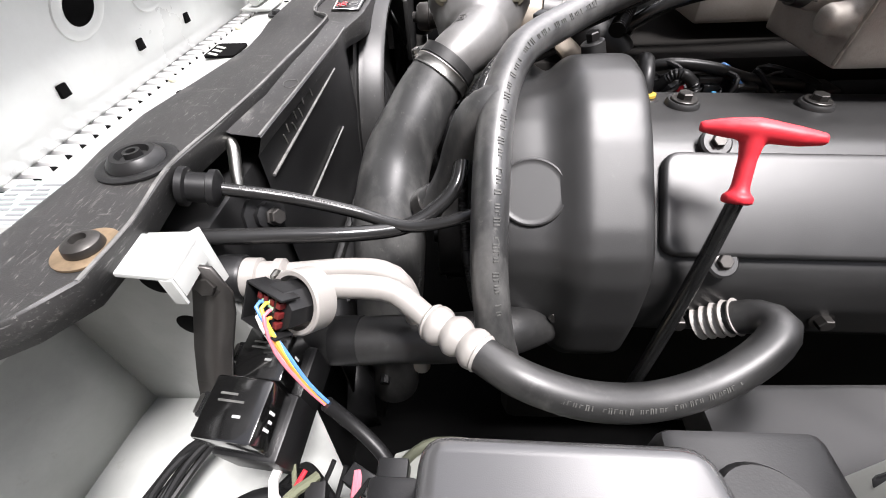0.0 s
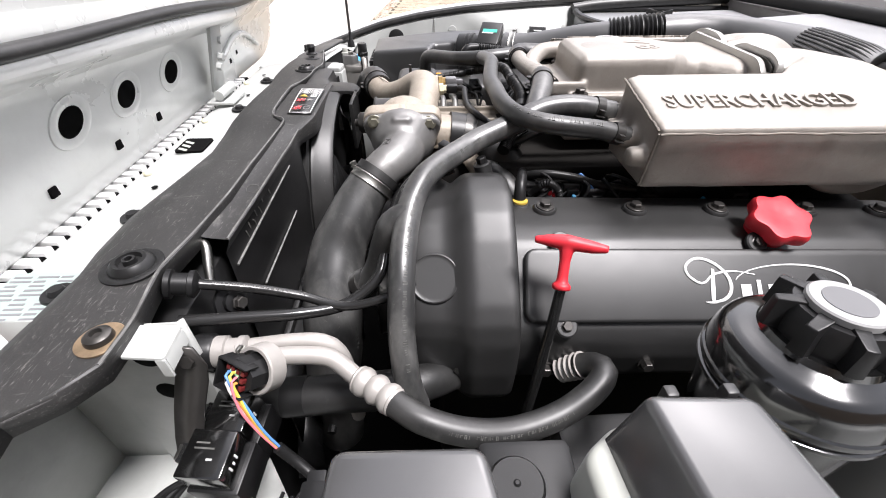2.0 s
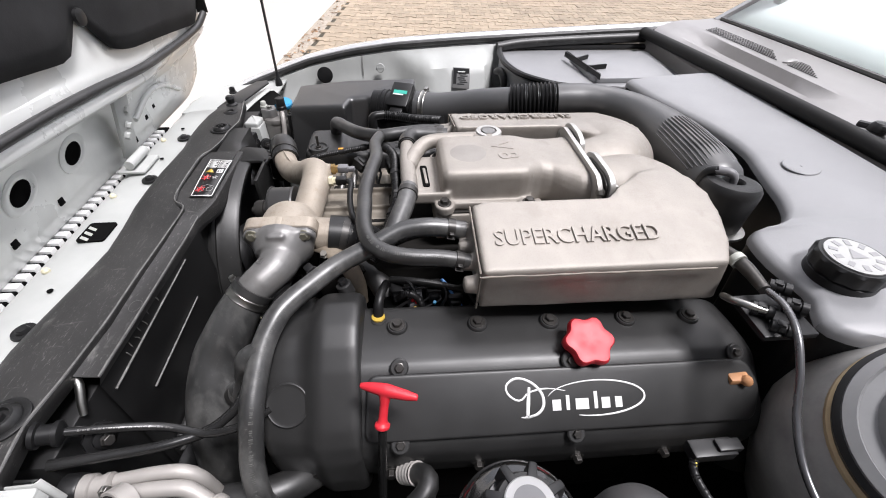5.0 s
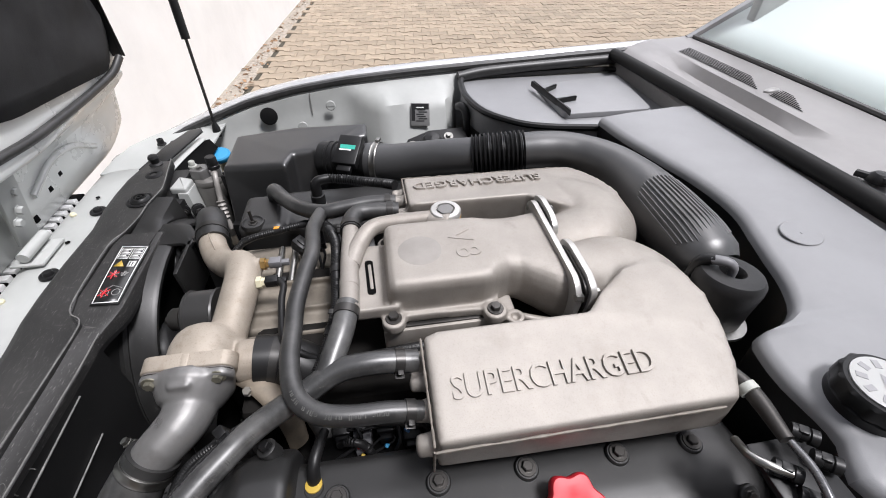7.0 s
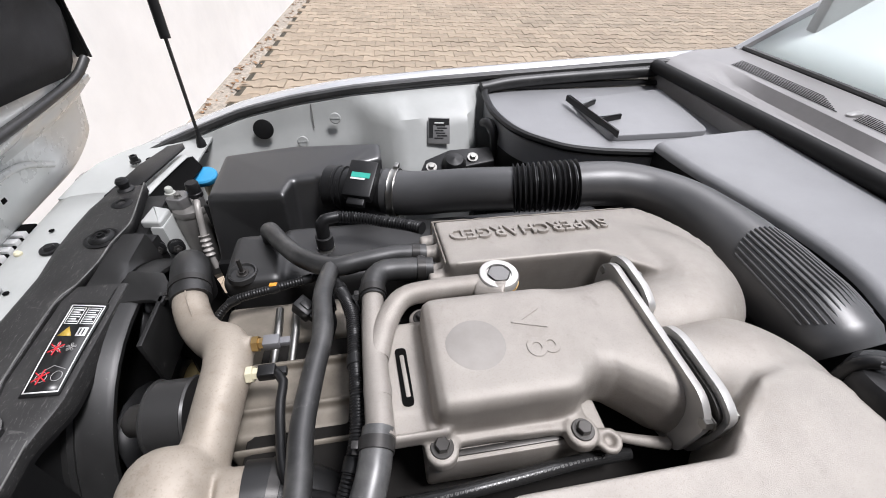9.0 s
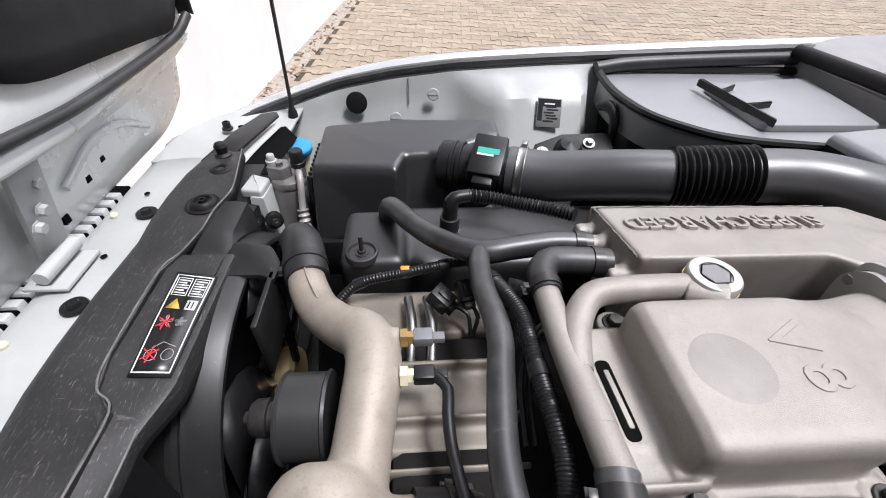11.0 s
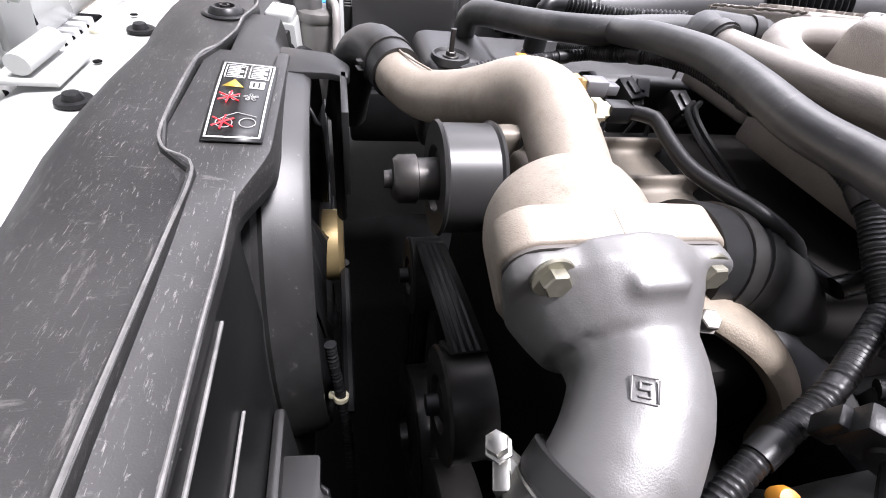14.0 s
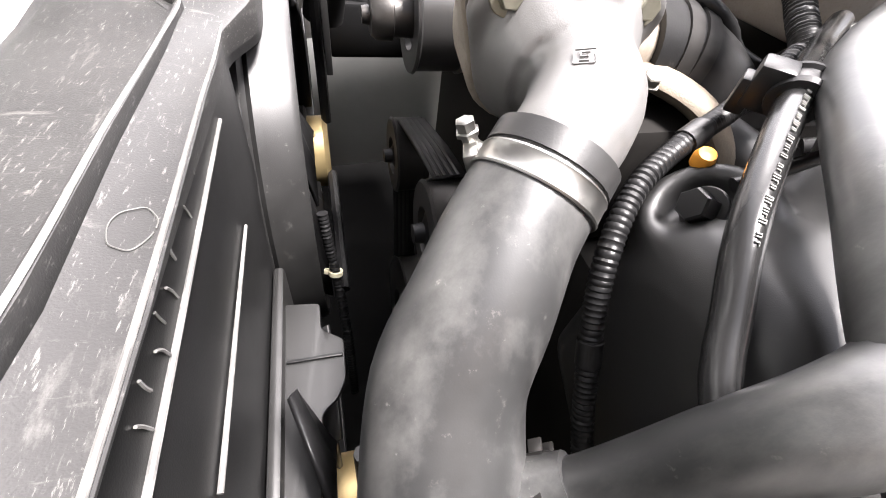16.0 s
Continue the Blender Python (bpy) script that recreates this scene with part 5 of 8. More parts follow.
lathe(bm, [(0.0222, 0.003), (0.0222, 0.005), (0.020, 0.005), (0.020, 0.003)], m, 32)
part("copper_ring", bm, BRASS, cap, "copper sealing ring")

for s, y in ((1, 0.681), (-1, 0.751)):
    cl = thing("flange_clamp", "bright alloy flange plate bolted to the cooler outlet", "clamp", (0.499, y, 0.95), "outlet flange plates")
    y0, y1 = (0.618, 0.712) if s > 0 else (0.730, 0.808)
    out_ = [(yy, zz) for yy, zz in rounded([(y0, 0.972), (y0 + 0.001, 1.000), (y0 + 0.02, 1.008), (y1 - 0.02, 1.008), (y1 - 0.001, 1.000), (y1, 0.970), (y1 - 0.008, 0.925), (y0 + 0.008, 0.925)], 0.008)]
    bm = B()
    prism(bm, out_, 0.0075, Matrix.Translation((0.5055 if s > 0 else 0.5035, 0, 0)) @ turn_yz, bevel=0.0012)
    part("plate", bm, BRIGHT, cl)
    bm = B()
    prism(bm, [(0.5 * (y0 + y1) + (p[0] - 0.5 * (y0 + y1)) * 0.90, 0.96 + (p[1] - 0.96) * 0.86) for p in out_], 0.003, Matrix.Translation((0.4980, 0, 0)) @ turn_yz)
    part("gasket", bm, DARK_STEEL, cl)
    yb = y0 + 0.008 if s > 0 else y1 - 0.008
    bolt(cl, (0.4925, yb, 0.984), (-1, 0, 0.1), 0.005, 0.008, STEEL)
    bolt(cl, (0.5055, yb, 0.990), (1, 0, 0.1), 0.005, 0.006, STEEL)
    bolt(cl, (0.5045, 0.5 * (y0 + y1) - s * 0.004, 0.998), (1, 0, 0.4), 0.0042, 0.006, STEEL)

# alloy pipes in front of the housing
pipe = thing("coolant_rail", "dull alloy coolant rail with a side branch", "pipe", (0.234, 0.70, 0.95))
bm = B()
sweep(bm, [(0.236, 0.655, 0.976), (0.235, 0.70, 0.972), (0.234, 0.76, 0.966), (0.235, 0.825, 0.962)], 0.0115, 16)
part("rail", bm, CAST, pipe)
bm = B()
sweep(bm, [(0.236, 0.735, 0.968), (0.247, 0.772, 0.970), (0.266, 0.798, 0.975), (0.30, 0.803, 0.977), (0.352, 0.803, 0.978)], 0.0115, 16)
part("branch", bm, CAST, pipe)
bm = B()
sweep(bm, [(0.2355, 0.690, 0.973), (0.2352, 0.70, 0.972), (0.235, 0.71, 0.971)], [0.0116, 0.0122, 0.0116], 18)
part("swage_ring", bm, CAST, pipe)
hose("coolant_hose", "black elbow hose from the alloy rail to the far cooler", [(0.235, 0.812, 0.963), (0.236, 0.835, 0.963), (0.245, 0.850, 0.963), (0.262, 0.854, 0.962), (0.305, 0.852, 0.960)], 0.0135, clamps=(0.9, 0.1))

# hoses to the near cooler
loop_pts = [(0.303, 0.541, 0.949), (0.27, 0.541, 0.957), (0.234, 0.540, 0.962), (0.205, 0.546, 0.965), (0.185, 0.565, 0.967), (0.176, 0.600, 0.968), (0.175, 0.64, 0.968), (0.174, 0.68, 0.967), (0.180, 0.727, 0.969), (0.186, 0.77, 0.968), (0.182, 0.82, 0.962), (0.183, 0.85, 0.955), (0.188, 0.885, 0.947)]
loop = hose("coolant_hose", "black rubber loop hose between the two charge coolers", loop_pts, 0.0101, HOSE_MID, clamps=(0.04,))
printing(loop, loop_pts, 0.0101, (0.1, -0.6, 0.8), 0.08, 0.3, 0.005)
hose("coolant_hose", "black rubber Y hose behind the loop hose", [(0.303, 0.891, 0.949), (0.265, 0.893, 0.950), (0.225, 0.888, 0.949), (0.188, 0.886, 0.946), (0.15, 0.915, 0.938), (0.120, 0.955, 0.931), (0.103, 0.985, 0.926), (0.093, 1.003, 0.918), (0.090, 1.010, 0.895), (0.09, 1.01, 0.84)], 0.0122, HOSE_MID, clamps=(0.05,))
tee_pts = [(0.303, 0.592, 0.957), (0.26, 0.591, 0.965), (0.222, 0.588, 0.963), (0.190, 0.574, 0.954), (0.150, 0.556, 0.944), (0.131, 0.543, 0.939), (0.114, 0.525, 0.937), (0.098, 0.507, 0.935), (0.085, 0.489, 0.931), (0.073, 0.462, 0.918), (0.067, 0.430, 0.900), (0.065, 0.405, 0.885), (0.064, 0.385, 0.865), (0.064, 0.365, 0.84), (0.068, 0.347, 0.805), (0.075, 0.345, 0.77)]
tee = hose("coolant_hose", "black rubber tee hose running forward to the timing cover", tee_pts, 0.0122, HOSE_BIG, clamps=(0.04,))
printing(tee, tee_pts, 0.0122, (0.3, -0.8, 0.5), 0.35, 0.9, 0.0052)
hose("coolant_hose", "short black hose branch under the alloy rail", [(0.212, 0.586, 0.960), (0.219, 0.606, 0.966), (0.229, 0.633, 0.974), (0.2345, 0.664, 0.977)], 0.0128, HOSE_BIG, clamps=(0.85,))
breather_pts = [(0.21, 0.615, 0.935), (0.175, 0.592, 0.930), (0.148, 0.573, 0.932), (0.120, 0.552, 0.931), (0.0895, 0.527, 0.9245), (0.066, 0.503, 0.912), (0.057, 0.4845, 0.895), (0.050, 0.4725, 0.886), (0.046, 0.455, 0.875), (0.042, 0.431, 0.863), (0.028, 0.418, 0.852), (0.005, 0.405, 0.845), (-0.03, 0.391, 0.851), (-0.075, 0.382, 0.858), (-0.122, 0.374, 0.864)]
breather = hose("breather_pipe", "thin shiny black printed pipe beside the tee hose", breather_pts, 0.0056, RUBBER_SHINE, "pipe", 12)
printing(breather, breather_pts, 0.0056, (-0.2, -0.5, 0.8), 0.12, 0.42, 0.0026, 6, WORN)
vapour_pts = [(-0.110, 0.394, 0.888), (-0.07, 0.402, 0.874), (-0.03, 0.408, 0.857), (0.01, 0.402, 0.848), (0.05, 0.405, 0.855), (0.075, 0.418, 0.86)]
sp = hose("vapour_pipe", "thin shiny black pipe with a ribbed end fitting", vapour_pts, 0.0045, RUBBER_SHINE, "pipe", 10)
printing(sp, vapour_pts, 0.0045, (-0.1, -0.4, 0.9), 0.08, 0.5, 0.0024, 6, WORN)
bm = B()
lathe(bm, [(0.008, -0.014), (0.0125, -0.012), (0.0125, -0.008), (0.0095, -0.007), (0.0095, 0.004), (0.012, 0.005), (0.012, 0.009), (0.007, 0.012)], frame_at((-0.117, 0.392, 0.890), (1, 0.2, -0.25)), 20)
part("end_fitting", bm, BLACK, sp)

pc = thing("pipe_clip", "black plastic saddle clip on the printed pipe", "clip", (0.115, 0.55, 0.93))
cmx = frame_at((0.117, 0.5495, 0.9305), Vector((0.0265, 0.024, 0.009)))
bm = B()
lathe(bm, [(0.0058, -0.007), (0.0092, -0.0065), (0.0098, -0.004), (0.0085, -0.003), (0.0085, 0.003), (0.0098, 0.004), (0.0092, 0.0065), (0.0058, 0.007)], cmx, 22)
part("saddle", bm, BLACK, pc)
bm = B()
box(bm, (0.004, -0.009, -0.005), (0.016, 0.009, 0.005), 0.0015, cmx)
box(bm, (0.012, -0.013, -0.004), (0.019, 0.002, 0.004), 0.001, cmx)
part("latch", bm, BLACK, pc)

# ---- cam cover ----
cc = thing("cam_cover", "satin black cam cover with a white oval emblem", "cam cover", (0.40, 0.43, 0.74))
prof = [(0.56, 0.80), (0.545, 0.864), (0.535, 0.875), (0.50, 0.879), (0.470, 0.880), (0.452, 0.878), (0.443, 0.873), (0.395, 0.834), (0.383, 0.823), (0.378, 0.812), (0.377, 0.790), (0.382, 0.755), (0.395, 0.742), (0.45, 0.74)]
bm = B()
loft(bm, [[(x, 0.46 + (y - 0.46) * k, 0.80 + (z - 0.80) * k2) for y, z in prof] for x, k, k2 in ((0.150, 1, 1), (0.40, 1, 1), (0.620, 1, 1), (0.636, 0.97, 0.96), (0.648, 0.88, 0.86), (0.652, 0.7, 0.6))], closed=True, caps=True)
part("cover", bm, COVER, cc, voxel=0.0035, smooth=4)
face = Matrix.Translation((0.40, 0.4155, 0.8515)) @ Matrix(((1, 0, 0, 0), (0, math.cos(radians(39)), -math.sin(radians(39)), 0), (0, math.sin(radians(39)), math.cos(radians(39)), 0), (0, 0, 0, 1)))
bm = B()
prism(bm, rounded([(-0.228, -0.037), (0.222, -0.037), (0.236, 0.0), (0.222, 0.033), (-0.225, 0.033)], 0.012, 5), 0.006, face @ Matrix.Translation((0, 0, 0.0065)), bevel=0.003, segs=3)
panel_face = part("raised_panel", bm, COVER, cc)
for u in (-0.19, 0.006, 0.212):
    for v in (0.040, -0.040):
        if u > 0.2 and v < 0:
            continue
        bm = B()
        lathe(bm, [(0.0105, 0), (0.0105, 0.003), (0.009, 0.0042), (0.0065, 0.0042)], face @ Matrix.Translation((u, v, 0.001)), 20)
        part("boss", bm, COVER, cc)
        p = face @ Vector((u, v, 0.004))
        bolt(cc, p, face.to_3x3() @ Vector((0, 0, 1)), 0.0048, 0.005, DARK_STEEL)
for k, x in enumerate((0.208, 0.306, 0.397, 0.497, 0.583)):
    bm = B()
    lathe(bm, [(0.0125, 0), (0.0125, 0.004), (0.011, 0.006), (0.006, 0.006)], frame_at((x, 0.501, 0.877), (0, 0, 1)), 20)
    part("boss", bm, COVER, cc)
    # Dark steel here stands in for the shadow of the cooler on these bolts.
    bolt(cc, (x, 0.501, 0.883), (0, 0, 1), 0.0058, 0.006, DARK_STEEL, 0.0095)
for x, y, z in ((0.199, 0.377, 0.775), (0.30, 0.379, 0.778), (0.42, 0.379, 0.776), (0.53, 0.379, 0.776), (0.115, 0.388, 0.765)):
    bolt(cc, (x, y, z), (0, -1, 0.1), 0.0055, 0.008, DARK_STEEL, 0.008)


def stroke(pts, w, name="emblem_stroke"):
    """A flat white brush stroke on the sloping face; w: widths along the way."""
    run = spline([(0.001 + p[0] * 0.9, p[1] * 0.93 - 0.002, 0) for p in pts], 0.003)
    bm, rows = B(), []
    for k, p in enumerate(run):
        d = (run[min(k + 1, len(run) - 1)] - run[max(k - 1, 0)]).normalized()
        q = Vector((-d.y, d.x, 0)) * float(np.interp(k / (len(run) - 1), np.linspace(0, 1, len(w)), w)) * 0.5
        rows.append([face @ (p + q + Vector((0, 0, 0.0071))), face @ (p - q + Vector((0, 0, 0.0071)))])
    loft(bm, rows)
    return thick(part(name, bm, INK, panel_face, "white printed emblem stroke"), 0.0003, 0)


E0 = (0.034, 0.000)
oval = [(E0[0] + 0.064 * math.cos(a), E0[1] + 0.0205 * math.sin(a)) for a in np.linspace(radians(168), radians(-112), 30)]
stroke(oval, [0.0008, 0.0014, 0.002, 0.0024, 0.002, 0.001])
stroke([(-0.006, 0.010), (-0.030, 0.0135), (-0.052, 0.010), (-0.062, 0.002), (-0.070, 0.002), (-0.080, 0.010), (-0.081, 0.019), (-0.072, 0.026), (-0.060, 0.026), (-0.046, 0.019), (-0.036, 0.007), (-0.035, -0.006), (-0.043, -0.015), (-0.060, -0.019)], [0.0008, 0.0012, 0.002, 0.002, 0.0024, 0.0026, 0.0026, 0.003, 0.0035, 0.003, 0.0016])
stroke([(-0.052, 0.016), (-0.054, 0.0), (-0.056, -0.018)], [0.003, 0.0045, 0.0035])
stroke([(-0.064, -0.018), (-0.056, -0.0185), (-0.046, -0.017)], [0.001, 0.0025, 0.001])
for k, (u, h, w) in enumerate(((-0.018, 0.0125, 0.011), (-0.0035, 0.017, 0.0045), (0.015, 0.0125, 0.017), (0.033, 0.020, 0.0045), (0.046, 0.0125, 0.011), (0.063, 0.0125, 0.009))):
    bm = B()
    box(bm, (0.001 + 0.9 * (u - w / 2), -0.0136, 0.0068), (0.001 + 0.9 * (u + w / 2), -0.0136 + h * 0.93, 0.0072), 0, face)
    part("emblem_bar", bm, INK, panel_face, "white printed emblem bar")

settle(cc, 0, -0.004, 0.002)
cc.rotation_euler.y = radians(2.0)

tc = thing("timing_cover", "satin black moulded timing cover with a round boss", "cover", (0.12, 0.45, 0.72))
prof = [(0.57, 0.78), (0.56, 0.885), (0.54, 0.912), (0.515, 0.921), (0.485, 0.920), (0.462, 0.910), (0.44, 0.894), (0.395, 0.853), (0.382, 0.838), (0.375, 0.82), (0.373, 0.78), (0.376, 0.74), (0.39, 0.715), (0.45, 0.71)]
bm = B()
loft(bm, [[(x, 0.48 + (y - 0.48) * k, 0.80 + (z - 0.80) * k) for y, z in prof] for x, k in ((0.060, 0.66), (0.064, 0.76), (0.074, 0.84), (0.090, 0.86), (0.105, 0.87), (0.113, 0.90), (0.122, 0.965), (0.130, 1), (0.166, 1), (0.173, 0.97))], closed=True, caps=True)
lathe(bm, [(0.034, -0.055), (0.028, -0.014), (0.0235, 0.000), (0.0205, 0.003), (0.0165, 0.003), (0.0150, 0.000), (0.0145, -0.007), (0.0, -0.008)], frame_at((0.082, 0.535, 0.894), (-0.60, 0.02, 0.80)), 32)
part("cover", bm, COVER, tc, voxel=0.0026, smooth=14)
bm = B()
lathe(bm, [(0.0245, -0.004), (0.024, -0.0005), (0.0235, 0.0004), (0.0225, 0.0008), (0.0215, 0.0003), (0.019, 0.0002), (0, 0.0002)], frame_at((0.094, 0.4235, 0.8635), (-0.1, -0.66, 0.75)), 36)
part("round_boss", bm, COVER, tc)
bolt(tc, (0.083, 0.535, 0.894), (-0.9, 0.0, 0.42), 0.0065, 0.010, BLACK, 0.009)
part("stud", sweep(B(), [(0.088, 0.535, 0.905), (0.118, 0.533, 0.918)], [0.0030, 0.0026], 10), BLACK, tc, "black threaded stud end")
bm = B()
lathe(bm, [(0.0095, -0.012), (0.0095, 0.003), (0.008, 0.004), (0.005, 0.004)], frame_at((0.150, 0.548, 0.915), (-0.3, 0.1, 1)), 20)
part("boss", bm, COVER, tc)
bolt(tc, (0.150, 0.548, 0.918), (-0.3, 0.1, 1), 0.0055, 0.008, BLACK)

settle(tc, 0, -0.006, 0.002)

oil = thing("oil_filler_cap", "red six-lobed plastic oil filler cap", "cap", (0.44, 0.455, 0.885))
bm = B()
lathe(bm, [(0.020, 0), (0.020, 0.012), (0.0255, 0.013), (0.0275, 0.016), (0.0275, 0.024), (0.0255, 0.0275), (0.018, 0.0285), (0.010, 0.027), (0, 0.027)], frame_at((0.440, 0.457, 0.876), (0.0, -0.35, 1)), 48, (6, 0.10, 2, 6))
part("cap_body", bm, RED, oil)
settle(oil, -0.008, 0.002, 0.003)

dip = thing("oil_dipstick", "black dipstick tube with a red T handle", "dipstick", (0.19, 0.39, 0.74))
hl, hr, gb_ = Vector((0.178, 0.403, 0.920)), Vector((0.234, 0.385, 0.921)), Vector((0.198, 0.375, 0.891))
mid = hl.lerp(hr, 0.45)
bm = B()
sweep(bm, [hl, hl.lerp(hr, 0.2) + Vector((0, 0, 0.0008)), mid + Vector((0, 0, 0.0012)), hl.lerp(hr, 0.8), hr], [0.003, 0.0052, 0.0068, 0.0052, 0.0032], 14, 0.003)
sweep(bm, [mid, mid.lerp(gb_, 0.4), mid.lerp(gb_, 0.8), gb_], [0.0068, 0.0046, 0.0046, 0.0062], 14, 0.003)
lathe(bm, [(0.0055, -0.003), (0.0078, -0.002), (0.0078, 0.002), (0.0055, 0.003)], frame_at(gb_, mid - gb_), 20)
part("handle", bm, RED, dip, voxel=0.0013, smooth=3)
part("tube", sweep(B(), [gb_, (0.1955, 0.370, 0.85), (0.191, 0.364, 0.79), (0.186, 0.360, 0.72), (0.183, 0.360, 0.66)], [0.0042, 0.0048, 0.0052, 0.0054, 0.0054], 14), RUBBER_SHINE, dip)

# ---- thermostat housing and coolant pipes ----
th = thing("thermostat_housing", "pale cast alloy thermostat housing and coolant elbow", "coolant pipe", (0.07, 0.70, 0.85))
bm = B()
sweep(bm, [(0.002, 0.918, 0.893), (0.008, 0.895, 0.892), (0.025, 0.862, 0.893), (0.052, 0.828, 0.908), (0.078, 0.802, 0.926), (0.088, 0.775, 0.931), (0.086, 0.74, 0.925), (0.082, 0.705, 0.917), (0.078, 0.68, 0.912)], [0.0195, 0.0205, 0.0205, 0.021, 0.023, 0.023, 0.0225, 0.022, 0.024], 24)
lathe(bm, [(0.022, -0.052), (0.031, -0.046), (0.037, -0.037), (0.0402, -0.024), (0.0408, 0.012)], frame_at((0.061, 0.648, 0.908), (-0.02, -1, -0.22)), 32)
sweep(bm, [(0.10, 0.655, 0.908), (0.128, 0.655, 0.905)], 0.026, 18)
for y, z in ((0.792, 0.935), (0.757, 0.932)):
    sweep(bm, [(0.080, y, z - 0.004), (0.110, y, z)], 0.010, 12)
part("casting", bm, CAST_WARM, th, voxel=0.0024, smooth=4)


def joint_plate(grow):
    """Outline of the bolted joint: two ears and a round belly."""
    disks = ((-0.034, 0.0195, 0.0135 + grow), (0.034, 0.0195, 0.0135 + grow), (0.0, -0.004, 0.0385 + grow))
    out_ = []
    for k in range(56):
        d = Vector((math.cos(2 * math.pi * k / 56), math.sin(2 * math.pi * k / 56)))
        x, y, r = max(disks, key=lambda c: c[0] * d.x + c[1] * d.y + c[2])
        out_.append((x + r * d.x, y + r * d.y))
    return out_


jz = Vector((-0.02, -1, -0.2)).normalized()
jx = (Vector((1, 0, 0)) - jz * jz.x).normalized()
jm = Matrix.Translation((0.060, 0.634, 0.914)) @ Matrix((jx, jz.cross(jx), jz)).transposed().to_4x4()
bm = B()
prism(bm, joint_plate(0.001), 0.017, jm, bevel=0.002, segs=3)
box(bm, (-0.004, 0.030, -0.016), (0.004, 0.036, 0.0), 0.0015, jm)
part("joint_flange", bm, CAST_WARM, th)
bm = B()
prism(bm, joint_plate(-0.0008), 0.0016, jm @ Matrix.Translation((0, 0, 0.0014)))
part("gasket", bm, mat("grey_gasket", (0.12, 0.11, 0.10), 0.7, var=0.2), th, "thin grey gasket")
part("mould_seam", sweep(B(), [(0.0, 0.925, 0.914), (0.010, 0.893, 0.9135), (0.027, 0.858, 0.9150)], 0.0009, 6), CAST_WARM, th)
part("strap_bracket", sweep(B(), [(0.098, 0.640, 0.898), (0.120, 0.628, 0.902), (0.145, 0.606, 0.893), (0.158, 0.588, 0.872), (0.16, 0.58, 0.84)], [0.008, 0.013, 0.014, 0.013, 0.012], 14, squash=0.5), mat("brown_stained_strap", (0.20, 0.168, 0.128), 0.6, metal=0.2, var=0.3, scale=40, bump=0.8, bscale=900), th, "stained cast strap bracket")
bolt(th, (0.114, 0.618, 0.902), (-0.1, -0.4, 1), 0.005, 0.006, mat("dull_zinc_bolt", (0.20, 0.19, 0.17), 0.55, metal=0.5, var=0.2))
out = thing("coolant_outlet", "bright cast alloy outlet elbow with two plated bolts", "coolant pipe", (0.05, 0.60, 0.88))
bm = B()
lathe(bm, [(0.040, -0.004), (0.041, 0.006), (0.036, 0.016), (0.030, 0.026)], frame_at((0.060, 0.630, 0.914), (-0.05, -1, -0.2)), 28)
prism(bm, joint_plate(0.0), 0.009, jm @ Matrix.Translation((0, 0, 0.0105)), bevel=0.002)
box(bm, (0.049, 0.604, 0.936), (0.072, 0.632, 0.949), 0.003)
sweep(bm, [(0.060, 0.625, 0.913), (0.061, 0.605, 0.911), (0.057, 0.587, 0.910), (0.047, 0.573, 0.907), (0.036, 0.562, 0.902), (0.018, 0.549, 0.885)], [0.032, 0.0265, 0.0245, 0.0232, 0.0222, 0.0212], 24)
part("casting", bm, SILVER, out, voxel=0.0021, smooth=3)
part("mould_seam", sweep(B(), [(0.0695, 0.601, 0.9325), (0.0670, 0.584, 0.929), (0.0600, 0.566, 0.925), (0.0495, 0.5545, 0.9185), (0.0410, 0.548, 0.9115)], 0.0008, 6), SILVER, out)
for x, z in ((0.027, 0.939), (0.093, 0.937)):
    bolt(out, (x, 0.6195, z), (0, -1, 0.12), 0.0055, 0.006, mat("yellow_zinc_bolt", (0.25, 0.24, 0.19), 0.42, metal=0.7, var=0.25, scale=80), 0.0085)
bm = B()
m = frame_at((0.0442, 0.5787, 0.9315), (-0.40, -0.12, 0.9)) @ Matrix.Rotation(radians(45), 4, "Z") @ Matrix.Diagonal((0.62, 0.62, 0.22, 1))
for lo, hi in (((-0.006, -0.0068, -0.002), (0.006, -0.0060, 0.0012)), ((-0.006, 0.0060, -0.002), (0.006, 0.0068, 0.0012)), ((-0.0068, -0.006, -0.002), (-0.0060, 0.006, 0.0012)), ((0.0060, -0.006, -0.002), (0.0068, 0.006, 0.0012)),
               ((-0.003, 0.0032, -0.002), (0.003, 0.0042, 0.0012)), ((-0.003, -0.0005, -0.002), (0.003, 0.0005, 0.0012)), ((-0.003, -0.0042, -0.002), (0.003, -0.0032, 0.0012)), ((-0.003, 0.0, -0.002), (-0.002, 0.004, 0.0012)), ((0.002, -0.004, -0.002), (0.003, 0.0, 0.0012))):
    box(bm, lo, hi, 0.0003, m)
part("cast_mark", bm, SILVER, out)

up_pts = [(0.032, 0.559, 0.899), (0.014, 0.543, 0.880), (0.0, 0.526, 0.859), (-0.014, 0.509, 0.834), (-0.020, 0.482, 0.806), (-0.022, 0.458, 0.775), (-0.026, 0.448, 0.73), (-0.034, 0.445, 0.68), (-0.04, 0.46, 0.60), (-0.05, 0.46, 0.52)]
uph = hose("radiator_hose", "thick black moulded radiator hose with a side branch", up_pts, [0.0248, 0.0262, 0.0285, 0.0310, 0.033, 0.033, 0.0325, 0.032, 0.032, 0.032], HOSE_BIG, seg=32)
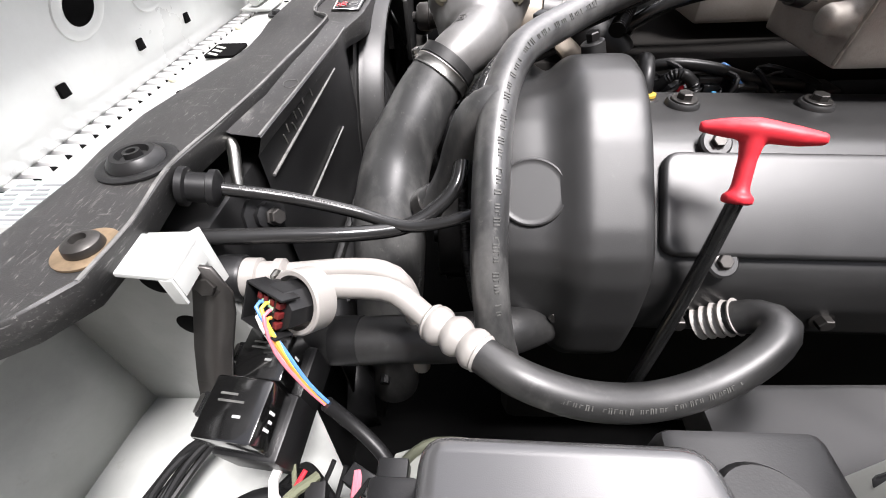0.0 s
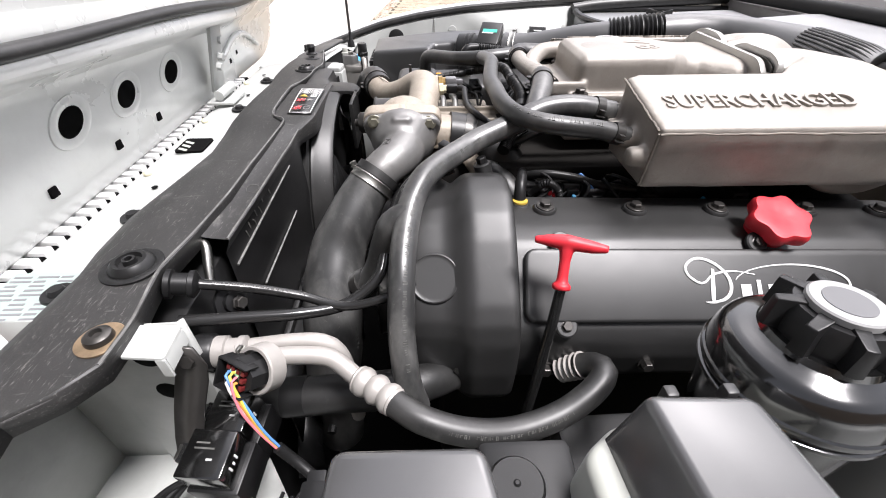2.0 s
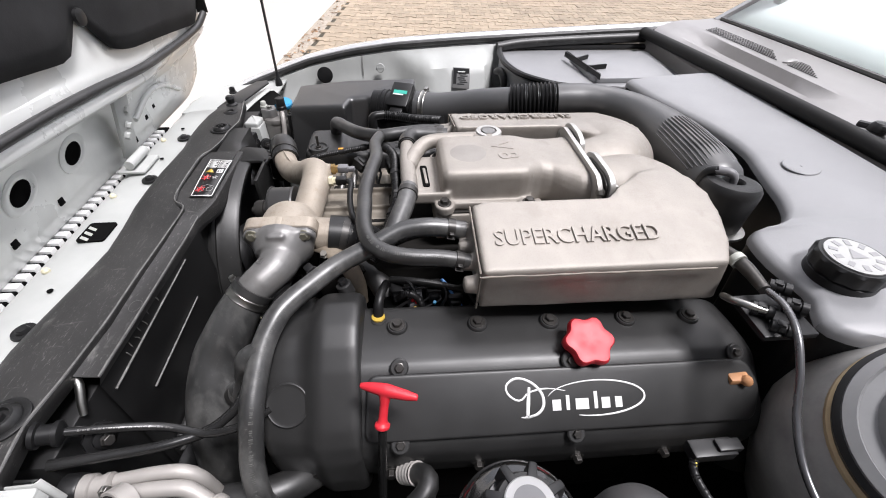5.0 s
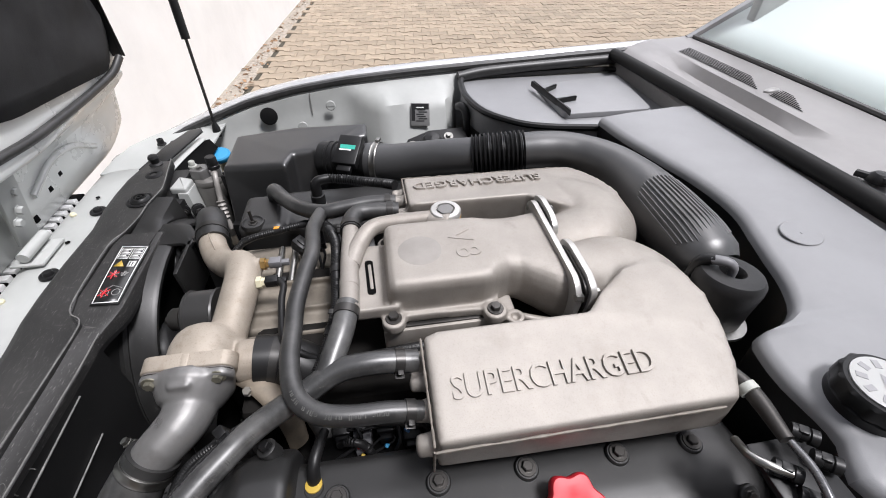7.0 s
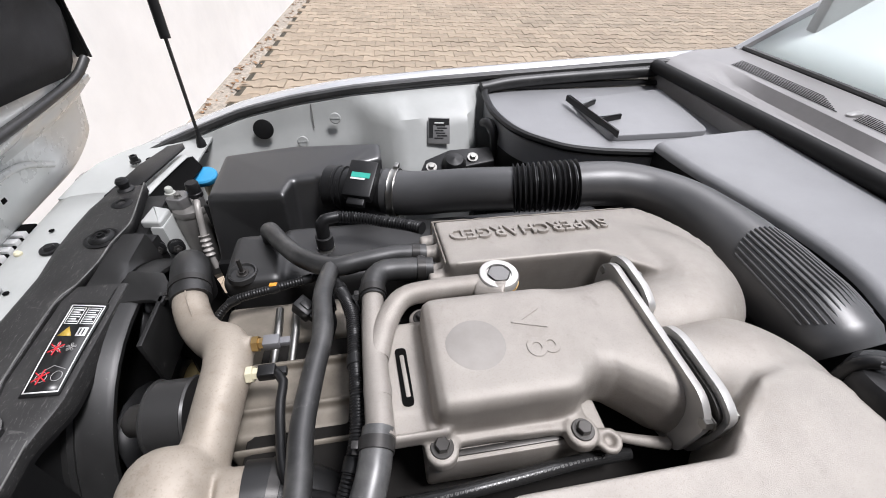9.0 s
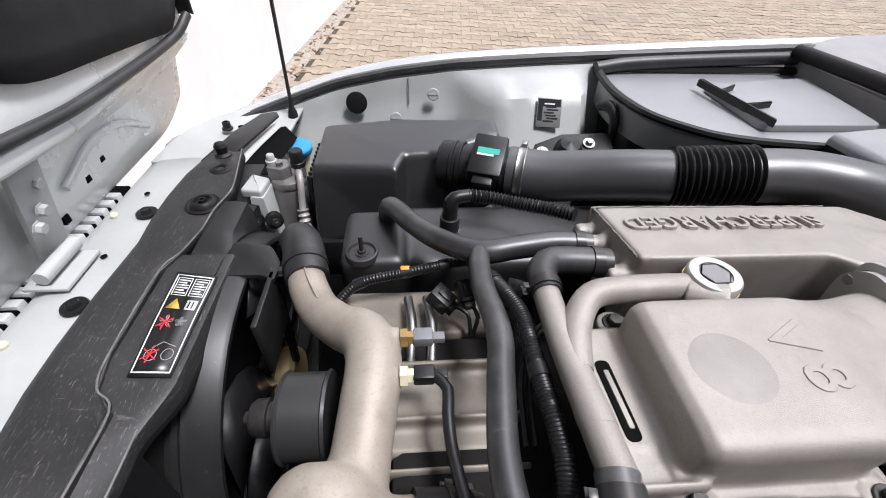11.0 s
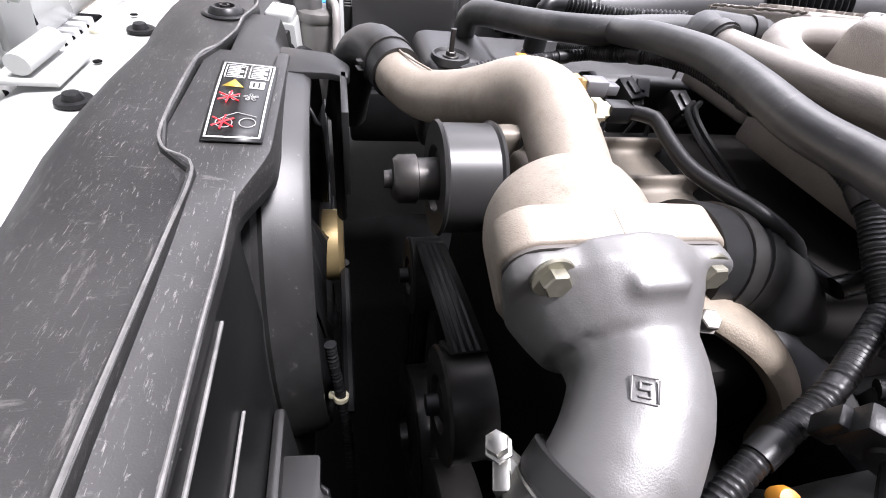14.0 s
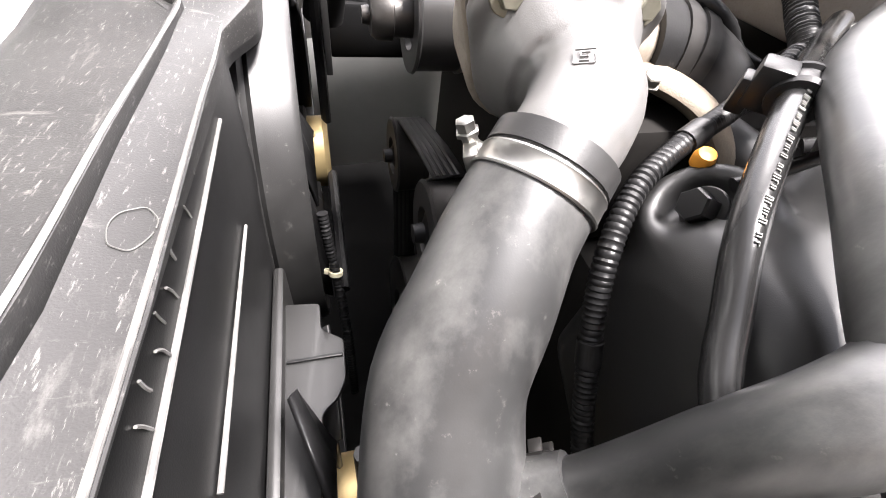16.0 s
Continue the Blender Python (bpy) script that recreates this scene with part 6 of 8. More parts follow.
printing(uph, up_pts, [0.0248, 0.0262, 0.0285, 0.0310, 0.033, 0.033, 0.0325, 0.032, 0.032, 0.032], (0.85, -0.35, 0.3), 0.09, 0.5, 0.006)
bm = B()
d = (Vector(up_pts[1]) - Vector(up_pts[0])).normalized()
m = frame_at(Vector(up_pts[0]).lerp(Vector(up_pts[1]), 0.35), d)
lathe(bm, [(0.0250, -0.0048), (0.0261, -0.0048), (0.0265, -0.004), (0.0262, -0.003), (0.0265, 0.003), (0.0269, 0.004), (0.0266, 0.0048), (0.0255, 0.0048)], m, 40)
part("worm_clamp", bm, STEEL, uph, "bright steel worm clamp")
bm = B()
q = Vector((0.004, 0.578, 0.901))
lathe(bm, [(0.003, -0.008), (0.0035, 0.0), (0.005, 0.0005), (0.005, 0.002), (0.004, 0.0025), (0.004, 0.0065), (0.003, 0.007)], frame_at(q, (-0.35, 0.1, 0.9)), 6)
box(bm, (-0.006, -0.003, -0.012), (0.012, 0.003, -0.002), 0.001, frame_at(q, (-0.35, 0.1, 0.9)))
band_at = Vector(up_pts[0]).lerp(Vector(up_pts[1]), 0.35)
sweep(bm, [q + Vector((0.002, 0, -0.006)), q.lerp(band_at, 0.3) + Vector((0, 0, -0.004)), band_at + (q - band_at).normalized() * 0.0245], [0.0045, 0.0055, 0.0045], 8)
part("clamp_screw", bm, STEEL, uph)
bm = B()
m2 = frame_at(Vector(up_pts[0]).lerp(Vector(up_pts[1]), -0.05), d)
lathe(bm, [(0.0215, -0.003), (0.0258, -0.003), (0.0260, 0.006), (0.0225, 0.006)], m2, 36)
part("hose_lip", bm, RUBBER, uph)
sweep(bm := B(), [(-0.016, 0.478, 0.800), (0.006, 0.470, 0.814), (0.022, 0.467, 0.828)], [0.02, 0.0125, 0.0105], 16)
part("side_branch", bm, HOSE_BIG, uph)
seam = spline(up_pts, 0.01)[2:24]
part("mould_seam", sweep(B(), [p + Vector((-0.30, 0.80, 0.52)).normalized() * float(np.interp(k, (0, 10, 22), (0.0255, 0.030, 0.0325))) for k, p in enumerate(seam)], 0.0006, 5, raw=True), HOSE_BIG, uph)
hose("coolant_hose", "short black link hose beside the radiator hose", [(0.010, 0.468, 0.812), (0.024, 0.464, 0.826), (0.036, 0.460, 0.850), (0.045, 0.456, 0.880), (0.056, 0.452, 0.905), (0.073, 0.455, 0.914)], [0.0112, 0.0115, 0.0122, 0.0125, 0.0135, 0.013], HOSE_BIG, clamps=(0.1,))
low = hose("radiator_hose", "black lower hose running across the bay", [(-0.10, 0.365, 0.768), (-0.06, 0.362, 0.765), (0.0, 0.360, 0.772), (0.04, 0.36, 0.775), (0.08, 0.37, 0.77), (0.12, 0.40, 0.75)], 0.0185, seg=20)
part("moulded_cuff", sweep(B(), [(-0.052, 0.3618, 0.766), (-0.030, 0.3612, 0.768)], [0.0192, 0.0192], 20), BLACK_DUST, low)
hose("coolant_hose", "black moulded hose with spring clip on the coolant elbow", [(0.006, 0.905, 0.892), (0.000, 0.925, 0.894), (-0.008, 0.955, 0.893), (-0.02, 0.985, 0.880), (-0.03, 1.00, 0.855), (-0.04, 1.01, 0.80)], 0.0240, clamps=(0.12,), seg=20)
hose("coolant_hose", "wide black hose with a spring clip beside the thermostat", [(0.118, 0.655, 0.906), (0.14, 0.655, 0.902), (0.165, 0.650, 0.893), (0.19, 0.642, 0.872), (0.20, 0.64, 0.84)], 0.030, BLACK_DUST, clamps=(0.2, 0.35), seg=36)
hose("coolant_hose", "black hose dropping beside the thermostat", [(0.15, 0.635, 0.872), (0.175, 0.612, 0.870), (0.195, 0.585, 0.855), (0.205, 0.565, 0.82), (0.205, 0.56, 0.77)], 0.016, seg=20)
hose("sensor_hose", "thin black hose from the coolant sensor", [(0.138, 0.754, 0.936), (0.146, 0.742, 0.938), (0.145, 0.725, 0.935), (0.147, 0.697, 0.930), (0.156, 0.657, 0.932), (0.174, 0.645, 0.922), (0.19, 0.644, 0.908), (0.21, 0.63, 0.90)], 0.0045, BLACK, "hose", 10)
for y, z, body in ((0.792, 0.935, GREY_PLUG), (0.757, 0.934, BLACK)):
    sn = thing("coolant_sensor", "brass threaded sensor with a plastic plug", "sensor", (0.11, y, z))
    bm = B()
    lathe(bm, [(0.0085, 0), (0.0085, 0.006), (0.006, 0.0065), (0.006, 0.012)], frame_at((0.110, y, z), (1, 0, 0.05)), 6)
    part("brass_nut", bm, BRASS if body is GREY_PLUG else CREAM, sn)
    bm = B()
    box(bm, (0.120, y - 0.0065, z - 0.005), (0.137, y + 0.0065, z + 0.0065), 0.002)
    box(bm, (0.135, y - 0.004, z - 0.004), (0.147, y + 0.004, z + 0.003), 0.001)
    part("plug", bm, body, sn)

pul = thing("idler_pulley", "worn grey smooth idler pulley", "pulley", (0.03, 0.752, 0.86))
bm = B()
lathe(bm, [(0.0, 0.004), (0.020, 0.004), (0.022, 0.0), (0.0365, 0.0), (0.0375, 0.002), (0.0355, 0.0035), (0.0355, 0.0345), (0.0375, 0.036), (0.0365, 0.0385), (0.02, 0.0385), (0.0, 0.036)], frame_at((0.013, 0.752, 0.887), (1, 0, 0)), 48)
part("wheel", bm, PULLEY, pul)
bm = B()
lathe(bm, [(0, -0.032), (0.0055, -0.032), (0.0062, -0.027), (0.0125, -0.0265), (0.0155, -0.023), (0.0160, -0.012), (0.0135, -0.011), (0.0140, 0.004)], frame_at((0.013, 0.752, 0.887), (1, 0, 0)), 20)
part("nose_bolt", bm, DARK_STEEL, pul)
for nm, y, z, r, w in (("crank_pulley", 0.716, 0.56, 0.08, 0.03), ("idler_pulley", 0.655, 0.77, 0.040, 0.028), ("tensioner_pulley", 0.80, 0.74, 0.038, 0.028), ("pump_pulley", 0.60, 0.66, 0.055, 0.028)):
    pl = thing(nm, "dark grimy belt pulley low in the bay", "pulley", (0.012, y, z))
    bm = B()
    lathe(bm, [(r * 0.45, 0.006), (r * 0.5, 0), (r * 0.95, 0), (r, 0.002), (r * 0.97, 0.005), (r * 0.97, w), (r, w + 0.003), (0, w + 0.003)], frame_at((0.012, y, z), (1, 0, 0)), 36)
    part("wheel", bm, BLACK_STEEL, pl)
    bm = B()
    lathe(bm, [(0, -0.008), (r * 0.18, -0.008), (r * 0.2, 0.0), (r * 0.42, 0.004), (r * 0.45, 0.008)], frame_at((0.012, y, z), (1, 0, 0)), 24)
    part("hub", bm, BLACK, pl)
bm = B()
belt = [(0.6925, 0.74), (0.690, 0.79), (0.668, 0.811), (0.72, 0.800), (0.80, 0.779), (0.836, 0.752), (0.815, 0.66), (0.795, 0.55), (0.716, 0.478), (0.64, 0.55), (0.655, 0.66)]
rows = [[(x, y, z) for x in (0.018, 0.044)] for y, z in belt + [belt[0]]]
loft(bm, rows)
db = thing("drive_belt", "black ribbed drive belt between the pulleys", "belt", (0.03, 0.7, 0.48))
thick(part("band", bm, RUBBER, db), 0.003, 0)
for x in (0.022, 0.027, 0.032, 0.037):
    part("belt_rib", sweep(B(), [(x, y, z) for y, z in belt + [belt[0]]], 0.0022, 6, raw=True), BLACK, db)


# ---- air intake ----
ab = thing("air_filter_box", "black plastic air filter box with a stepped front", "air box", (0.1, 1.17, 0.78))
bm = B()
prism(bm, [(-0.026, 1.125, 0.904), (0.100, 1.100, 0.916), (0.112, 1.138, 0.918), (0.150, 1.140, 0.920), (0.172, 1.118, 0.921), (0.196, 1.150, 0.924), (0.225, 1.165, 0.928), (0.262, 1.178, 0.930), (0.262, 1.232, 0.930), (0.10, 1.262, 0.918), (-0.026, 1.262, 0.905)], 0.115, bevel=0.008, segs=3,
      low=[(-0.030, 1.090, 0.904), (0.100, 1.078, 0.916), (0.112, 1.10, 0.918), (0.150, 1.10, 0.920), (0.172, 1.095, 0.921), (0.196, 1.12, 0.924), (0.225, 1.13, 0.928), (0.262, 1.15, 0.930), (0.262, 1.245, 0.930), (0.10, 1.27, 0.918), (-0.030, 1.27, 0.905)])
part("lid", bm, AIRBOX, ab, voxel=0.0035, smooth=3)
bm = B()
box(bm, (-0.034, 1.08, 0.72), (0.265, 1.275, 0.795), 0.006)
part("base", bm, BLACK, ab)
for k in range(9):
    bm = B()
    box(bm, (-0.036, 1.125 + 0.013 * k, 0.79), (-0.024, 1.131 + 0.013 * k, 0.885), 0.001)
    part("fin", bm, BLACK, ab)
MA, MB = Vector((0.165, 1.137, 0.900)), Vector((0.305, 1.086, 0.908))
md = (MB - MA).normalized()
maf = thing("airflow_meter", "black round airflow meter with a flat sensor and teal label", "sensor", (0.23, 1.11, 0.87))
bm = B()
lathe(bm, [(0.030, 0), (0.0365, 0.004), (0.0365, 0.020), (0.0375, 0.021), (0.0375, 0.025), (0.0355, 0.026), (0.0355, 0.030), (0.0375, 0.031), (0.0375, 0.036), (0.034, 0.037), (0.034, 0.095), (0.0365, 0.096), (0.0365, 0.112), (0.034, 0.114)], frame_at(MA, md), 36)
part("barrel", bm, BLACK, maf)
sm = Matrix.Translation((0.2265, 1.083, 0.9405)) @ Matrix.Rotation(math.atan2(md.y, md.x), 4, "Z") @ Matrix.Rotation(radians(28), 4, "X")
bm = B()
box(bm, (-0.023, -0.032, -0.010), (0.023, 0.032, 0.010), 0.003, sm)
box(bm, (-0.014, -0.044, -0.008), (0.014, -0.030, 0.004), 0.002, sm)
sbox = part("sensor_box", bm, BLACK, maf)
bm = B()
box(bm, (-0.015, 0.0, 0.010), (0.015, 0.009, 0.0106), 0, sm)
part("teal_label", bm, GREEN_DECAL, sbox, "teal printed label")
bm = B()
box(bm, (-0.015, -0.0035, 0.010), (0.008, -0.0005, 0.0106), 0, sm)
part("white_label", bm, INK, sbox)

duct = thing("intake_duct", "black plastic intake duct with bellows and a ribbed end", "duct", (0.5, 1.0, 0.9))
bm = B()
sweep(bm, [MA + md * 0.105, (0.31, 1.083, 0.910), (0.36, 1.065, 0.922), (0.41, 1.045, 0.935), (0.46, 1.027, 0.944)], [0.0385, 0.0365, 0.035, 0.034, 0.0335], 28)
part("front_tube", bm, DUCT, duct)
bm = B()
sweep(bm, [(0.458, 1.027, 0.944), (0.505, 1.016, 0.951), (0.549, 1.008, 0.956)], ribbed(0.0325, 0.0062, 12), 32, 0.0009)
part("bellows", bm, BLACK, duct, "ribbed black bellows")
bm = B()
sweep(bm, [(0.545, 1.0085, 0.955), (0.572, 1.004, 0.958), (0.61, 0.995, 0.960), (0.650, 0.973, 0.960), (0.682, 0.935, 0.959), (0.698, 0.89, 0.957), (0.705, 0.84, 0.955), (0.708, 0.79, 0.950), (0.712, 0.735, 0.944), (0.714, 0.702, 0.938), (0.715, 0.690, 0.934)], [0.034, 0.034, 0.034, 0.034, 0.036, 0.039, 0.043, 0.047, 0.049, 0.047, 0.040], 32)
part("rear_tube", bm, DUCT, duct)
for k in range(15):
    a = radians(28 + 7.6 * k)
    pts = []
    for s in np.linspace(0, 1, 8):
        y = 0.830 - 0.132 * s + 0.016 * (abs(k - 7) / 7) ** 2 * (1 - 2 * s) * -1
        c = Vector((0.705 + 0.008 * s, y, float(np.interp(y, (0.690, 0.702, 0.735, 0.79, 0.84), (0.934, 0.938, 0.944, 0.950, 0.955)))))
        r = float(np.interp(y, (0.690, 0.702, 0.735, 0.79, 0.84, 0.89), (0.040, 0.047, 0.049, 0.047, 0.043, 0.039))) + 0.0004
        pts.append(c + Vector((-r * math.cos(a), 0, r * math.sin(a))))
    part("grip_rib", sweep(B(), pts, 0.0017, 6), DUCT, duct)
bm = B()
lathe(bm, [(0.0370, -0.006), (0.0400, -0.006), (0.0405, -0.005), (0.0400, -0.004), (0.0400, 0.004), (0.0405, 0.005), (0.0400, 0.006), (0.0370, 0.006)], frame_at(MA + md * 0.122, md), 40)
box(bm, (0.012, 0.034, -0.004), (0.026, 0.042, 0.004), 0.001, frame_at(MA + md * 0.122, md))
tagged(part("hose_clamp", bm, STEEL), "bright steel worm clamp on the intake duct", "clamp")

# ---- far front corner ----
dr = thing("receiver_drier", "dull alloy receiver drier with pipe fittings", "drier", (-0.070, 1.15, 0.78))
bm = B()
lathe(bm, [(0.028, -0.14), (0.028, -0.018), (0.0265, -0.012), (0.0275, -0.010), (0.0275, -0.004), (0.026, 0.0), (0.020, 0.003), (0, 0.003)], frame_at((-0.070, 1.150, 0.872), (0, 0, 1)), 32)
part("can", bm, mat("dark_dull_alloy_can", (0.22, 0.212, 0.20), 0.45, metal=0.5, var=0.15, bump=0.2, bscale=900), dr)
bm = B()
prism(bm, rounded([(-0.098, 1.140), (-0.074, 1.132), (-0.062, 1.146), (-0.070, 1.166), (-0.094, 1.168)], 0.005), 0.022, Matrix.Translation((0, 0, 0.894)), bevel=0.003)
lathe(bm, [(0.0085, -0.01), (0.0085, 0.006), (0.0065, 0.008)], frame_at((-0.050, 1.150, 0.884), (0, 0, 1)), 18)
block = part("fitting_block", bm, SILVER, dr)
bm = B()
lathe(bm, [(0.0085, 0), (0.0085, 0.004), (0.006, 0.005), (0.006, 0.012), (0.0045, 0.014), (0, 0.014)], frame_at((-0.092, 1.156, 0.893), (0, 0, 1)), 14)
part("charge_valve", bm, WHITE, block, "white plastic valve cap")
bolt(dr, (-0.078, 1.146, 0.894), (0, 0, 1), 0.0055, 0.006, STEEL)
part("pipe", sweep(B(), [(-0.052, 1.146, 0.884), (-0.047, 1.130, 0.884), (-0.046, 1.120, 0.870), (-0.047, 1.112, 0.845), (-0.046, 1.100, 0.822), (-0.04, 1.09, 0.78)], 0.0052, 12), PALE_PIPE, dr)
bm = B()
sweep(bm, [(-0.047, 1.108, 0.838), (-0.044, 1.095, 0.806)], ribbed(0.0058, 0.003, 4), 14, 0.0012)
part("crimp", bm, PALE_PIPE, dr)
bm = B()
lathe(bm, [(0.0085, 0), (0.0115, 0.002), (0.0115, 0.009), (0.0105, 0.010), (0.0105, 0.026), (0.009, 0.028), (0, 0.028)], frame_at((-0.052, 1.152, 0.888), (0, 0, 1)), 10)
part("valve_cap", bm, BLACK, dr, "tall black plastic valve cap")
wb = thing("washer_filler", "translucent washer filler neck with a light blue cap", "bottle", (-0.084, 1.29, 0.78))
bm = B()
lathe(bm, [(0.012, -0.09), (0.013, -0.004), (0.017, 0.0)], frame_at((-0.080, 1.285, 0.838), (0, 0, 1)), 24)
part("neck", bm, CREAM, wb)
bm = B()
lathe(bm, [(0.024, 0.0), (0.0255, 0.002), (0.0255, 0.010), (0.023, 0.013), (0, 0.0125)], frame_at((-0.086, 1.285, 0.842), (0, -0.15, 1)), 30)
part("cap", bm, BLUE, wb)
br = thing("radiator_bracket", "pale painted radiator mounting bracket with rubber mounts", "bracket", (-0.105, 1.1, 0.74))
bm = B()
prism(bm, rounded([(-0.130, 1.105), (-0.098, 1.100), (-0.094, 1.138), (-0.124, 1.150)], 0.005), 0.012, Matrix.Translation((0, 0, 0.878)), bevel=0.004, segs=3)
prism(bm, [(-0.116, 1.100), (-0.096, 1.097), (-0.092, 1.138), (-0.112, 1.142)], 0.13, Matrix.Translation((0, 0, 0.868)), bevel=0.003, low=[(-0.122, 1.096), (-0.090, 1.092), (-0.086, 1.135), (-0.118, 1.14)])
part("upright", bm, PAINT_IN, br)
for x, y, z in ((-0.090, 1.100, 0.832), (-0.112, 1.088, 0.842)):
    mount_at = frame_at((x, y - 0.004, z), (0.5, -0.85, 0.1))
    bm = B()
    lathe(bm, [(0.010, 0), (0.0125, 0.001), (0.0125, 0.004), (0.0105, 0.005), (0.0105, 0.007), (0.0125, 0.008), (0.0125, 0.012), (0.008, 0.014)], mount_at, 20)
    mount = part("rubber_mount", bm, BLACK, br)
    bm = B()
    lathe(bm, [(0.0108, 0.0050), (0.0112, 0.0052), (0.0112, 0.0068), (0.0108, 0.0070)], mount_at, 20)
    part("steel_ring", bm, STEEL, mount)
    bm = B()
    lathe(bm, [(0.0072, 0.012), (0.0072, 0.018), (0.004, 0.019), (0.004, 0.024), (0, 0.025)], mount_at, 6)
    part("nut", bm, BLACK_STEEL, mount)
bm = B()
prism(bm, [(-0.128, 1.060), (-0.104, 1.058), (-0.100, 1.085), (-0.124, 1.090)], 0.05, Matrix.Translation((0, 0, 0.866)), bevel=0.003)
box(bm, (-0.120, 1.066, 0.80), (-0.104, 1.082, 0.850), 0.003)
part("top_clamp", bm, BLACK, br, "black plastic radiator clamp")
fcc = thing("far_cam_cover", "black far side cam cover and coil cover", "cam cover", (0.3, 0.98, 0.8))
bm = B()
box(bm, (0.035, 0.925, 0.80), (0.115, 1.03, 0.897), 0.012)
box(bm, (0.10, 0.93, 0.80), (0.62, 1.05, 0.888), 0.012)
part("cover", bm, COVER, fcc, voxel=0.004, smooth=4)
bm = B()
lathe(bm, [(0.020, -0.004), (0.0185, 0.0025), (0.0165, 0.003), (0.0150, 0.001), (0.0145, 0.0002), (0.0, 0.0002)], frame_at((0.062, 0.942, 0.8970), (0, 0, 1)), 28)
part("bolt_recess", bm, COVER, fcc)
bolt(fcc, (0.062, 0.942, 0.897), (0, 0, 1), 0.005, 0.005, DARK_STEEL, 0.008)
part("stud", sweep(B(), [(0.062, 0.942, 0.900), (0.062, 0.942, 0.922)], 0.0026, 10), DARK_STEEL, fcc)

cor = thing("purge_hose", "black corrugated purge hose with an elbow fitting", "hose", (0.18, 1.0, 0.9))
bm = B()
sweep(bm, [(0.190, 0.997, 0.938), (0.22, 0.993, 0.936), (0.25, 0.983, 0.935), (0.285, 0.962, 0.941), (0.305, 0.945, 0.946)], ribbed(0.0066, 0.0022, 30), 14, 0.0009)
part("corrugated_tube", bm, BLACK, cor)
bm = B()
sweep(bm, [(0.168, 0.990, 0.870), (0.168, 0.990, 0.925), (0.172, 0.992, 0.937), (0.192, 0.997, 0.938)], [0.0095, 0.0095, 0.0085, 0.008], 16)
lathe(bm, [(0.0125, 0), (0.0125, 0.018), (0.010, 0.019)], frame_at((0.168, 0.990, 0.893), (0, 0, 1)), 18)
part("elbow", bm, BLACK, cor)
bm = B()
lathe(bm, [(0.0130, 0), (0.0130, 0.003), (0.0105, 0.003)], frame_at((0.168, 0.990, 0.888), (0, 0, 1)), 18)
part("ring", bm, STEEL, cor)


def loom(label_text, pts, r, n):
    root = thing("wiring_loom", label_text, "wiring", pts[0])
    part("conduit", sweep(B(), pts, ribbed(r * 0.9, r * 0.12, int(n * 1.7)), 12, 0.0009), BLACK, root)
    run = spline(pts, 0.004)
    for c in (0.25, 0.55, 0.8):
        k = int(c * (len(run) - 2))
        bm = B()
        lathe(bm, [(r * 0.9, -0.006), (r * 1.12, -0.0055), (r * 1.12, 0.0055), (r * 0.9, 0.006)], frame_at(run[k], run[k + 1] - run[k]), 16)
        part("tape_wrap", bm, BLACK_DUST, root)
    return root


loom("black corrugated wiring conduit beside the alloy rail", [(0.172, 0.935, 0.915), (0.186, 0.885, 0.928), (0.200, 0.845, 0.942), (0.212, 0.804, 0.950), (0.2145, 0.751, 0.950), (0.2165, 0.712, 0.950), (0.216, 0.678, 0.948), (0.210, 0.650, 0.942), (0.200, 0.625, 0.930), (0.18, 0.585, 0.915)], 0.0074, 80)
loom("black taped wiring across the far cylinder head", [(0.035, 0.865, 0.880), (0.05, 0.878, 0.897), (0.07, 0.886, 0.907), (0.114, 0.891, 0.914), (0.158, 0.897, 0.919), (0.19, 0.90, 0.922)], 0.0055, 30)
loom("black corrugated conduit dropping behind the tee hose", [(0.175, 0.600, 0.925), (0.135, 0.578, 0.917), (0.116, 0.570, 0.911), (0.090, 0.560, 0.903), (0.066, 0.547, 0.893), (0.050, 0.528, 0.874), (0.046, 0.508, 0.840), (0.046, 0.475, 0.79), (0.055, 0.43, 0.745), (0.07, 0.40, 0.72)], 0.0050, 80)
bm = B()
box(bm, (0.108, 0.889, 0.917), (0.118, 0.895, 0.9205), 0.001)
tagged(part("tape_tag", bm, ORANGE), "small orange tape tag on the wiring", "tag")
bm = B()
lathe(bm, [(0.004, 0), (0.0045, 0.004), (0.0035, 0.0065), (0, 0.007)], frame_at((0.092, 0.549, 0.902), (-0.2, -0.3, 1)), 14)
part("plug_cap", bm, ORANGE, tc, "small orange plastic cap")

pw = thing("plug_wells", "plug wells with a shade-black floor, connectors and wires above the cam cover", "wiring", (0.25, 0.56, 0.84))
# Floor painted near-black for the shadowed gap under the cooler.
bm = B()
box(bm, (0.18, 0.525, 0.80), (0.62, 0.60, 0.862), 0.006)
part("well_floor", bm, SHADE_BLACK, pw)
for x, y, z, mt in ((0.214, 0.575, 0.868, BLACK), (0.236, 0.562, 0.866, GREY_PLUG), (0.262, 0.57, 0.87, BLACK), (0.29, 0.56, 0.866, BLACK), (0.35, 0.55, 0.866, BLACK), (0.46, 0.55, 0.866, BLACK)):
    bm = B()
    box(bm, (x - 0.010, y - 0.012, z - 0.02), (x + 0.010, y + 0.012, z + 0.012), 0.002)
    box(bm, (x - 0.007, y - 0.018, z - 0.006), (x + 0.007, y - 0.010, z + 0.008), 0.001)
    part("connector", bm, mt, pw)
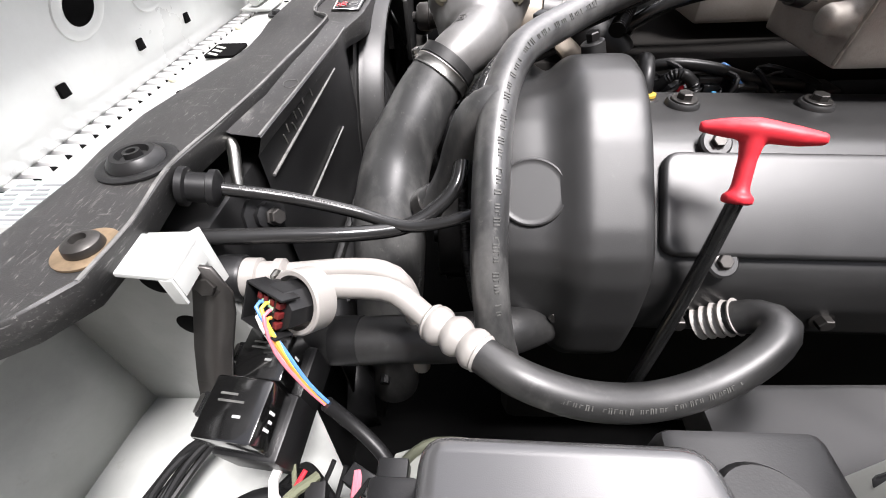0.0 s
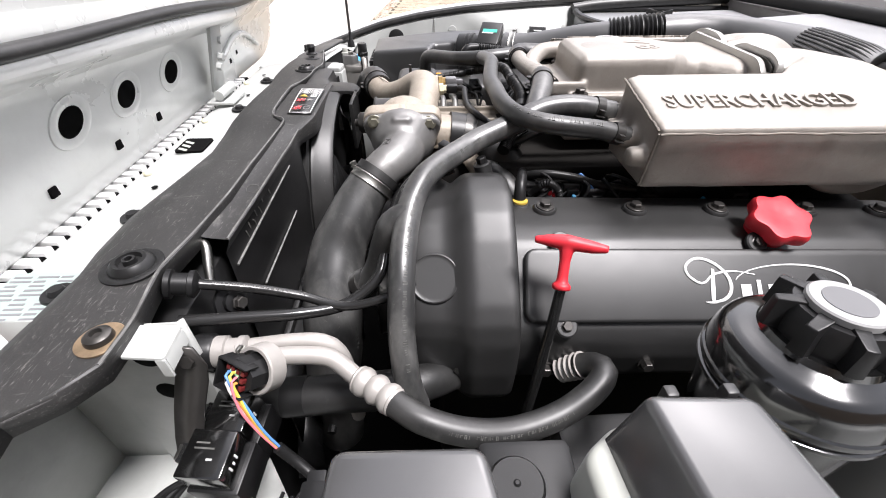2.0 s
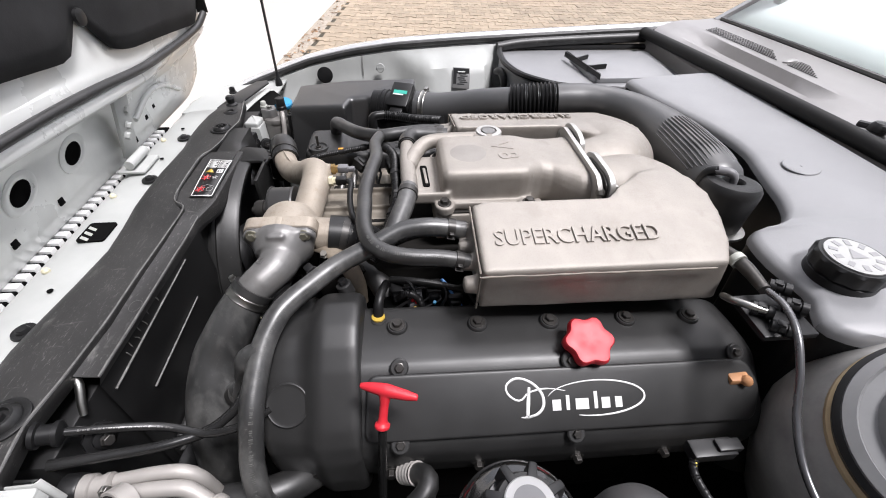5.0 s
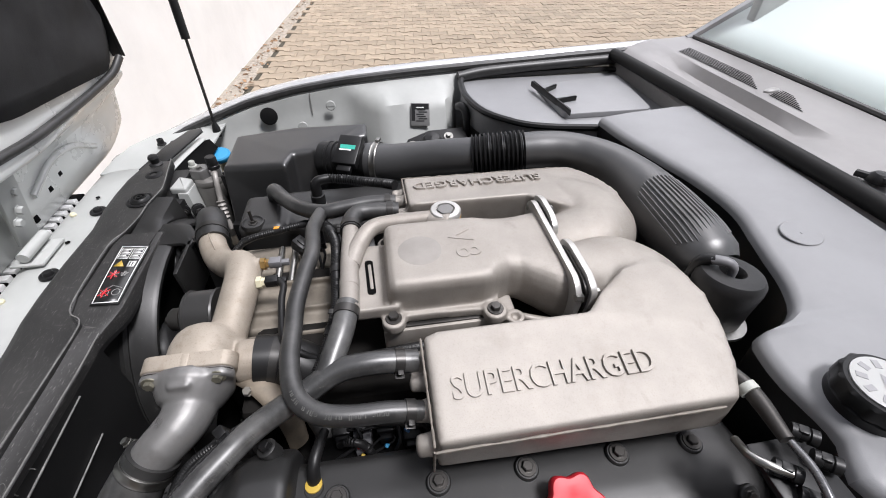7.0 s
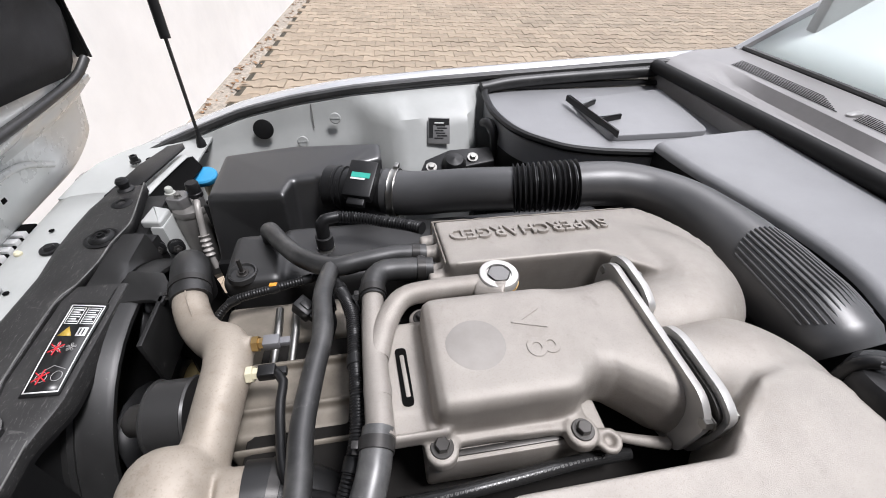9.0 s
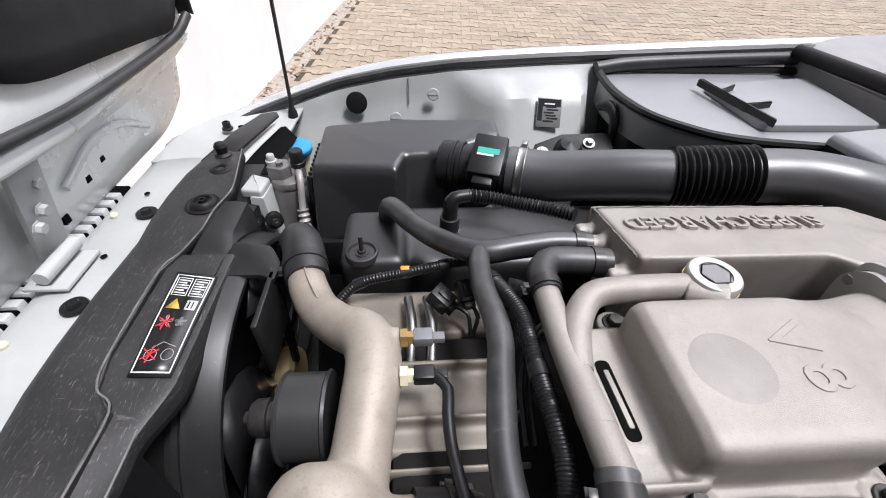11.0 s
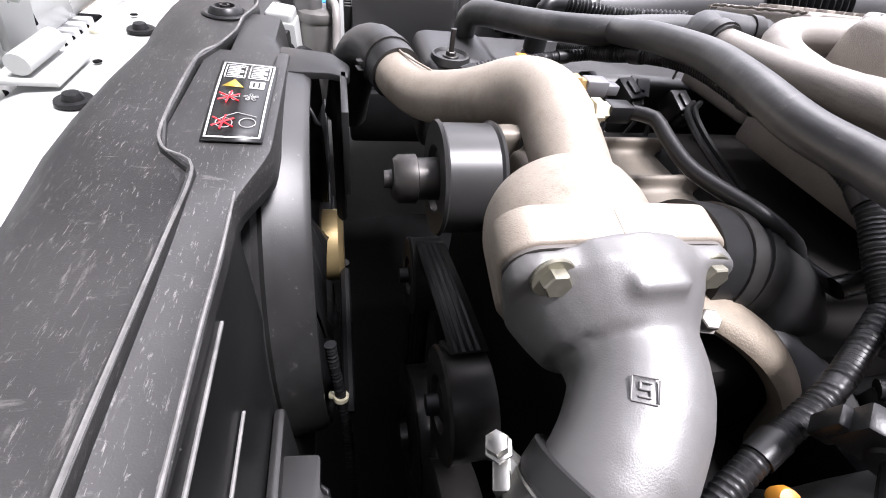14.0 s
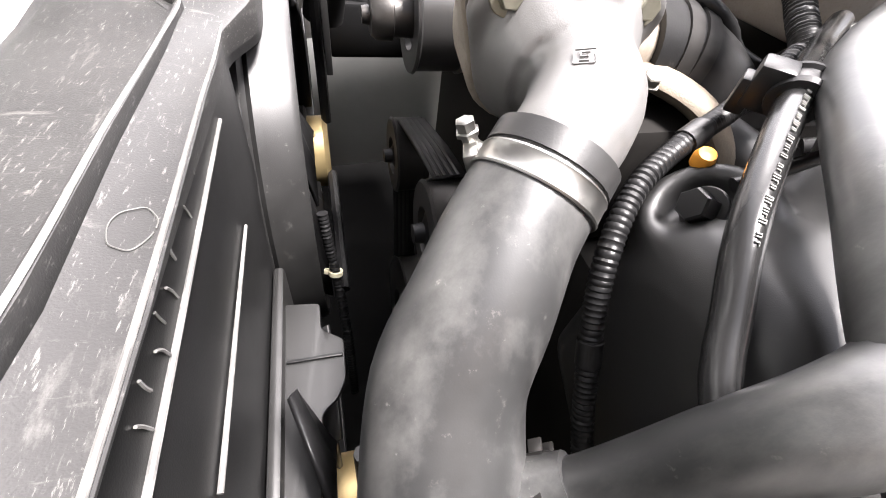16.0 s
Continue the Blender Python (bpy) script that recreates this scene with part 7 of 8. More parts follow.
for k, (x, y, z, mt) in enumerate(((0.233, 0.549, 0.876, RED), (0.238, 0.548, 0.872, RED), (0.236, 0.543, 0.866, YELLOW), (0.262, 0.548, 0.870, BLUE), (0.41, 0.534, 0.872, BLUE))):
    bm = B()
    lathe(bm, [(0.0026, 0), (0.0026, 0.004), (0.0018, 0.005), (0, 0.005)], frame_at((x, y, z), (0, -0.5, 1)), 12)
    part("terminal_seal", bm, mt, pw)
rngp = random.Random(5)
for k in range(10):
    x, q = 0.205 + 0.012 * k + rngp.uniform(-0.006, 0.006), rngp.uniform(-0.008, 0.008)
    part("wire", sweep(B(), [(x, 0.582 + q, 0.868), (x + rngp.uniform(0.0, 0.02), 0.570 + q, 0.880 + rngp.uniform(0, 0.012)), (x + rngp.uniform(0.0, 0.04), 0.556 - q, 0.876 + rngp.uniform(-0.006, 0.010)), (x + rngp.uniform(0.0, 0.03), 0.543, 0.864)], rngp.choice((0.0014, 0.0022, 0.0030)), 7), BLACK if k != 6 else WIRES[0], pw)
part("taped_loom", sweep(B(), [(0.205, 0.585, 0.880), (0.228, 0.572, 0.890), (0.262, 0.566, 0.888), (0.30, 0.562, 0.878), (0.36, 0.556, 0.872)], 0.0052, 12), BLACK_DUST, pw, "black taped wire bundle")
part("conduit", sweep(B(), [(0.212, 0.556, 0.872), (0.226, 0.549, 0.890), (0.240, 0.545, 0.884), (0.246, 0.543, 0.864)], ribbed(0.0042, 0.0008, 26), 10, 0.001), BLACK, pw)
bm = B()
sweep(bm, [(0.200, 0.560, 0.900), (0.195, 0.540, 0.905), (0.191, 0.524, 0.901), (0.190, 0.516, 0.885)], [0.005, 0.0058, 0.0062, 0.007], 14)
part("breather_elbow", bm, BLACK, pw)
bm = B()
lathe(bm, [(0.0082, 0), (0.0082, 0.002), (0.0072, 0.0022)], frame_at((0.190, 0.513, 0.888), (0, 0.1, 1)), 20)
part("yellow_ring", bm, YELLOW, pw)
bm = B()
lathe(bm, [(0.0125, -0.022), (0.0115, -0.004), (0.0085, 0.0)], frame_at((0.190, 0.510, 0.888), (0, 0.1, 1)), 20)
part("neck", bm, COVER, pw)

fuel = hose("fuel_hose", "black printed fuel hose beside the near charge cooler", [(0.20, 0.628, 0.905), (0.235, 0.624, 0.925), (0.28, 0.622, 0.935), (0.34, 0.626, 0.935), (0.40, 0.632, 0.93), (0.45, 0.636, 0.92)], 0.0062, RUBBER_SHINE)
printing(fuel, [(0.20, 0.628, 0.905), (0.235, 0.624, 0.925), (0.28, 0.622, 0.935), (0.34, 0.626, 0.935), (0.40, 0.632, 0.93), (0.45, 0.636, 0.92)], 0.0062, (0, -0.3, 1), 0.1, 0.9, 0.003, 6)
inj = thing("injector_wiring", "black injector connectors and wires between the coolers", "wiring", (0.21, 0.85, 0.88))
for x, y, z, turn_ in ((0.205, 0.855, 0.905, 0.3), (0.228, 0.872, 0.900, -0.4), (0.150, 0.862, 0.905, 0.9), (0.176, 0.872, 0.902, 0.2), (0.255, 0.845, 0.9, 0.1)):
    bm = B()
    m = Matrix.Translation((x, y, z)) @ Matrix.Rotation(turn_, 4, "Z") @ Matrix.Rotation(0.4, 4, "X")
    box(bm, (-0.009, -0.012, -0.012), (0.009, 0.012, 0.008), 0.0015, m)
    box(bm, (-0.006, -0.018, -0.008), (0.006, -0.010, 0.004), 0.001, m)
    box(bm, (-0.004, -0.008, 0.008), (0.004, 0.006, 0.0105), 0.0008, m)
    con = part("connector", bm, BLACK, inj)
    part("wire", sweep(B(), [m @ Vector((0.003, -0.016, 0)), m @ Vector((0.004, -0.03, 0.004)), m @ Vector((-0.004, -0.045, -0.006)), m @ Vector((-0.012, -0.06, -0.02))], 0.0022, 7), BLACK, inj)
for x in (0.255, 0.262):
    part("wire", sweep(B(), [(x, 0.83, 0.91), (x - 0.03, 0.80, 0.915), (x - 0.045, 0.76, 0.912), (x - 0.05, 0.71, 0.905)], 0.0025, 7), BLACK, inj)

# ---- cylinder head and front carrier behind the hoses ----
car = thing("front_carrier", "pale cast alloy front carrier ribs behind the pulley", "casting", (0.12, 0.72, 0.85))
bm = B()
for y, z in ((0.793, 0.897), (0.742, 0.896), (0.704, 0.889)):
    box(bm, (0.09, y - 0.003, z - 0.03), (0.212, y + 0.003, z), 0.002)
box(bm, (0.08, 0.715, 0.84), (0.205, 0.795, 0.886), 0.005)
box(bm, (0.045, 0.84, 0.82), (0.20, 0.905, 0.872), 0.006)
part("ribs", bm, mat("grimy_carrier_casting", (0.22, 0.195, 0.16), 0.5, metal=0.25, var=0.25, scale=14, bump=0.6, bscale=1500, layers=((12, 0.48, 0.7, 0.6, (0.09, 0.075, 0.055), (1, 1, 1)),)), car, voxel=0.003, smooth=3)
for x in (0.115, 0.135):
    part("oil_line", sweep(B(), [(x, 0.88, 0.885), (x + 0.004, 0.84, 0.892), (x + 0.002, 0.80, 0.885)], 0.005, 10), STEEL, car)

# ---- rear right of the engine ----
can = thing("vacuum_canister", "black round vacuum canister with a hose stub on top", "canister", (0.675, 0.622, 0.90))
cm = frame_at((0.672, 0.622, 0.925), (0.06, 0.10, 1))
bm = B()
lathe(bm, [(0.032, 0), (0.034, 0.004), (0.037, 0.040), (0.0385, 0.056), (0.0380, 0.064), (0.034, 0.0695), (0.026, 0.0715), (0.015, 0.0705), (0.0125, 0.066), (0.012, 0.052), (0, 0.052)], cm, 40)
part("body", bm, mat("dark_canister_plastic", (0.014, 0.014, 0.0145), 0.48, var=0.15, bump=0.3, bscale=1500, spec=0.35), can)
bm = B()
lathe(bm, [(0.036, -0.004), (0.043, -0.003), (0.043, 0.001), (0.036, 0.002)], cm, 36)
part("flange", bm, STEEL, can)
part("hose_stub", sweep(B(), [cm @ Vector((0, 0, 0.052)), cm @ Vector((0, 0, 0.068)), cm @ Vector((0.003, 0.001, 0.077)), cm @ Vector((0.011, 0.0, 0.080)), cm @ Vector((0.026, -0.002, 0.078))], [0.0050, 0.0050, 0.0056, 0.0060, 0.0060], 12), GREY_PLUG, can, "grey plastic elbow stub")
part("hose_end", sweep(B(), [cm @ Vector((0.022, -0.002, 0.079)), cm @ Vector((0.032, -0.003, 0.075)), cm @ Vector((0.037, -0.004, 0.064)), cm @ Vector((0.038, -0.005, 0.045))], 0.0064, 12), BLACK, can)
fc = thing("brake_fluid_reservoir", "round black fluid reservoir top with a pale printed disc", "reservoir", (0.722, 0.478, 0.965))
fm = frame_at((0.722, 0.477, 0.966), (0, 0, 1))
bm = B()
lathe(bm, [(0.036, -0.01), (0.036, 0.004), (0.033, 0.006), (0.0365, 0.007), (0.0365, 0.021), (0.034, 0.024), (0.0, 0.024)], fm, 48, (12, 0.03, 3, 4))
part("cap_body", bm, BLACK, fc)
bm = B()
lathe(bm, [(0.030, 0.0235), (0.030, 0.0255), (0.028, 0.0262), (0.0, 0.0262)], fm, 40)
disc = part("disc", bm, CAP_WHITE, fc)
CAP_PRINT = mat("faded_cap_print", (0.27, 0.27, 0.275), 0.5, var=0.2)
for k in range(10):
    bm = B()
    a = 2 * math.pi * k / 10
    box(bm, (0.017, -0.003, 0.0262), (0.026, 0.003, 0.0266), 0, fm @ Matrix.Rotation(a, 4, "Z"))
    part("print_bar", bm, CAP_PRINT, disc)
bm = B()
vs = [bm.verts.new(fm @ Vector((0.011 * math.cos(a), 0.011 * math.sin(a), 0.0267))) for a in (0.5, 0.5 + 2.09, 0.5 + 4.19)]
bm.faces.new(vs)
part("triangle_mark", bm, CAP_PRINT, disc)

fl = thing("fuel_rail_pipe", "dark fuel pipe with a white band behind the cooler", "pipe", (0.6, 0.5, 0.94))
part("pipe", sweep(B(), [(0.610, 0.56, 0.945), (0.608, 0.545, 0.958), (0.615, 0.515, 0.964), (0.616, 0.49, 0.966), (0.612, 0.455, 0.968)], [0.0065, 0.0068, 0.0078, 0.0080, 0.006], 14), DARK_STEEL, fl)
bm = B()
lathe(bm, [(0.009, -0.004), (0.0095, -0.004), (0.0095, 0.004), (0.009, 0.004)], frame_at((0.614, 0.505, 0.966), (0.1, -0.9, 0)), 18)
part("white_band", bm, WHITE, fl)
clipb = thing("pipe_clip_bracket", "black plastic bracket holding brake pipes", "bracket", (0.61, 0.44, 0.95))
for x, y, z in ((0.630, 0.457, 0.968), (0.636, 0.435, 0.962), (0.598, 0.434, 0.961), (0.606, 0.412, 0.957)):
    bm = B()
    cmx = frame_at((x, y, z), (0.75, -0.6, 0.1))
    lathe(bm, [(0.005, -0.010), (0.0075, -0.010), (0.0075, -0.004), (0.006, -0.003), (0.006, 0.003), (0.0075, 0.004), (0.0075, 0.010), (0.005, 0.010)], cmx, 16)
    box(bm, (-0.004, -0.008, -0.006), (0.004, 0.008, 0.002), 0.001, cmx)
    part("clip", bm, BLACK, clipb)
bm = B()
box(bm, (0.585, 0.405, 0.946), (0.645, 0.462, 0.954), 0.002)
part("base", bm, BLACK, clipb)
bp = thing("brake_pipe", "dark glossy curved brake pipe beside the suspension turret", "pipe", (0.6, 0.4, 0.9))
part("tube", sweep(B(), [(0.612, 0.452, 0.970), (0.607, 0.425, 0.977), (0.600, 0.395, 0.972), (0.592, 0.365, 0.952), (0.584, 0.335, 0.922), (0.578, 0.300, 0.900), (0.575, 0.26, 0.890), (0.575, 0.20, 0.88), (0.58, 0.12, 0.87)], 0.0036, 14), mat("coated_brake_tube", (0.16, 0.16, 0.165), 0.28, metal=0.7), bp)
part("short_pipe", sweep(B(), [(0.585, 0.47, 0.945), (0.578, 0.452, 0.958), (0.585, 0.440, 0.963), (0.60, 0.43, 0.963)], 0.004, 10), STEEL, bp)

tur = thing("suspension_turret", "large black domed turret with a foam ring and pale top", "turret", (0.64, 0.24, 0.6))
tm = frame_at((0.687, 0.284, 0.952), (-0.584, -0.14, 1.0))
bm = B()
lathe(bm, [(0.147, -0.35), (0.146, -0.18), (0.141, -0.11), (0.129, -0.06), (0.112, -0.028), (0.100, -0.012), (0.09, -0.008)], tm, 56)
part("dome", bm, mat("dull_black_turret", (0.27, 0.265, 0.257), 0.45, var=0.4, scale=14, bump=0.5, bscale=200), tur)
bm = B()
lathe(bm, [(0.0925, -0.010), (0.0955, -0.005), (0.0945, 0.002), (0.090, 0.004)], tm, 56)
part("foam_ring", bm, FOAM, tur, "tan foam sealing ring")
bm = B()
lathe(bm, [(0.091, 0.0), (0.092, 0.014), (0.086, 0.018)], tm, 56)
part("rubber_collar", bm, BLACK, tur)
bm = B()
lathe(bm, [(0.087, 0.012), (0.086, 0.022), (0.077, 0.025), (0.075, 0.020), (0.063, 0.020), (0.059, 0.027), (0.0, 0.028)], tm, 56)
part("top_plate", bm, mat("grey_turret_plate", (0.16, 0.162, 0.165), 0.45, var=0.15), tur, "pale painted top plate")

sc_ = thing("sensor_connector", "black sensor connector with a thin corrugated lead", "connector", (0.50, 0.33, 0.86))
bm = B()
box(bm, (0.480, 0.322, 0.862), (0.525, 0.340, 0.876), 0.002)
box(bm, (0.505, 0.325, 0.872), (0.530, 0.337, 0.880), 0.0015)
part("housing", bm, BLACK, sc_)
part("lead", sweep(B(), [(0.484, 0.326, 0.868), (0.480, 0.315, 0.862), (0.485, 0.295, 0.855), (0.50, 0.26, 0.845), (0.52, 0.21, 0.835), (0.54, 0.16, 0.82)], ribbed(0.0036, 0.0008, 60), 10, 0.0015), BLACK, sc_)
part("yellow_wire", sweep(B(), [(0.486, 0.328, 0.870), (0.482, 0.320, 0.868), (0.481, 0.314, 0.861)], 0.0012, 6), WIRES[1], sc_)
settle(sc_, 0.017, 0.002, 0.006)
bm = B()
lathe(bm, [(0.006, 0), (0.006, 0.006), (0.003, 0.008), (0, 0.008)], frame_at((0.62, 0.412, 0.86), (-0.5, -0.6, 0.3)), 12)
box(bm, (0.60, 0.41, 0.852), (0.625, 0.425, 0.862), 0.002)
tagged(part("orange_plug", bm, mat("aged_orange_plug", (0.45, 0.22, 0.10), 0.6)), "aged orange plug in the dark gap behind the engine", "plug")

# ---- near side, along the bottom ----
res = thing("fluid_reservoir", "glossy black fluid reservoir with an eight-finned cap", "reservoir", (0.308, 0.27, 0.76))
rm = frame_at((0.306, 0.268, 0.0), (0.03, 0.05, 1))
rm.translation = Vector((0.299, 0.256, 0.77))
bm = B()
lathe(bm, [(0.036, 0.0), (0.040, 0.010), (0.045, 0.060), (0.048, 0.100), (0.049, 0.112)], rm, 48)
part("lower_body", bm, GLOSS, res)
bm = B()
lathe(bm, [(0.049, 0.107), (0.0535, 0.108), (0.0540, 0.1095), (0.0535, 0.111), (0.0515, 0.112), (0.0515, 0.114), (0.0535, 0.115), (0.0540, 0.117), (0.0535, 0.119), (0.0522, 0.120), (0.0520, 0.125), (0.0512, 0.131), (0.0490, 0.1365), (0.0455, 0.1405), (0.0410, 0.1430), (0.0365, 0.1445), (0.0330, 0.1465), (0.0315, 0.151)], rm, 64)
part("upper_body", bm, GLOSS, res)
bm = B()
lathe(bm, [(0.027, 0.148), (0.027, 0.164), (0.024, 0.170), (0.0, 0.170)], rm, 40)
cap_ = part("cap", bm, BLACK, res)
for k in range(8):
    bm = B()
    q = rm @ Matrix.Rotation(2 * math.pi * k / 8 + 0.2, 4, "Z")
    prism(bm, [(0.012, -0.0045, 0.002), (0.033, -0.0032, -0.001), (0.0338, 0.0, -0.0012), (0.033, 0.0032, -0.001), (0.012, 0.0045, 0.002)], 0.020, q @ Matrix.Translation((0, 0, 0.171)), bevel=0.001, low=[(0.012, -0.0065, 0), (0.034, -0.0045, 0), (0.0352, 0.0, 0), (0.034, 0.0045, 0), (0.012, 0.0065, 0)])
    part("cap_fin", bm, BLACK, cap_)
bm = B()
lathe(bm, [(0.0195, 0.1705), (0.0195, 0.1742), (0.0185, 0.1752), (0.0125, 0.1752)], rm, 36)
part("cap_ring", bm, mat("silver_cap_ring", (0.30, 0.30, 0.30), 0.4, var=0.1), cap_, "silver printed cap ring")
bm = B()
lathe(bm, [(0.0127, 0.1740), (0.0127, 0.1756), (0.0, 0.1756)], rm, 36)
part("cap_disc", bm, mat("grey_cap_disc", (0.12, 0.12, 0.125), 0.5), cap_, "grey cap disc")
res.scale = (0.94, 0.94, 0.94)
settle(res, 0.003, 0.008, 0.039)
dome = thing("horn_cover", "satin black dome-shaped cover", "cover", (0.405, 0.262, 0.76))
bm = B()
dm = frame_at((0.402, 0.258, 0.77), (0.02, 0.02, 1))
lathe(bm, [(0.0460, 0.0), (0.0460, 0.01), (0.0450, 0.06), (0.0425, 0.085), (0.0375, 0.103), (0.0290, 0.115), (0.0180, 0.1225), (0.008, 0.125), (0, 0.1255)], dm, 48)
part("dome", bm, DOME, dome)
bm = B()
lathe(bm, [(0.0460, -0.002), (0.0480, -0.001), (0.0482, 0.002), (0.0470, 0.004), (0.0455, 0.005)], dm, 48)
part("rim", bm, DOME, dome)
settle(dome, 0.014, 0.008, 0.019)
ped = thing("ancillary_tray", "black moulded tray under the reservoir", "tray", (0.36, 0.25, 0.72))
bm = B()
prism(bm, [(0.20, 0.33), (0.40, 0.335), (0.54, 0.30), (0.56, 0.12), (0.20, 0.12)], 0.03, Matrix.Translation((0, 0, 0.772)), bevel=0.006)
part("tray", bm, COVER, ped)
bolt(ped, (0.262, 0.215, 0.774), (0, 0, 1), 0.007, 0.012, STEEL, 0.010)
bolt(ped, (0.36, 0.185, 0.774), (0, 0, 1), 0.007, 0.012, CREAM, 0.010)
part("conduit", sweep(B(), [(0.44, 0.24, 0.80), (0.47, 0.235, 0.815), (0.50, 0.22, 0.815), (0.53, 0.19, 0.80), (0.55, 0.14, 0.79)], ribbed(0.006, 0.0014, 26), 12, 0.0015), BLACK, ped)

fz = thing("fuse_box", "satin black fuse box with a stepped lid", "fuse box", (0.08, 0.18, 0.80))
bm = B()
outl = rounded([(0.028, 0.237), (0.106, 0.236), (0.113, 0.196), (0.122, 0.180), (0.152, 0.178), (0.158, 0.10), (0.020, 0.10)], 0.008)
prism(bm, outl, 0.055, Matrix.Translation((0, 0, 0.900)), bevel=0.005, segs=3, low=[((x - 0.09) * 1.04 + 0.09, (y - 0.17) * 1.04 + 0.17) for x, y in outl])
part("lid", bm, LID, fz)
bm = B()
box(bm, (0.024, 0.10, 0.79), (0.156, 0.232, 0.85), 0.004)
part("base", bm, BLACK, fz)
bm = B()
box(bm, (0.010, 0.215, 0.845), (0.026, 0.232, 0.878), 0.002)
box(bm, (0.012, 0.222, 0.868), (0.022, 0.238, 0.876), 0.001)
part("latch", bm, BLACK, fz)
settle(fz, 0.010, -0.004, 0.020)
kn = thing("relay_module", "dark grey module with a round plug and strap", "module", (0.14, 0.22, 0.82))
bm = B()
box(bm, (0.118, 0.195, 0.82), (0.172, 0.248, 0.862), 0.005)
part("case", bm, BLACK_DUST, kn)
bm = B()
lathe(bm, [(0.0145, 0), (0.0145, 0.012), (0.013, 0.014), (0.002, 0.014), (0.001, 0.015), (0, 0.015)], frame_at((0.135, 0.218, 0.862), (0, 0, 1)), 32)
part("round_plug", bm, BLACK_DUST, kn)
part("lead", sweep(B(), [(0.162, 0.20, 0.858), (0.168, 0.185, 0.855), (0.175, 0.165, 0.845), (0.185, 0.14, 0.84)], 0.007, 12), BLACK, kn)
part("foil_sleeve", sweep(B(), [(0.174, 0.166, 0.846), (0.186, 0.14, 0.84), (0.195, 0.12, 0.835)], ribbed(0.008, 0.001, 10), 12, 0.001), SILVER, kn)
settle(kn, -0.004, 0, 0.032)
ab2 = thing("control_module_cover", "black module cover on a white plastic carrier", "cover", (0.2, 0.19, 0.82))
bm = B()
top_o = rounded([(0.186, 0.236), (0.236, 0.233), (0.252, 0.12), (0.196, 0.12)], 0.006)
low_o = rounded([(0.168, 0.236), (0.250, 0.236), (0.268, 0.12), (0.176, 0.12)], 0.006)
prism(bm, top_o, 0.062, Matrix.Translation((0, 0, 0.944)), bevel=0.004, segs=3, low=low_o)
part("lid", bm, LID, ab2)
for x in (0.196, 0.224):
    bm = B()
    box(bm, (x, 0.234, 0.934), (x + 0.006, 0.240, 0.944), 0.0012)
    part("tab", bm, COVER, ab2)
bm = B()
prism(bm, rounded([(0.164, 0.228), (0.186, 0.243), (0.25, 0.240), (0.262, 0.12), (0.168, 0.12)], 0.008), 0.10, Matrix.Translation((0, 0, 0.908)), bevel=0.006, segs=3, low=rounded([(0.150, 0.220), (0.184, 0.248), (0.25, 0.245), (0.262, 0.12), (0.156, 0.12)], 0.008))
part("carrier", bm, WHITE, ab2, "white plastic carrier")
bolt(ab2, (0.256, 0.200, 0.85), (1, 0.2, 0.2), 0.006, 0.007, BRASS, 0.009)

settle(ab2, 0, -0.003, 0.016)

# air conditioning pipes
ac = thing("air_conditioning_pipe", "pale alloy pipe with a crimped ferrule and black hose", "pipe", (0.0, 0.35, 0.80))
part("alloy_tube", sweep(B(), [(-0.052, 0.350, 0.842), (-0.032, 0.352, 0.842), (-0.010, 0.353, 0.840), (0.004, 0.352, 0.837), (0.016, 0.347, 0.829), (0.030, 0.339, 0.820)], 0.0078, 16), PALE_PIPE, ac)
bm = B()
sweep(bm, [(0.026, 0.342, 0.821), (0.043, 0.330, 0.822), (0.060, 0.316, 0.823)], lambda s: 0.0098 + 0.0032 * abs(math.sin(s * math.pi * 3)) + 0.0012 * (s < 0.06 or s > 0.94), 20, 0.001)
part("ferrule", bm, PALE_PIPE, ac, "crimped alloy ferrule")
part("rubber_hose", sweep(B(), [(0.057, 0.318, 0.823), (0.080, 0.303, 0.821), (0.115, 0.296, 0.812), (0.155, 0.300, 0.803), (0.195, 0.312, 0.803), (0.226, 0.327, 0.812), (0.241, 0.342, 0.817), (0.238, 0.356, 0.810), (0.224, 0.364, 0.797)], 0.0112, 20), RUBBER, ac)
bm = B()
sweep(bm, [(0.230, 0.361, 0.803), (0.216, 0.370, 0.785)], ribbed(0.0105, 0.0025, 4), 18, 0.001)
part("end_ferrule", bm, PALE_PIPE, ac)
printing(ac, [(0.080, 0.303, 0.821), (0.115, 0.296, 0.812), (0.155, 0.300, 0.803), (0.195, 0.312, 0.803), (0.226, 0.327, 0.812)], 0.0112, (0.0, -0.75, 0.66), 0.15, 0.85, 0.0036, 7, PRINT)
part("return_tube", sweep(B(), [(-0.066, 0.364, 0.841), (-0.03, 0.368, 0.841), (-0.006, 0.369, 0.838), (0.007, 0.367, 0.826), (0.012, 0.366, 0.79), (0.011, 0.368, 0.72)], 0.0072, 16), PALE_PIPE, ac)
bm = B()
lathe(bm, [(0.010, 0.0), (0.0132, 0.001), (0.0132, 0.011), (0.011, 0.012), (0.011, 0.020), (0.0128, 0.021), (0.0128, 0.026), (0.009, 0.028)], frame_at((-0.094, 0.358, 0.843), (1, 0.05, -0.05)), 28)
part("valve_block", bm, PALE_PIPE, ac, "pale alloy valve block")
bolt(ac, (-0.068, 0.352, 0.850), (0.9, -0.2, 0.3), 0.0045, 0.006, STEEL)
bm = B()
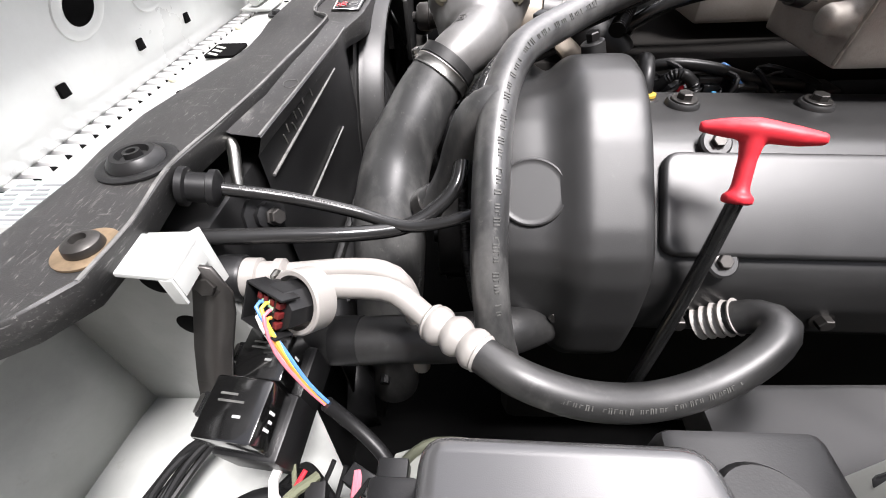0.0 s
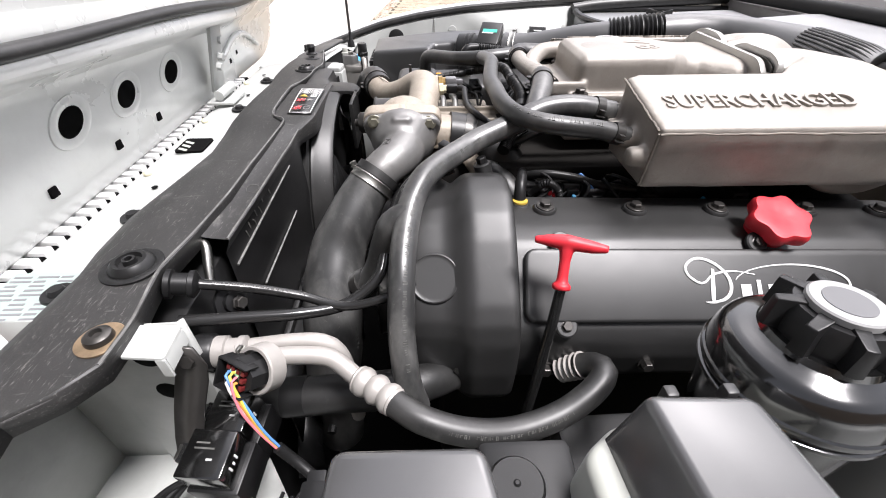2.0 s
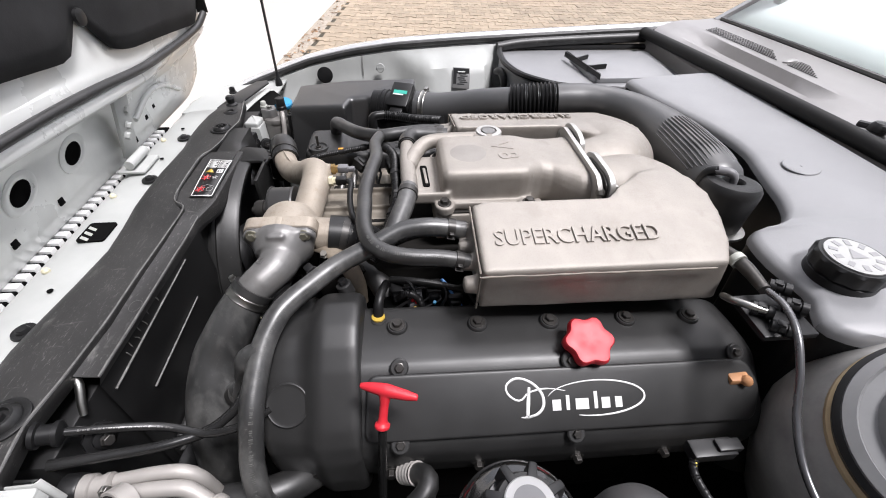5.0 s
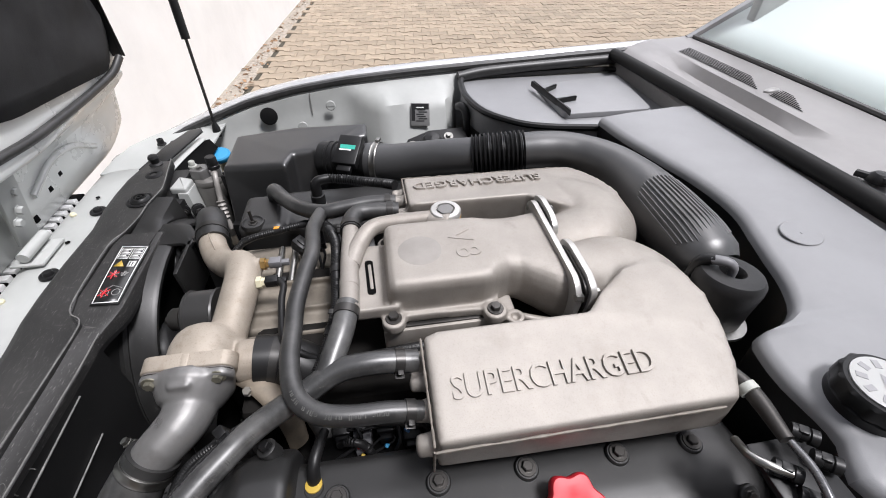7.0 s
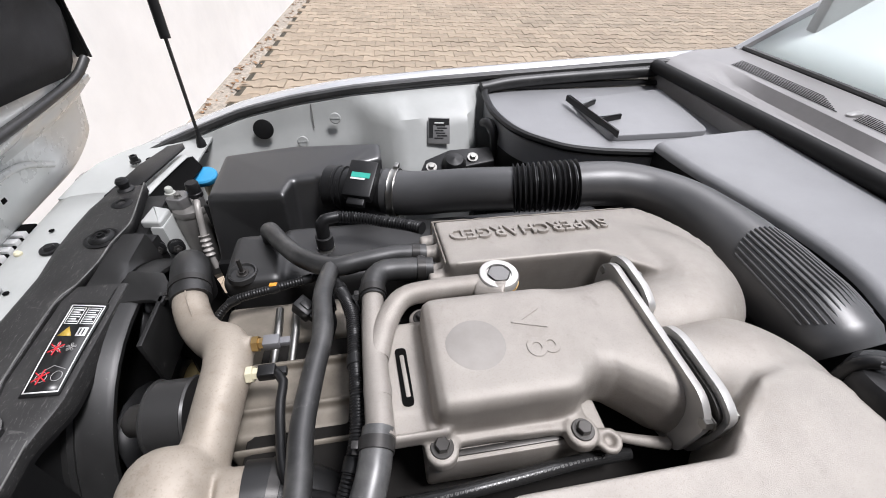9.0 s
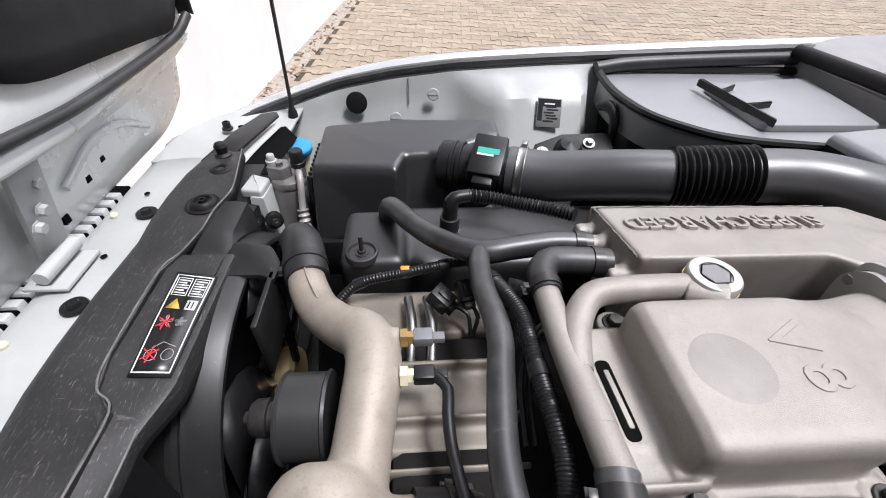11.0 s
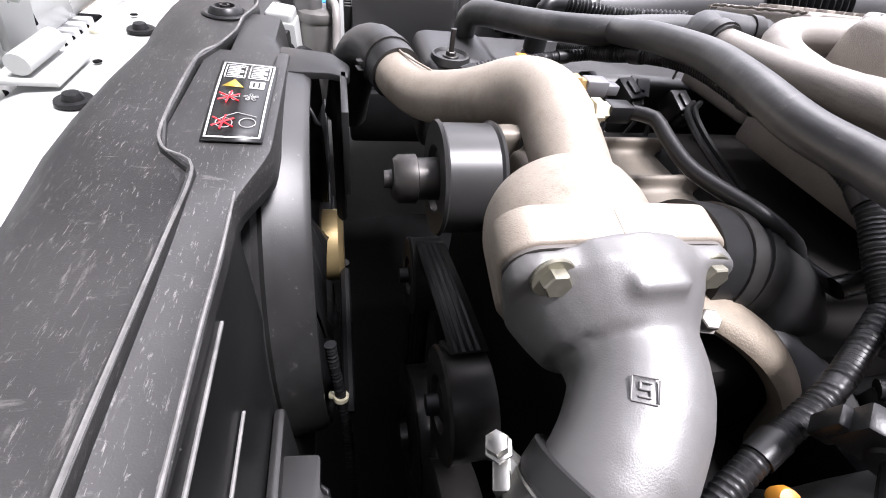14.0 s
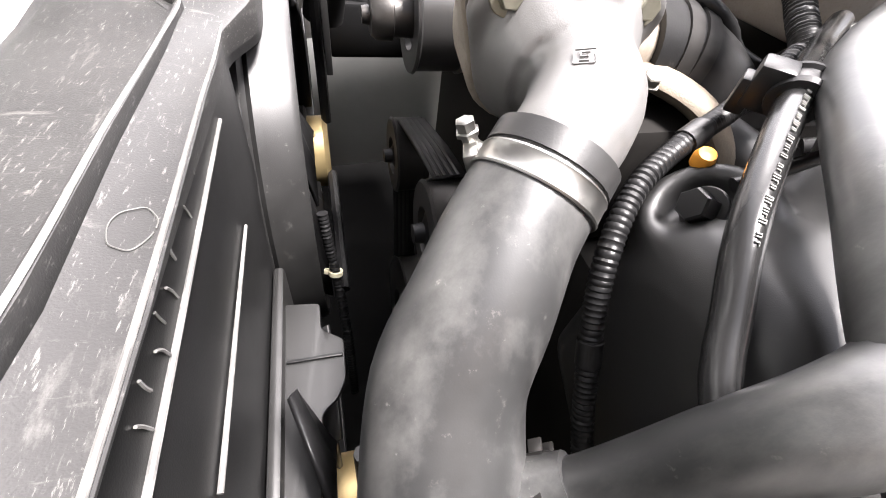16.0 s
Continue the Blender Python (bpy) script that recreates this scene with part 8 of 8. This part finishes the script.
lathe(bm, [(0.012, -0.016), (0.0155, -0.014), (0.0155, 0.0), (0.0145, 0.002), (0.010, 0.002)], frame_at((-0.094, 0.358, 0.843), (1, 0.05, -0.05)), 10)
part("black_end", bm, BLACK, ac)
sw = thing("pressure_switch", "black switch plug in a pale alloy ring with coloured wires", "connector", (-0.05, 0.325, 0.83))
axis = Vector((-0.42, -0.72, 0.55)).normalized()
c0 = Vector((-0.047, 0.339, 0.845))
bm = B()
lathe(bm, [(0.0180, -0.006), (0.0200, -0.005), (0.0200, 0.009), (0.0190, 0.010), (0.0165, 0.010), (0.0160, 0.004), (0.0, 0.004)], frame_at(c0, axis), 40)
part("ring", bm, PALE_PIPE, sw)
pm = frame_at(c0 + axis * 0.008, axis)
bm = B()
prism(bm, [(0.0145 * math.cos(a) * 1.05, 0.0135 * math.sin(a)) for a in (math.pi / 8 + math.pi / 4 * k for k in range(8))], 0.02, pm @ Matrix.Translation((0, 0, 0.016)), bevel=0.001)
for k in range(3):
    box(bm, (-0.008 + 0.006 * k, -0.009, 0.016), (-0.0065 + 0.006 * k, 0.009, 0.0195), 0, pm)
box(bm, (-0.015, -0.012, 0.002), (-0.009, 0.010, 0.014), 0.001, pm)
plug = part("plug", bm, BLACK, sw)
for u in (-0.0075, -0.0025, 0.0025, 0.0075):
    for v in (-0.006, 0.0, 0.006):
        bm = B()
        box(bm, (u - 0.0016, v - 0.0018, 0.0155), (u + 0.0016, v + 0.0018, 0.0200), 0.0003, pm)
        part("cavity", bm, mat("dark_red_cavity", (0.12, 0.012, 0.012), 0.5) if (u > 0.005 or v > 0.005) else GLOSS, plug)
for lo, hi in (((-0.0160, -0.0125, 0.010), (0.0125, -0.0110, 0.0225)), ((-0.0160, 0.0105, 0.010), (0.0125, 0.0120, 0.0225)), ((-0.0165, -0.0125, 0.010), (-0.0150, 0.0120, 0.0225))):
    bm = B()
    box(bm, lo, hi, 0.0005, pm)
    part("plug_wall", bm, BLACK, plug)
for k, (u, v) in enumerate(((-0.004, 0.003), (0.0, 0.004), (0.003, 0.001), (-0.002, -0.002), (0.004, -0.003))):
    s = pm @ Vector((u, v, 0.016))
    off = Vector((math.cos(1.26 * k), 0.3 * math.sin(2.5 * k), math.sin(1.26 * k))) * 0.0021
    part("wire", sweep(B(), [s, s + axis * 0.009 + Vector((0, 0, -0.002)), Vector((-0.0520, 0.3045, 0.842)) + off * 1.4, Vector((-0.0430, 0.2985, 0.818)) + off, Vector((-0.0335, 0.2955, 0.797)) + off * 0.8], 0.0011, 7), WIRES[k], sw)
    if k < 3:
        bm = B()
        lathe(bm, [(0.0024, 0), (0.0024, 0.003), (0.0014, 0.0035)], frame_at(s, axis), 10)
        part("wire_seal", bm, mat("pale_green_seal", (0.35, 0.6, 0.35), 0.5), sw)
part("taped_lead", sweep(B(), [(-0.0345, 0.2955, 0.800), (-0.026, 0.293, 0.787), (-0.014, 0.287, 0.777), (0.0, 0.276, 0.768), (0.006, 0.262, 0.758), (0.0, 0.25, 0.745), (-0.012, 0.24, 0.735)], 0.0045, 10), BLACK, sw)

for k, (x, y, z) in enumerate(((-0.073, 0.278, 0.818), (-0.078, 0.322, 0.800))):
    rl = thing("relay", "square black relay in a plastic socket", "relay", (x, y, z - 0.05), "relays")
    rq = Matrix.Translation((x, y, z)) @ Matrix.Rotation(radians(-6), 4, "Z") @ Matrix.Rotation(radians(8), 4, "X")
    bm = B()
    box(bm, (-0.0135, -0.0135, -0.026), (0.0135, 0.0135, 0.0), 0.0015, rq)
    can_ = part("can", bm, GLOSS, rl)
    bm = B()
    box(bm, (-0.0150, -0.0155, -0.05), (0.0165, 0.0150, -0.022), 0.0015, rq)
    box(bm, (-0.020, -0.004, -0.03), (-0.0135, 0.007, -0.006), 0.001, rq)
    part("socket", bm, BLACK, rl)
    bm = B()
    box(bm, (-0.0215, -0.003, -0.016), (-0.0155, 0.006, -0.006), 0.001, rq)
    part("spring_tab", bm, STEEL, rl)
    for lo, hi in (((0.0015, -0.004, 0.0), (0.0050, -0.0028, 0.0003)), ((-0.008, 0.002, 0.0), (0.004, 0.003, 0.0002)), ((-0.008, 0.005, 0.0), (0.0, 0.006, 0.0002))):
        bm = B()
        box(bm, lo, hi, 0, rq)
        part("print_bar", bm, CAP_WHITE if hi[2] > 0.00025 else PRINT, can_)
    for j in range(3):
        bm = B()
        box(bm, (0.0135, -0.006 + 0.0035 * j, -0.011), (0.0138, -0.0048 + 0.0035 * j, -0.006 - 0.002 * (j % 2)), 0, rq)
        part("side_print", bm, INK, can_)
    rl.scale = (1.25, 1.25, 1.25)
brk = thing("relay_bracket", "dark steel strap bracket holding the relays", "bracket", (-0.10, 0.32, 0.78))
bm = B()
rows = []
for p, w in (((-0.099, 0.3365, 0.868), 0.009), ((-0.098, 0.3355, 0.848), 0.013), ((-0.100, 0.330, 0.835), 0.014), ((-0.104, 0.318, 0.815), 0.013), ((-0.107, 0.307, 0.795), 0.012), ((-0.104, 0.296, 0.784), 0.012), ((-0.095, 0.287, 0.778), 0.012)):
    rows.append([(p[0] - w, p[1] - 0.002, p[2]), (p[0] + w * 0.8, p[1] - 0.004, p[2] - 0.001)])
loft(bm, rows)
thick(part("strap", bm, DARK_STEEL, brk), 0.0025)
bolt(brk, (-0.100, 0.3325, 0.853), (0, -0.95, 0.3), 0.0062, 0.005, DARK_STEEL, 0.008)

settle(brk, 0.005, 0, 0.014)

upr = thing("headlamp_support", "pale painted sheet support with three round holes", "support", (-0.14, 0.33, 0.70))
bm = B()
loft(bm, [[(-0.238, 0.352, z), (-0.186, 0.352, z), (-0.182, 0.347, z), (-0.170, 0.346, z), (-0.128, 0.345, z), (-0.100, 0.346, z), (-0.097, 0.350, z)] for z in (0.894, 0.85, 0.82, 0.76, 0.70, 0.66)])
thick(part("upright_sheet", bm, PAINT_LOW, upr), 0.002)
BRACKET_WHITE = mat("white_painted_bracket", (0.42, 0.43, 0.415), 0.35, var=0.06, scale=30, specks=0.1)
bm = B()
prism(bm, rounded([(-0.128, 0.314, 0.896), (-0.094, 0.313, 0.893), (-0.094, 0.342, 0.895), (-0.128, 0.341, 0.898)], 0.003), 0.0025, bevel=0.001)
part("white_bracket", bm, BRACKET_WHITE, upr, "white painted bracket top")
bm = B()
prism(bm, [(-0.1005, 0.3145, 0.8915), (-0.094, 0.3145, 0.891), (-0.094, 0.3128, 0.891), (-0.1005, 0.3128, 0.8915)], 0.018, bevel=0.0005)
part("bracket_tab", bm, BRACKET_WHITE, upr, "white folded tab")
bm = B()
prism(bm, [(-0.0955, 0.315, 0.891), (-0.0940, 0.315, 0.891), (-0.0940, 0.341, 0.892), (-0.0955, 0.341, 0.892)], 0.014, bevel=0.0004)
part("bracket_side", bm, BRACKET_WHITE, upr, "white folded side")
for x, z in ((-0.137, 0.856), (-0.136, 0.811), (-0.134, 0.766)):
    bm = B()
    lathe(bm, [(0.0115, 0), (0.0115, 0.0008), (0.0105, 0.0012), (0.0, 0.0012)], frame_at((x, 0.3442, z), (0, -1, 0.0)), 28)
    part("hole", bm, SHADE_BLACK, upr, "dark round hole")
inn = thing("inner_wing_tray", "pale painted inner wing floor and side", "body panel", (-0.15, 0.25, 0.68))
bm = B()
prism(bm, [(-0.33, 0.06), (0.14, 0.06), (0.14, 0.29), (0.05, 0.30), (-0.03, 0.27), (-0.09, 0.352), (-0.33, 0.353)], 0.003, Matrix.Translation((0, 0, 0.686)))
part("floor_sheet", bm, PAINT_LOW, inn)
bm = B()
loft(bm, [[(-0.236, 0.354, z), (-0.242, 0.33, z), (-0.250, 0.27, z), (-0.262, 0.18, z), (-0.275, 0.08, z)] for z in (0.87, 0.82, 0.76, 0.684)])
thick(part("side_sheet", bm, PAINT_LOW, inn), 0.002)
bm = B()
box(bm, (-0.02, 0.19, 0.715), (0.022, 0.25, 0.80), 0.014)
box(bm, (0.0, 0.235, 0.70), (0.10, 0.285, 0.775), 0.014)
part("white_duct", bm, mat("grimy_white_duct", (0.24, 0.245, 0.225), 0.5, var=0.2, scale=20, specks=0.2), inn, "grimy white moulded plastic duct")
part("green_pipe", sweep(B(), [(0.0, 0.26, 0.765), (0.02, 0.275, 0.785), (0.04, 0.28, 0.788), (0.09, 0.277, 0.782), (0.14, 0.275, 0.778)], 0.003, 10), mat("dull_olive_pipe", (0.10, 0.105, 0.075), 0.45, metal=0.4), inn)
part("cable_coil", sweep(B(), [(-0.13, 0.20, 0.725), (-0.11, 0.24, 0.738), (-0.08, 0.258, 0.745), (-0.05, 0.25, 0.74), (-0.03, 0.22, 0.73)], 0.006, 10), BLACK, inn)
part("cable_coil", sweep(B(), [(-0.14, 0.19, 0.73), (-0.115, 0.232, 0.75), (-0.08, 0.247, 0.757), (-0.05, 0.24, 0.75), (-0.03, 0.21, 0.73)], 0.005, 10), BLACK, inn)
for k in range(7):
    part("cable", sweep(B(), [(-0.185 + 0.004 * k, 0.235 + 0.003 * k, 0.715), (-0.170 + 0.004 * k, 0.268 + 0.003 * k, 0.722 + 0.003 * (k % 3)), (-0.150 + 0.004 * k, 0.290 + 0.003 * k, 0.735), (-0.125 + 0.003 * k, 0.300 + 0.002 * k, 0.742), (-0.095, 0.300, 0.745)], 0.0028, 8), BLACK, inn)
    part("cable", sweep(B(), [(-0.15 + 0.004 * k, 0.14, 0.70 + 0.003 * k), (-0.135 + 0.003 * k, 0.20 + 0.006 * k, 0.712), (-0.10 + 0.004 * k, 0.245 + 0.004 * k, 0.722 + 0.004 * (k % 3)), (-0.06, 0.262 + 0.003 * k, 0.738), (-0.03, 0.255, 0.752)], 0.0028, 8), BLACK, inn)
clut = thing("wiring_loom", "loose coloured wires and connectors beside the relays", "wiring", (-0.03, 0.24, 0.73))
rngw = random.Random(11)
OLIVE = mat("olive_plated_pipe", (0.20, 0.21, 0.14), 0.4, metal=0.5)
for k, mt in enumerate((WIRES[3], OLIVE, RED, OLIVE, BLACK, BLACK, WIRES[2], BLACK, WIRES[3], BLACK)):
    x0, y0 = -0.062 + 0.008 * k, 0.272 - 0.003 * (k % 4)
    p = [Vector((x0, y0, 0.775)), Vector((x0 + rngw.uniform(-0.01, 0.015), y0 - 0.02, 0.772 + rngw.uniform(-0.01, 0.014))), Vector((x0 + rngw.uniform(0.0, 0.03), y0 - 0.045, 0.765 + rngw.uniform(-0.012, 0.01))), Vector((x0 + rngw.uniform(-0.02, 0.03), y0 - 0.08, 0.745))]
    part("wire", sweep(B(), p, 0.0016 if k % 3 else 0.003, 7), mt, clut)
for x, y, z, mt in ((-0.035, 0.25, 0.775, BLACK), (-0.012, 0.262, 0.772, BLACK), (-0.052, 0.232, 0.768, WHITE), (-0.02, 0.225, 0.772, BLACK)):
    bm = B()
    box(bm, (-0.009, -0.006, -0.005), (0.009, 0.006, 0.005), 0.001, Matrix.Translation((x, y, z)) @ Matrix.Rotation(x * 40, 4, "Z"))
    part("connector", bm, mt, clut)
lev = thing("release_lever", "small bare steel bonnet lever", "lever", (-0.127, 0.44, 0.86))
part("lever", sweep(B(), [(-0.131, 0.452, 0.886), (-0.126, 0.452, 0.890), (-0.121, 0.446, 0.886), (-0.118, 0.432, 0.873), (-0.116, 0.424, 0.864)], [0.003, 0.0042, 0.0045, 0.0042, 0.0035], 10), STEEL, lev)
fitb = thing("radiator_fitting", "black ribbed radiator fitting with a bolt", "fitting", (-0.11, 0.40, 0.84))
bm = B()
lathe(bm, [(0.006, 0), (0.016, 0.002), (0.016, 0.006), (0.010, 0.007), (0.010, 0.012), (0.007, 0.013)], frame_at((-0.105, 0.392, 0.838), (0.8, -0.4, 0.3)), 10)
part("boss", bm, BLACK, fitb)
bolt(fitb, (-0.092, 0.386, 0.842), (0.8, -0.4, 0.3), 0.0055, 0.006, DARK_STEEL)

settle(fitb, 0.011, 0.011, 0.020)

# strut brace plate on the far inner wing
sb = thing("strut_plate", "black plate with two plated nuts on the far turret", "plate", (0.41, 1.27, 0.82))
bm = B()
prism(bm, [(0.335, 1.245, 0.842), (0.50, 1.262, 0.858), (0.50, 1.30, 0.872), (0.41, 1.305, 0.866), (0.355, 1.285, 0.856)], 0.02, bevel=0.003)
part("plate", bm, BLACK, sb)
for x, y, z in ((0.365, 1.262, 0.851), (0.455, 1.274, 0.862)):
    bolt(sb, (x, y, z), (0, -0.4, 0.9), 0.007, 0.008, STEEL, 0.012)
bm = B()
lathe(bm, [(0.026, 0), (0.025, 0.012), (0.018, 0.022), (0, 0.026)], frame_at((0.412, 1.262, 0.85), (0, -0.3, 1)), 24)
part("dome_cap", bm, BLACK, sb)
vv = thing("vent_valve", "black elbow valve and drain pipe beside the filter lid", "valve", (0.50, 1.28, 0.85))
part("elbow", sweep(B(), [(0.490, 1.345, 0.905), (0.497, 1.328, 0.912), (0.503, 1.31, 0.906), (0.504, 1.295, 0.885), (0.504, 1.285, 0.83)], [0.009, 0.011, 0.010, 0.0085, 0.0065], 14), BLACK, vv)

# ---- paving ----
def paver_outline():
    L, h, a = 0.1985, 0.0825, 0.0175
    e, c = L / 2, L / 4
    top_ = [(-e, h + a), (-c - 0.012, h + a), (-c + 0.012, h - a), (c - 0.012, h - a), (c + 0.012, h + a), (e, h + a)]
    g = 0.0085
    up = [(x, y - g) for x, y in top_]
    return up[::-1] + [(x, -y) for x, y in up]


def paver_mesh():
    bm = bmesh.new()
    o = paver_outline()
    n = len(o)
    t = [bm.verts.new((x * 0.94, y * 0.93, 0.0)) for x, y in o]
    s = [bm.verts.new((x, y, -0.004)) for x, y in o]
    d = [bm.verts.new((x, y, -0.02)) for x, y in o]
    bm.faces.new(t[::-1])
    for a, b in ((t, s), (s, d)):
        for i in range(n):
            bm.faces.new((a[i], a[(i + 1) % n], b[(i + 1) % n], b[i]))
    bmesh.ops.recalc_face_normals(bm, faces=bm.faces)
    me = bpy.data.meshes.new("paver")
    bm.to_mesh(me)
    bm.free()
    me.materials.append(PAVER)
    return me


yard = thing("paved_yard", "tan concrete bone-shaped pavers with dark joints", "paving", (1.0, 5.0, 0), kind="structure")
pm_ = paver_mesh()
turn = Matrix.Rotation(radians(-5), 4, "Z")
rng = random.Random(4)
verts0 = [v.co.copy() for v in pm_.vertices]
polys0 = [tuple(p.vertices) for p in pm_.polygons]
vs, fs, count = [], [], 0
for j in range(-12, 70):
    for i in range(-16, 60):
        p = turn @ Vector((i * 0.2 + (0.1 if j % 2 else 0), 2.0 + j * 0.165, 0))
        gap = p.x - (-1.23 + (p.y - 0.9) * 0.088)
        if gap < 0.16 or p.x > 8 or p.y > 13:
            continue
        p.z = rng.uniform(-0.003, 0.002)
        tilt = Matrix.Rotation(rng.uniform(-0.012, 0.012), 4, "X") @ Matrix.Rotation(rng.uniform(-0.012, 0.012), 4, "Y") @ Matrix.Rotation(rng.uniform(-0.02, 0.02), 4, "Z")
        m = Matrix.Translation(p) @ turn @ tilt
        if -0.9 < p.x < 2.1 and 3.3 < p.y < 6.4 and count < 300:
            ob = new("paver", pm_)
            ob.parent = yard
            ob.matrix_parent_inverse = Matrix.Translation((-1.0, -5.0, 0))
            ob.matrix_basis = m
            count += 1
        else:
            k = len(vs)
            vs += [m @ v for v in verts0]
            fs += [tuple(k + q for q in f) for f in polys0]
me = bpy.data.meshes.new("paver_field")
me.from_pydata([tuple(v) for v in vs], [], fs)
me.materials.append(PAVER)
rest = new("paver_field", me)
rest.parent = yard
rest.matrix_parent_inverse = Matrix.Translation((-1.0, -5.0, 0))
tagged(rest, kind="stuff")
edge = B()
for k in range(420):
    s = rng.uniform(0.5, 14)
    q = Vector((-1.23, 0.9, 0)) + wall_dir * s + Vector((abs(rng.gauss(0.05, 0.06)) + 0.01, 0, 0.004 + rng.uniform(0, 0.012)))
    r = rng.uniform(0.012, 0.035)
    a = rng.uniform(0, 6.3)
    w = [edge.verts.new(q + Vector((r * math.cos(a + b) * f, r * math.sin(a + b) * f, rng.uniform(-0.006, 0.012)))) for b, f in ((0, 1), (1.3, 0.5), (2.2, 0.6), (3.14, 0.9), (4.2, 0.5), (5.2, 0.55))]
    edge.faces.new(w)
litter = part("leaf_litter", edge, SOIL)
tagged(litter, "brown fallen leaves along the foot of the wall", "leaves", kind="stuff")
bm = B()
n_ = Vector((wall_dir.y, -wall_dir.x, 0))
p0_, p1_ = Vector((-1.23, 0.9, 0)), Vector((-1.23, 0.9, 0)) + wall_dir * 20
loft(bm, [[p + n_ * 0.0 + Vector((0, 0, -0.01)), p + n_ * 0.0 + Vector((0, 0, 0.012)), p + n_ * 0.13 + Vector((0, 0, 0.004)), p + n_ * 0.15 + Vector((0, 0, -0.01))] for p in (p0_, p1_)])
tagged(part("gravel_strip", bm, mat("pinkish_gravel_strip", (0.30, 0.265, 0.22), 0.9, var=0.4, scale=40, bump=0.8, bscale=120)), "reddish gravel strip along the wall foot", "gravel", kind="structure")
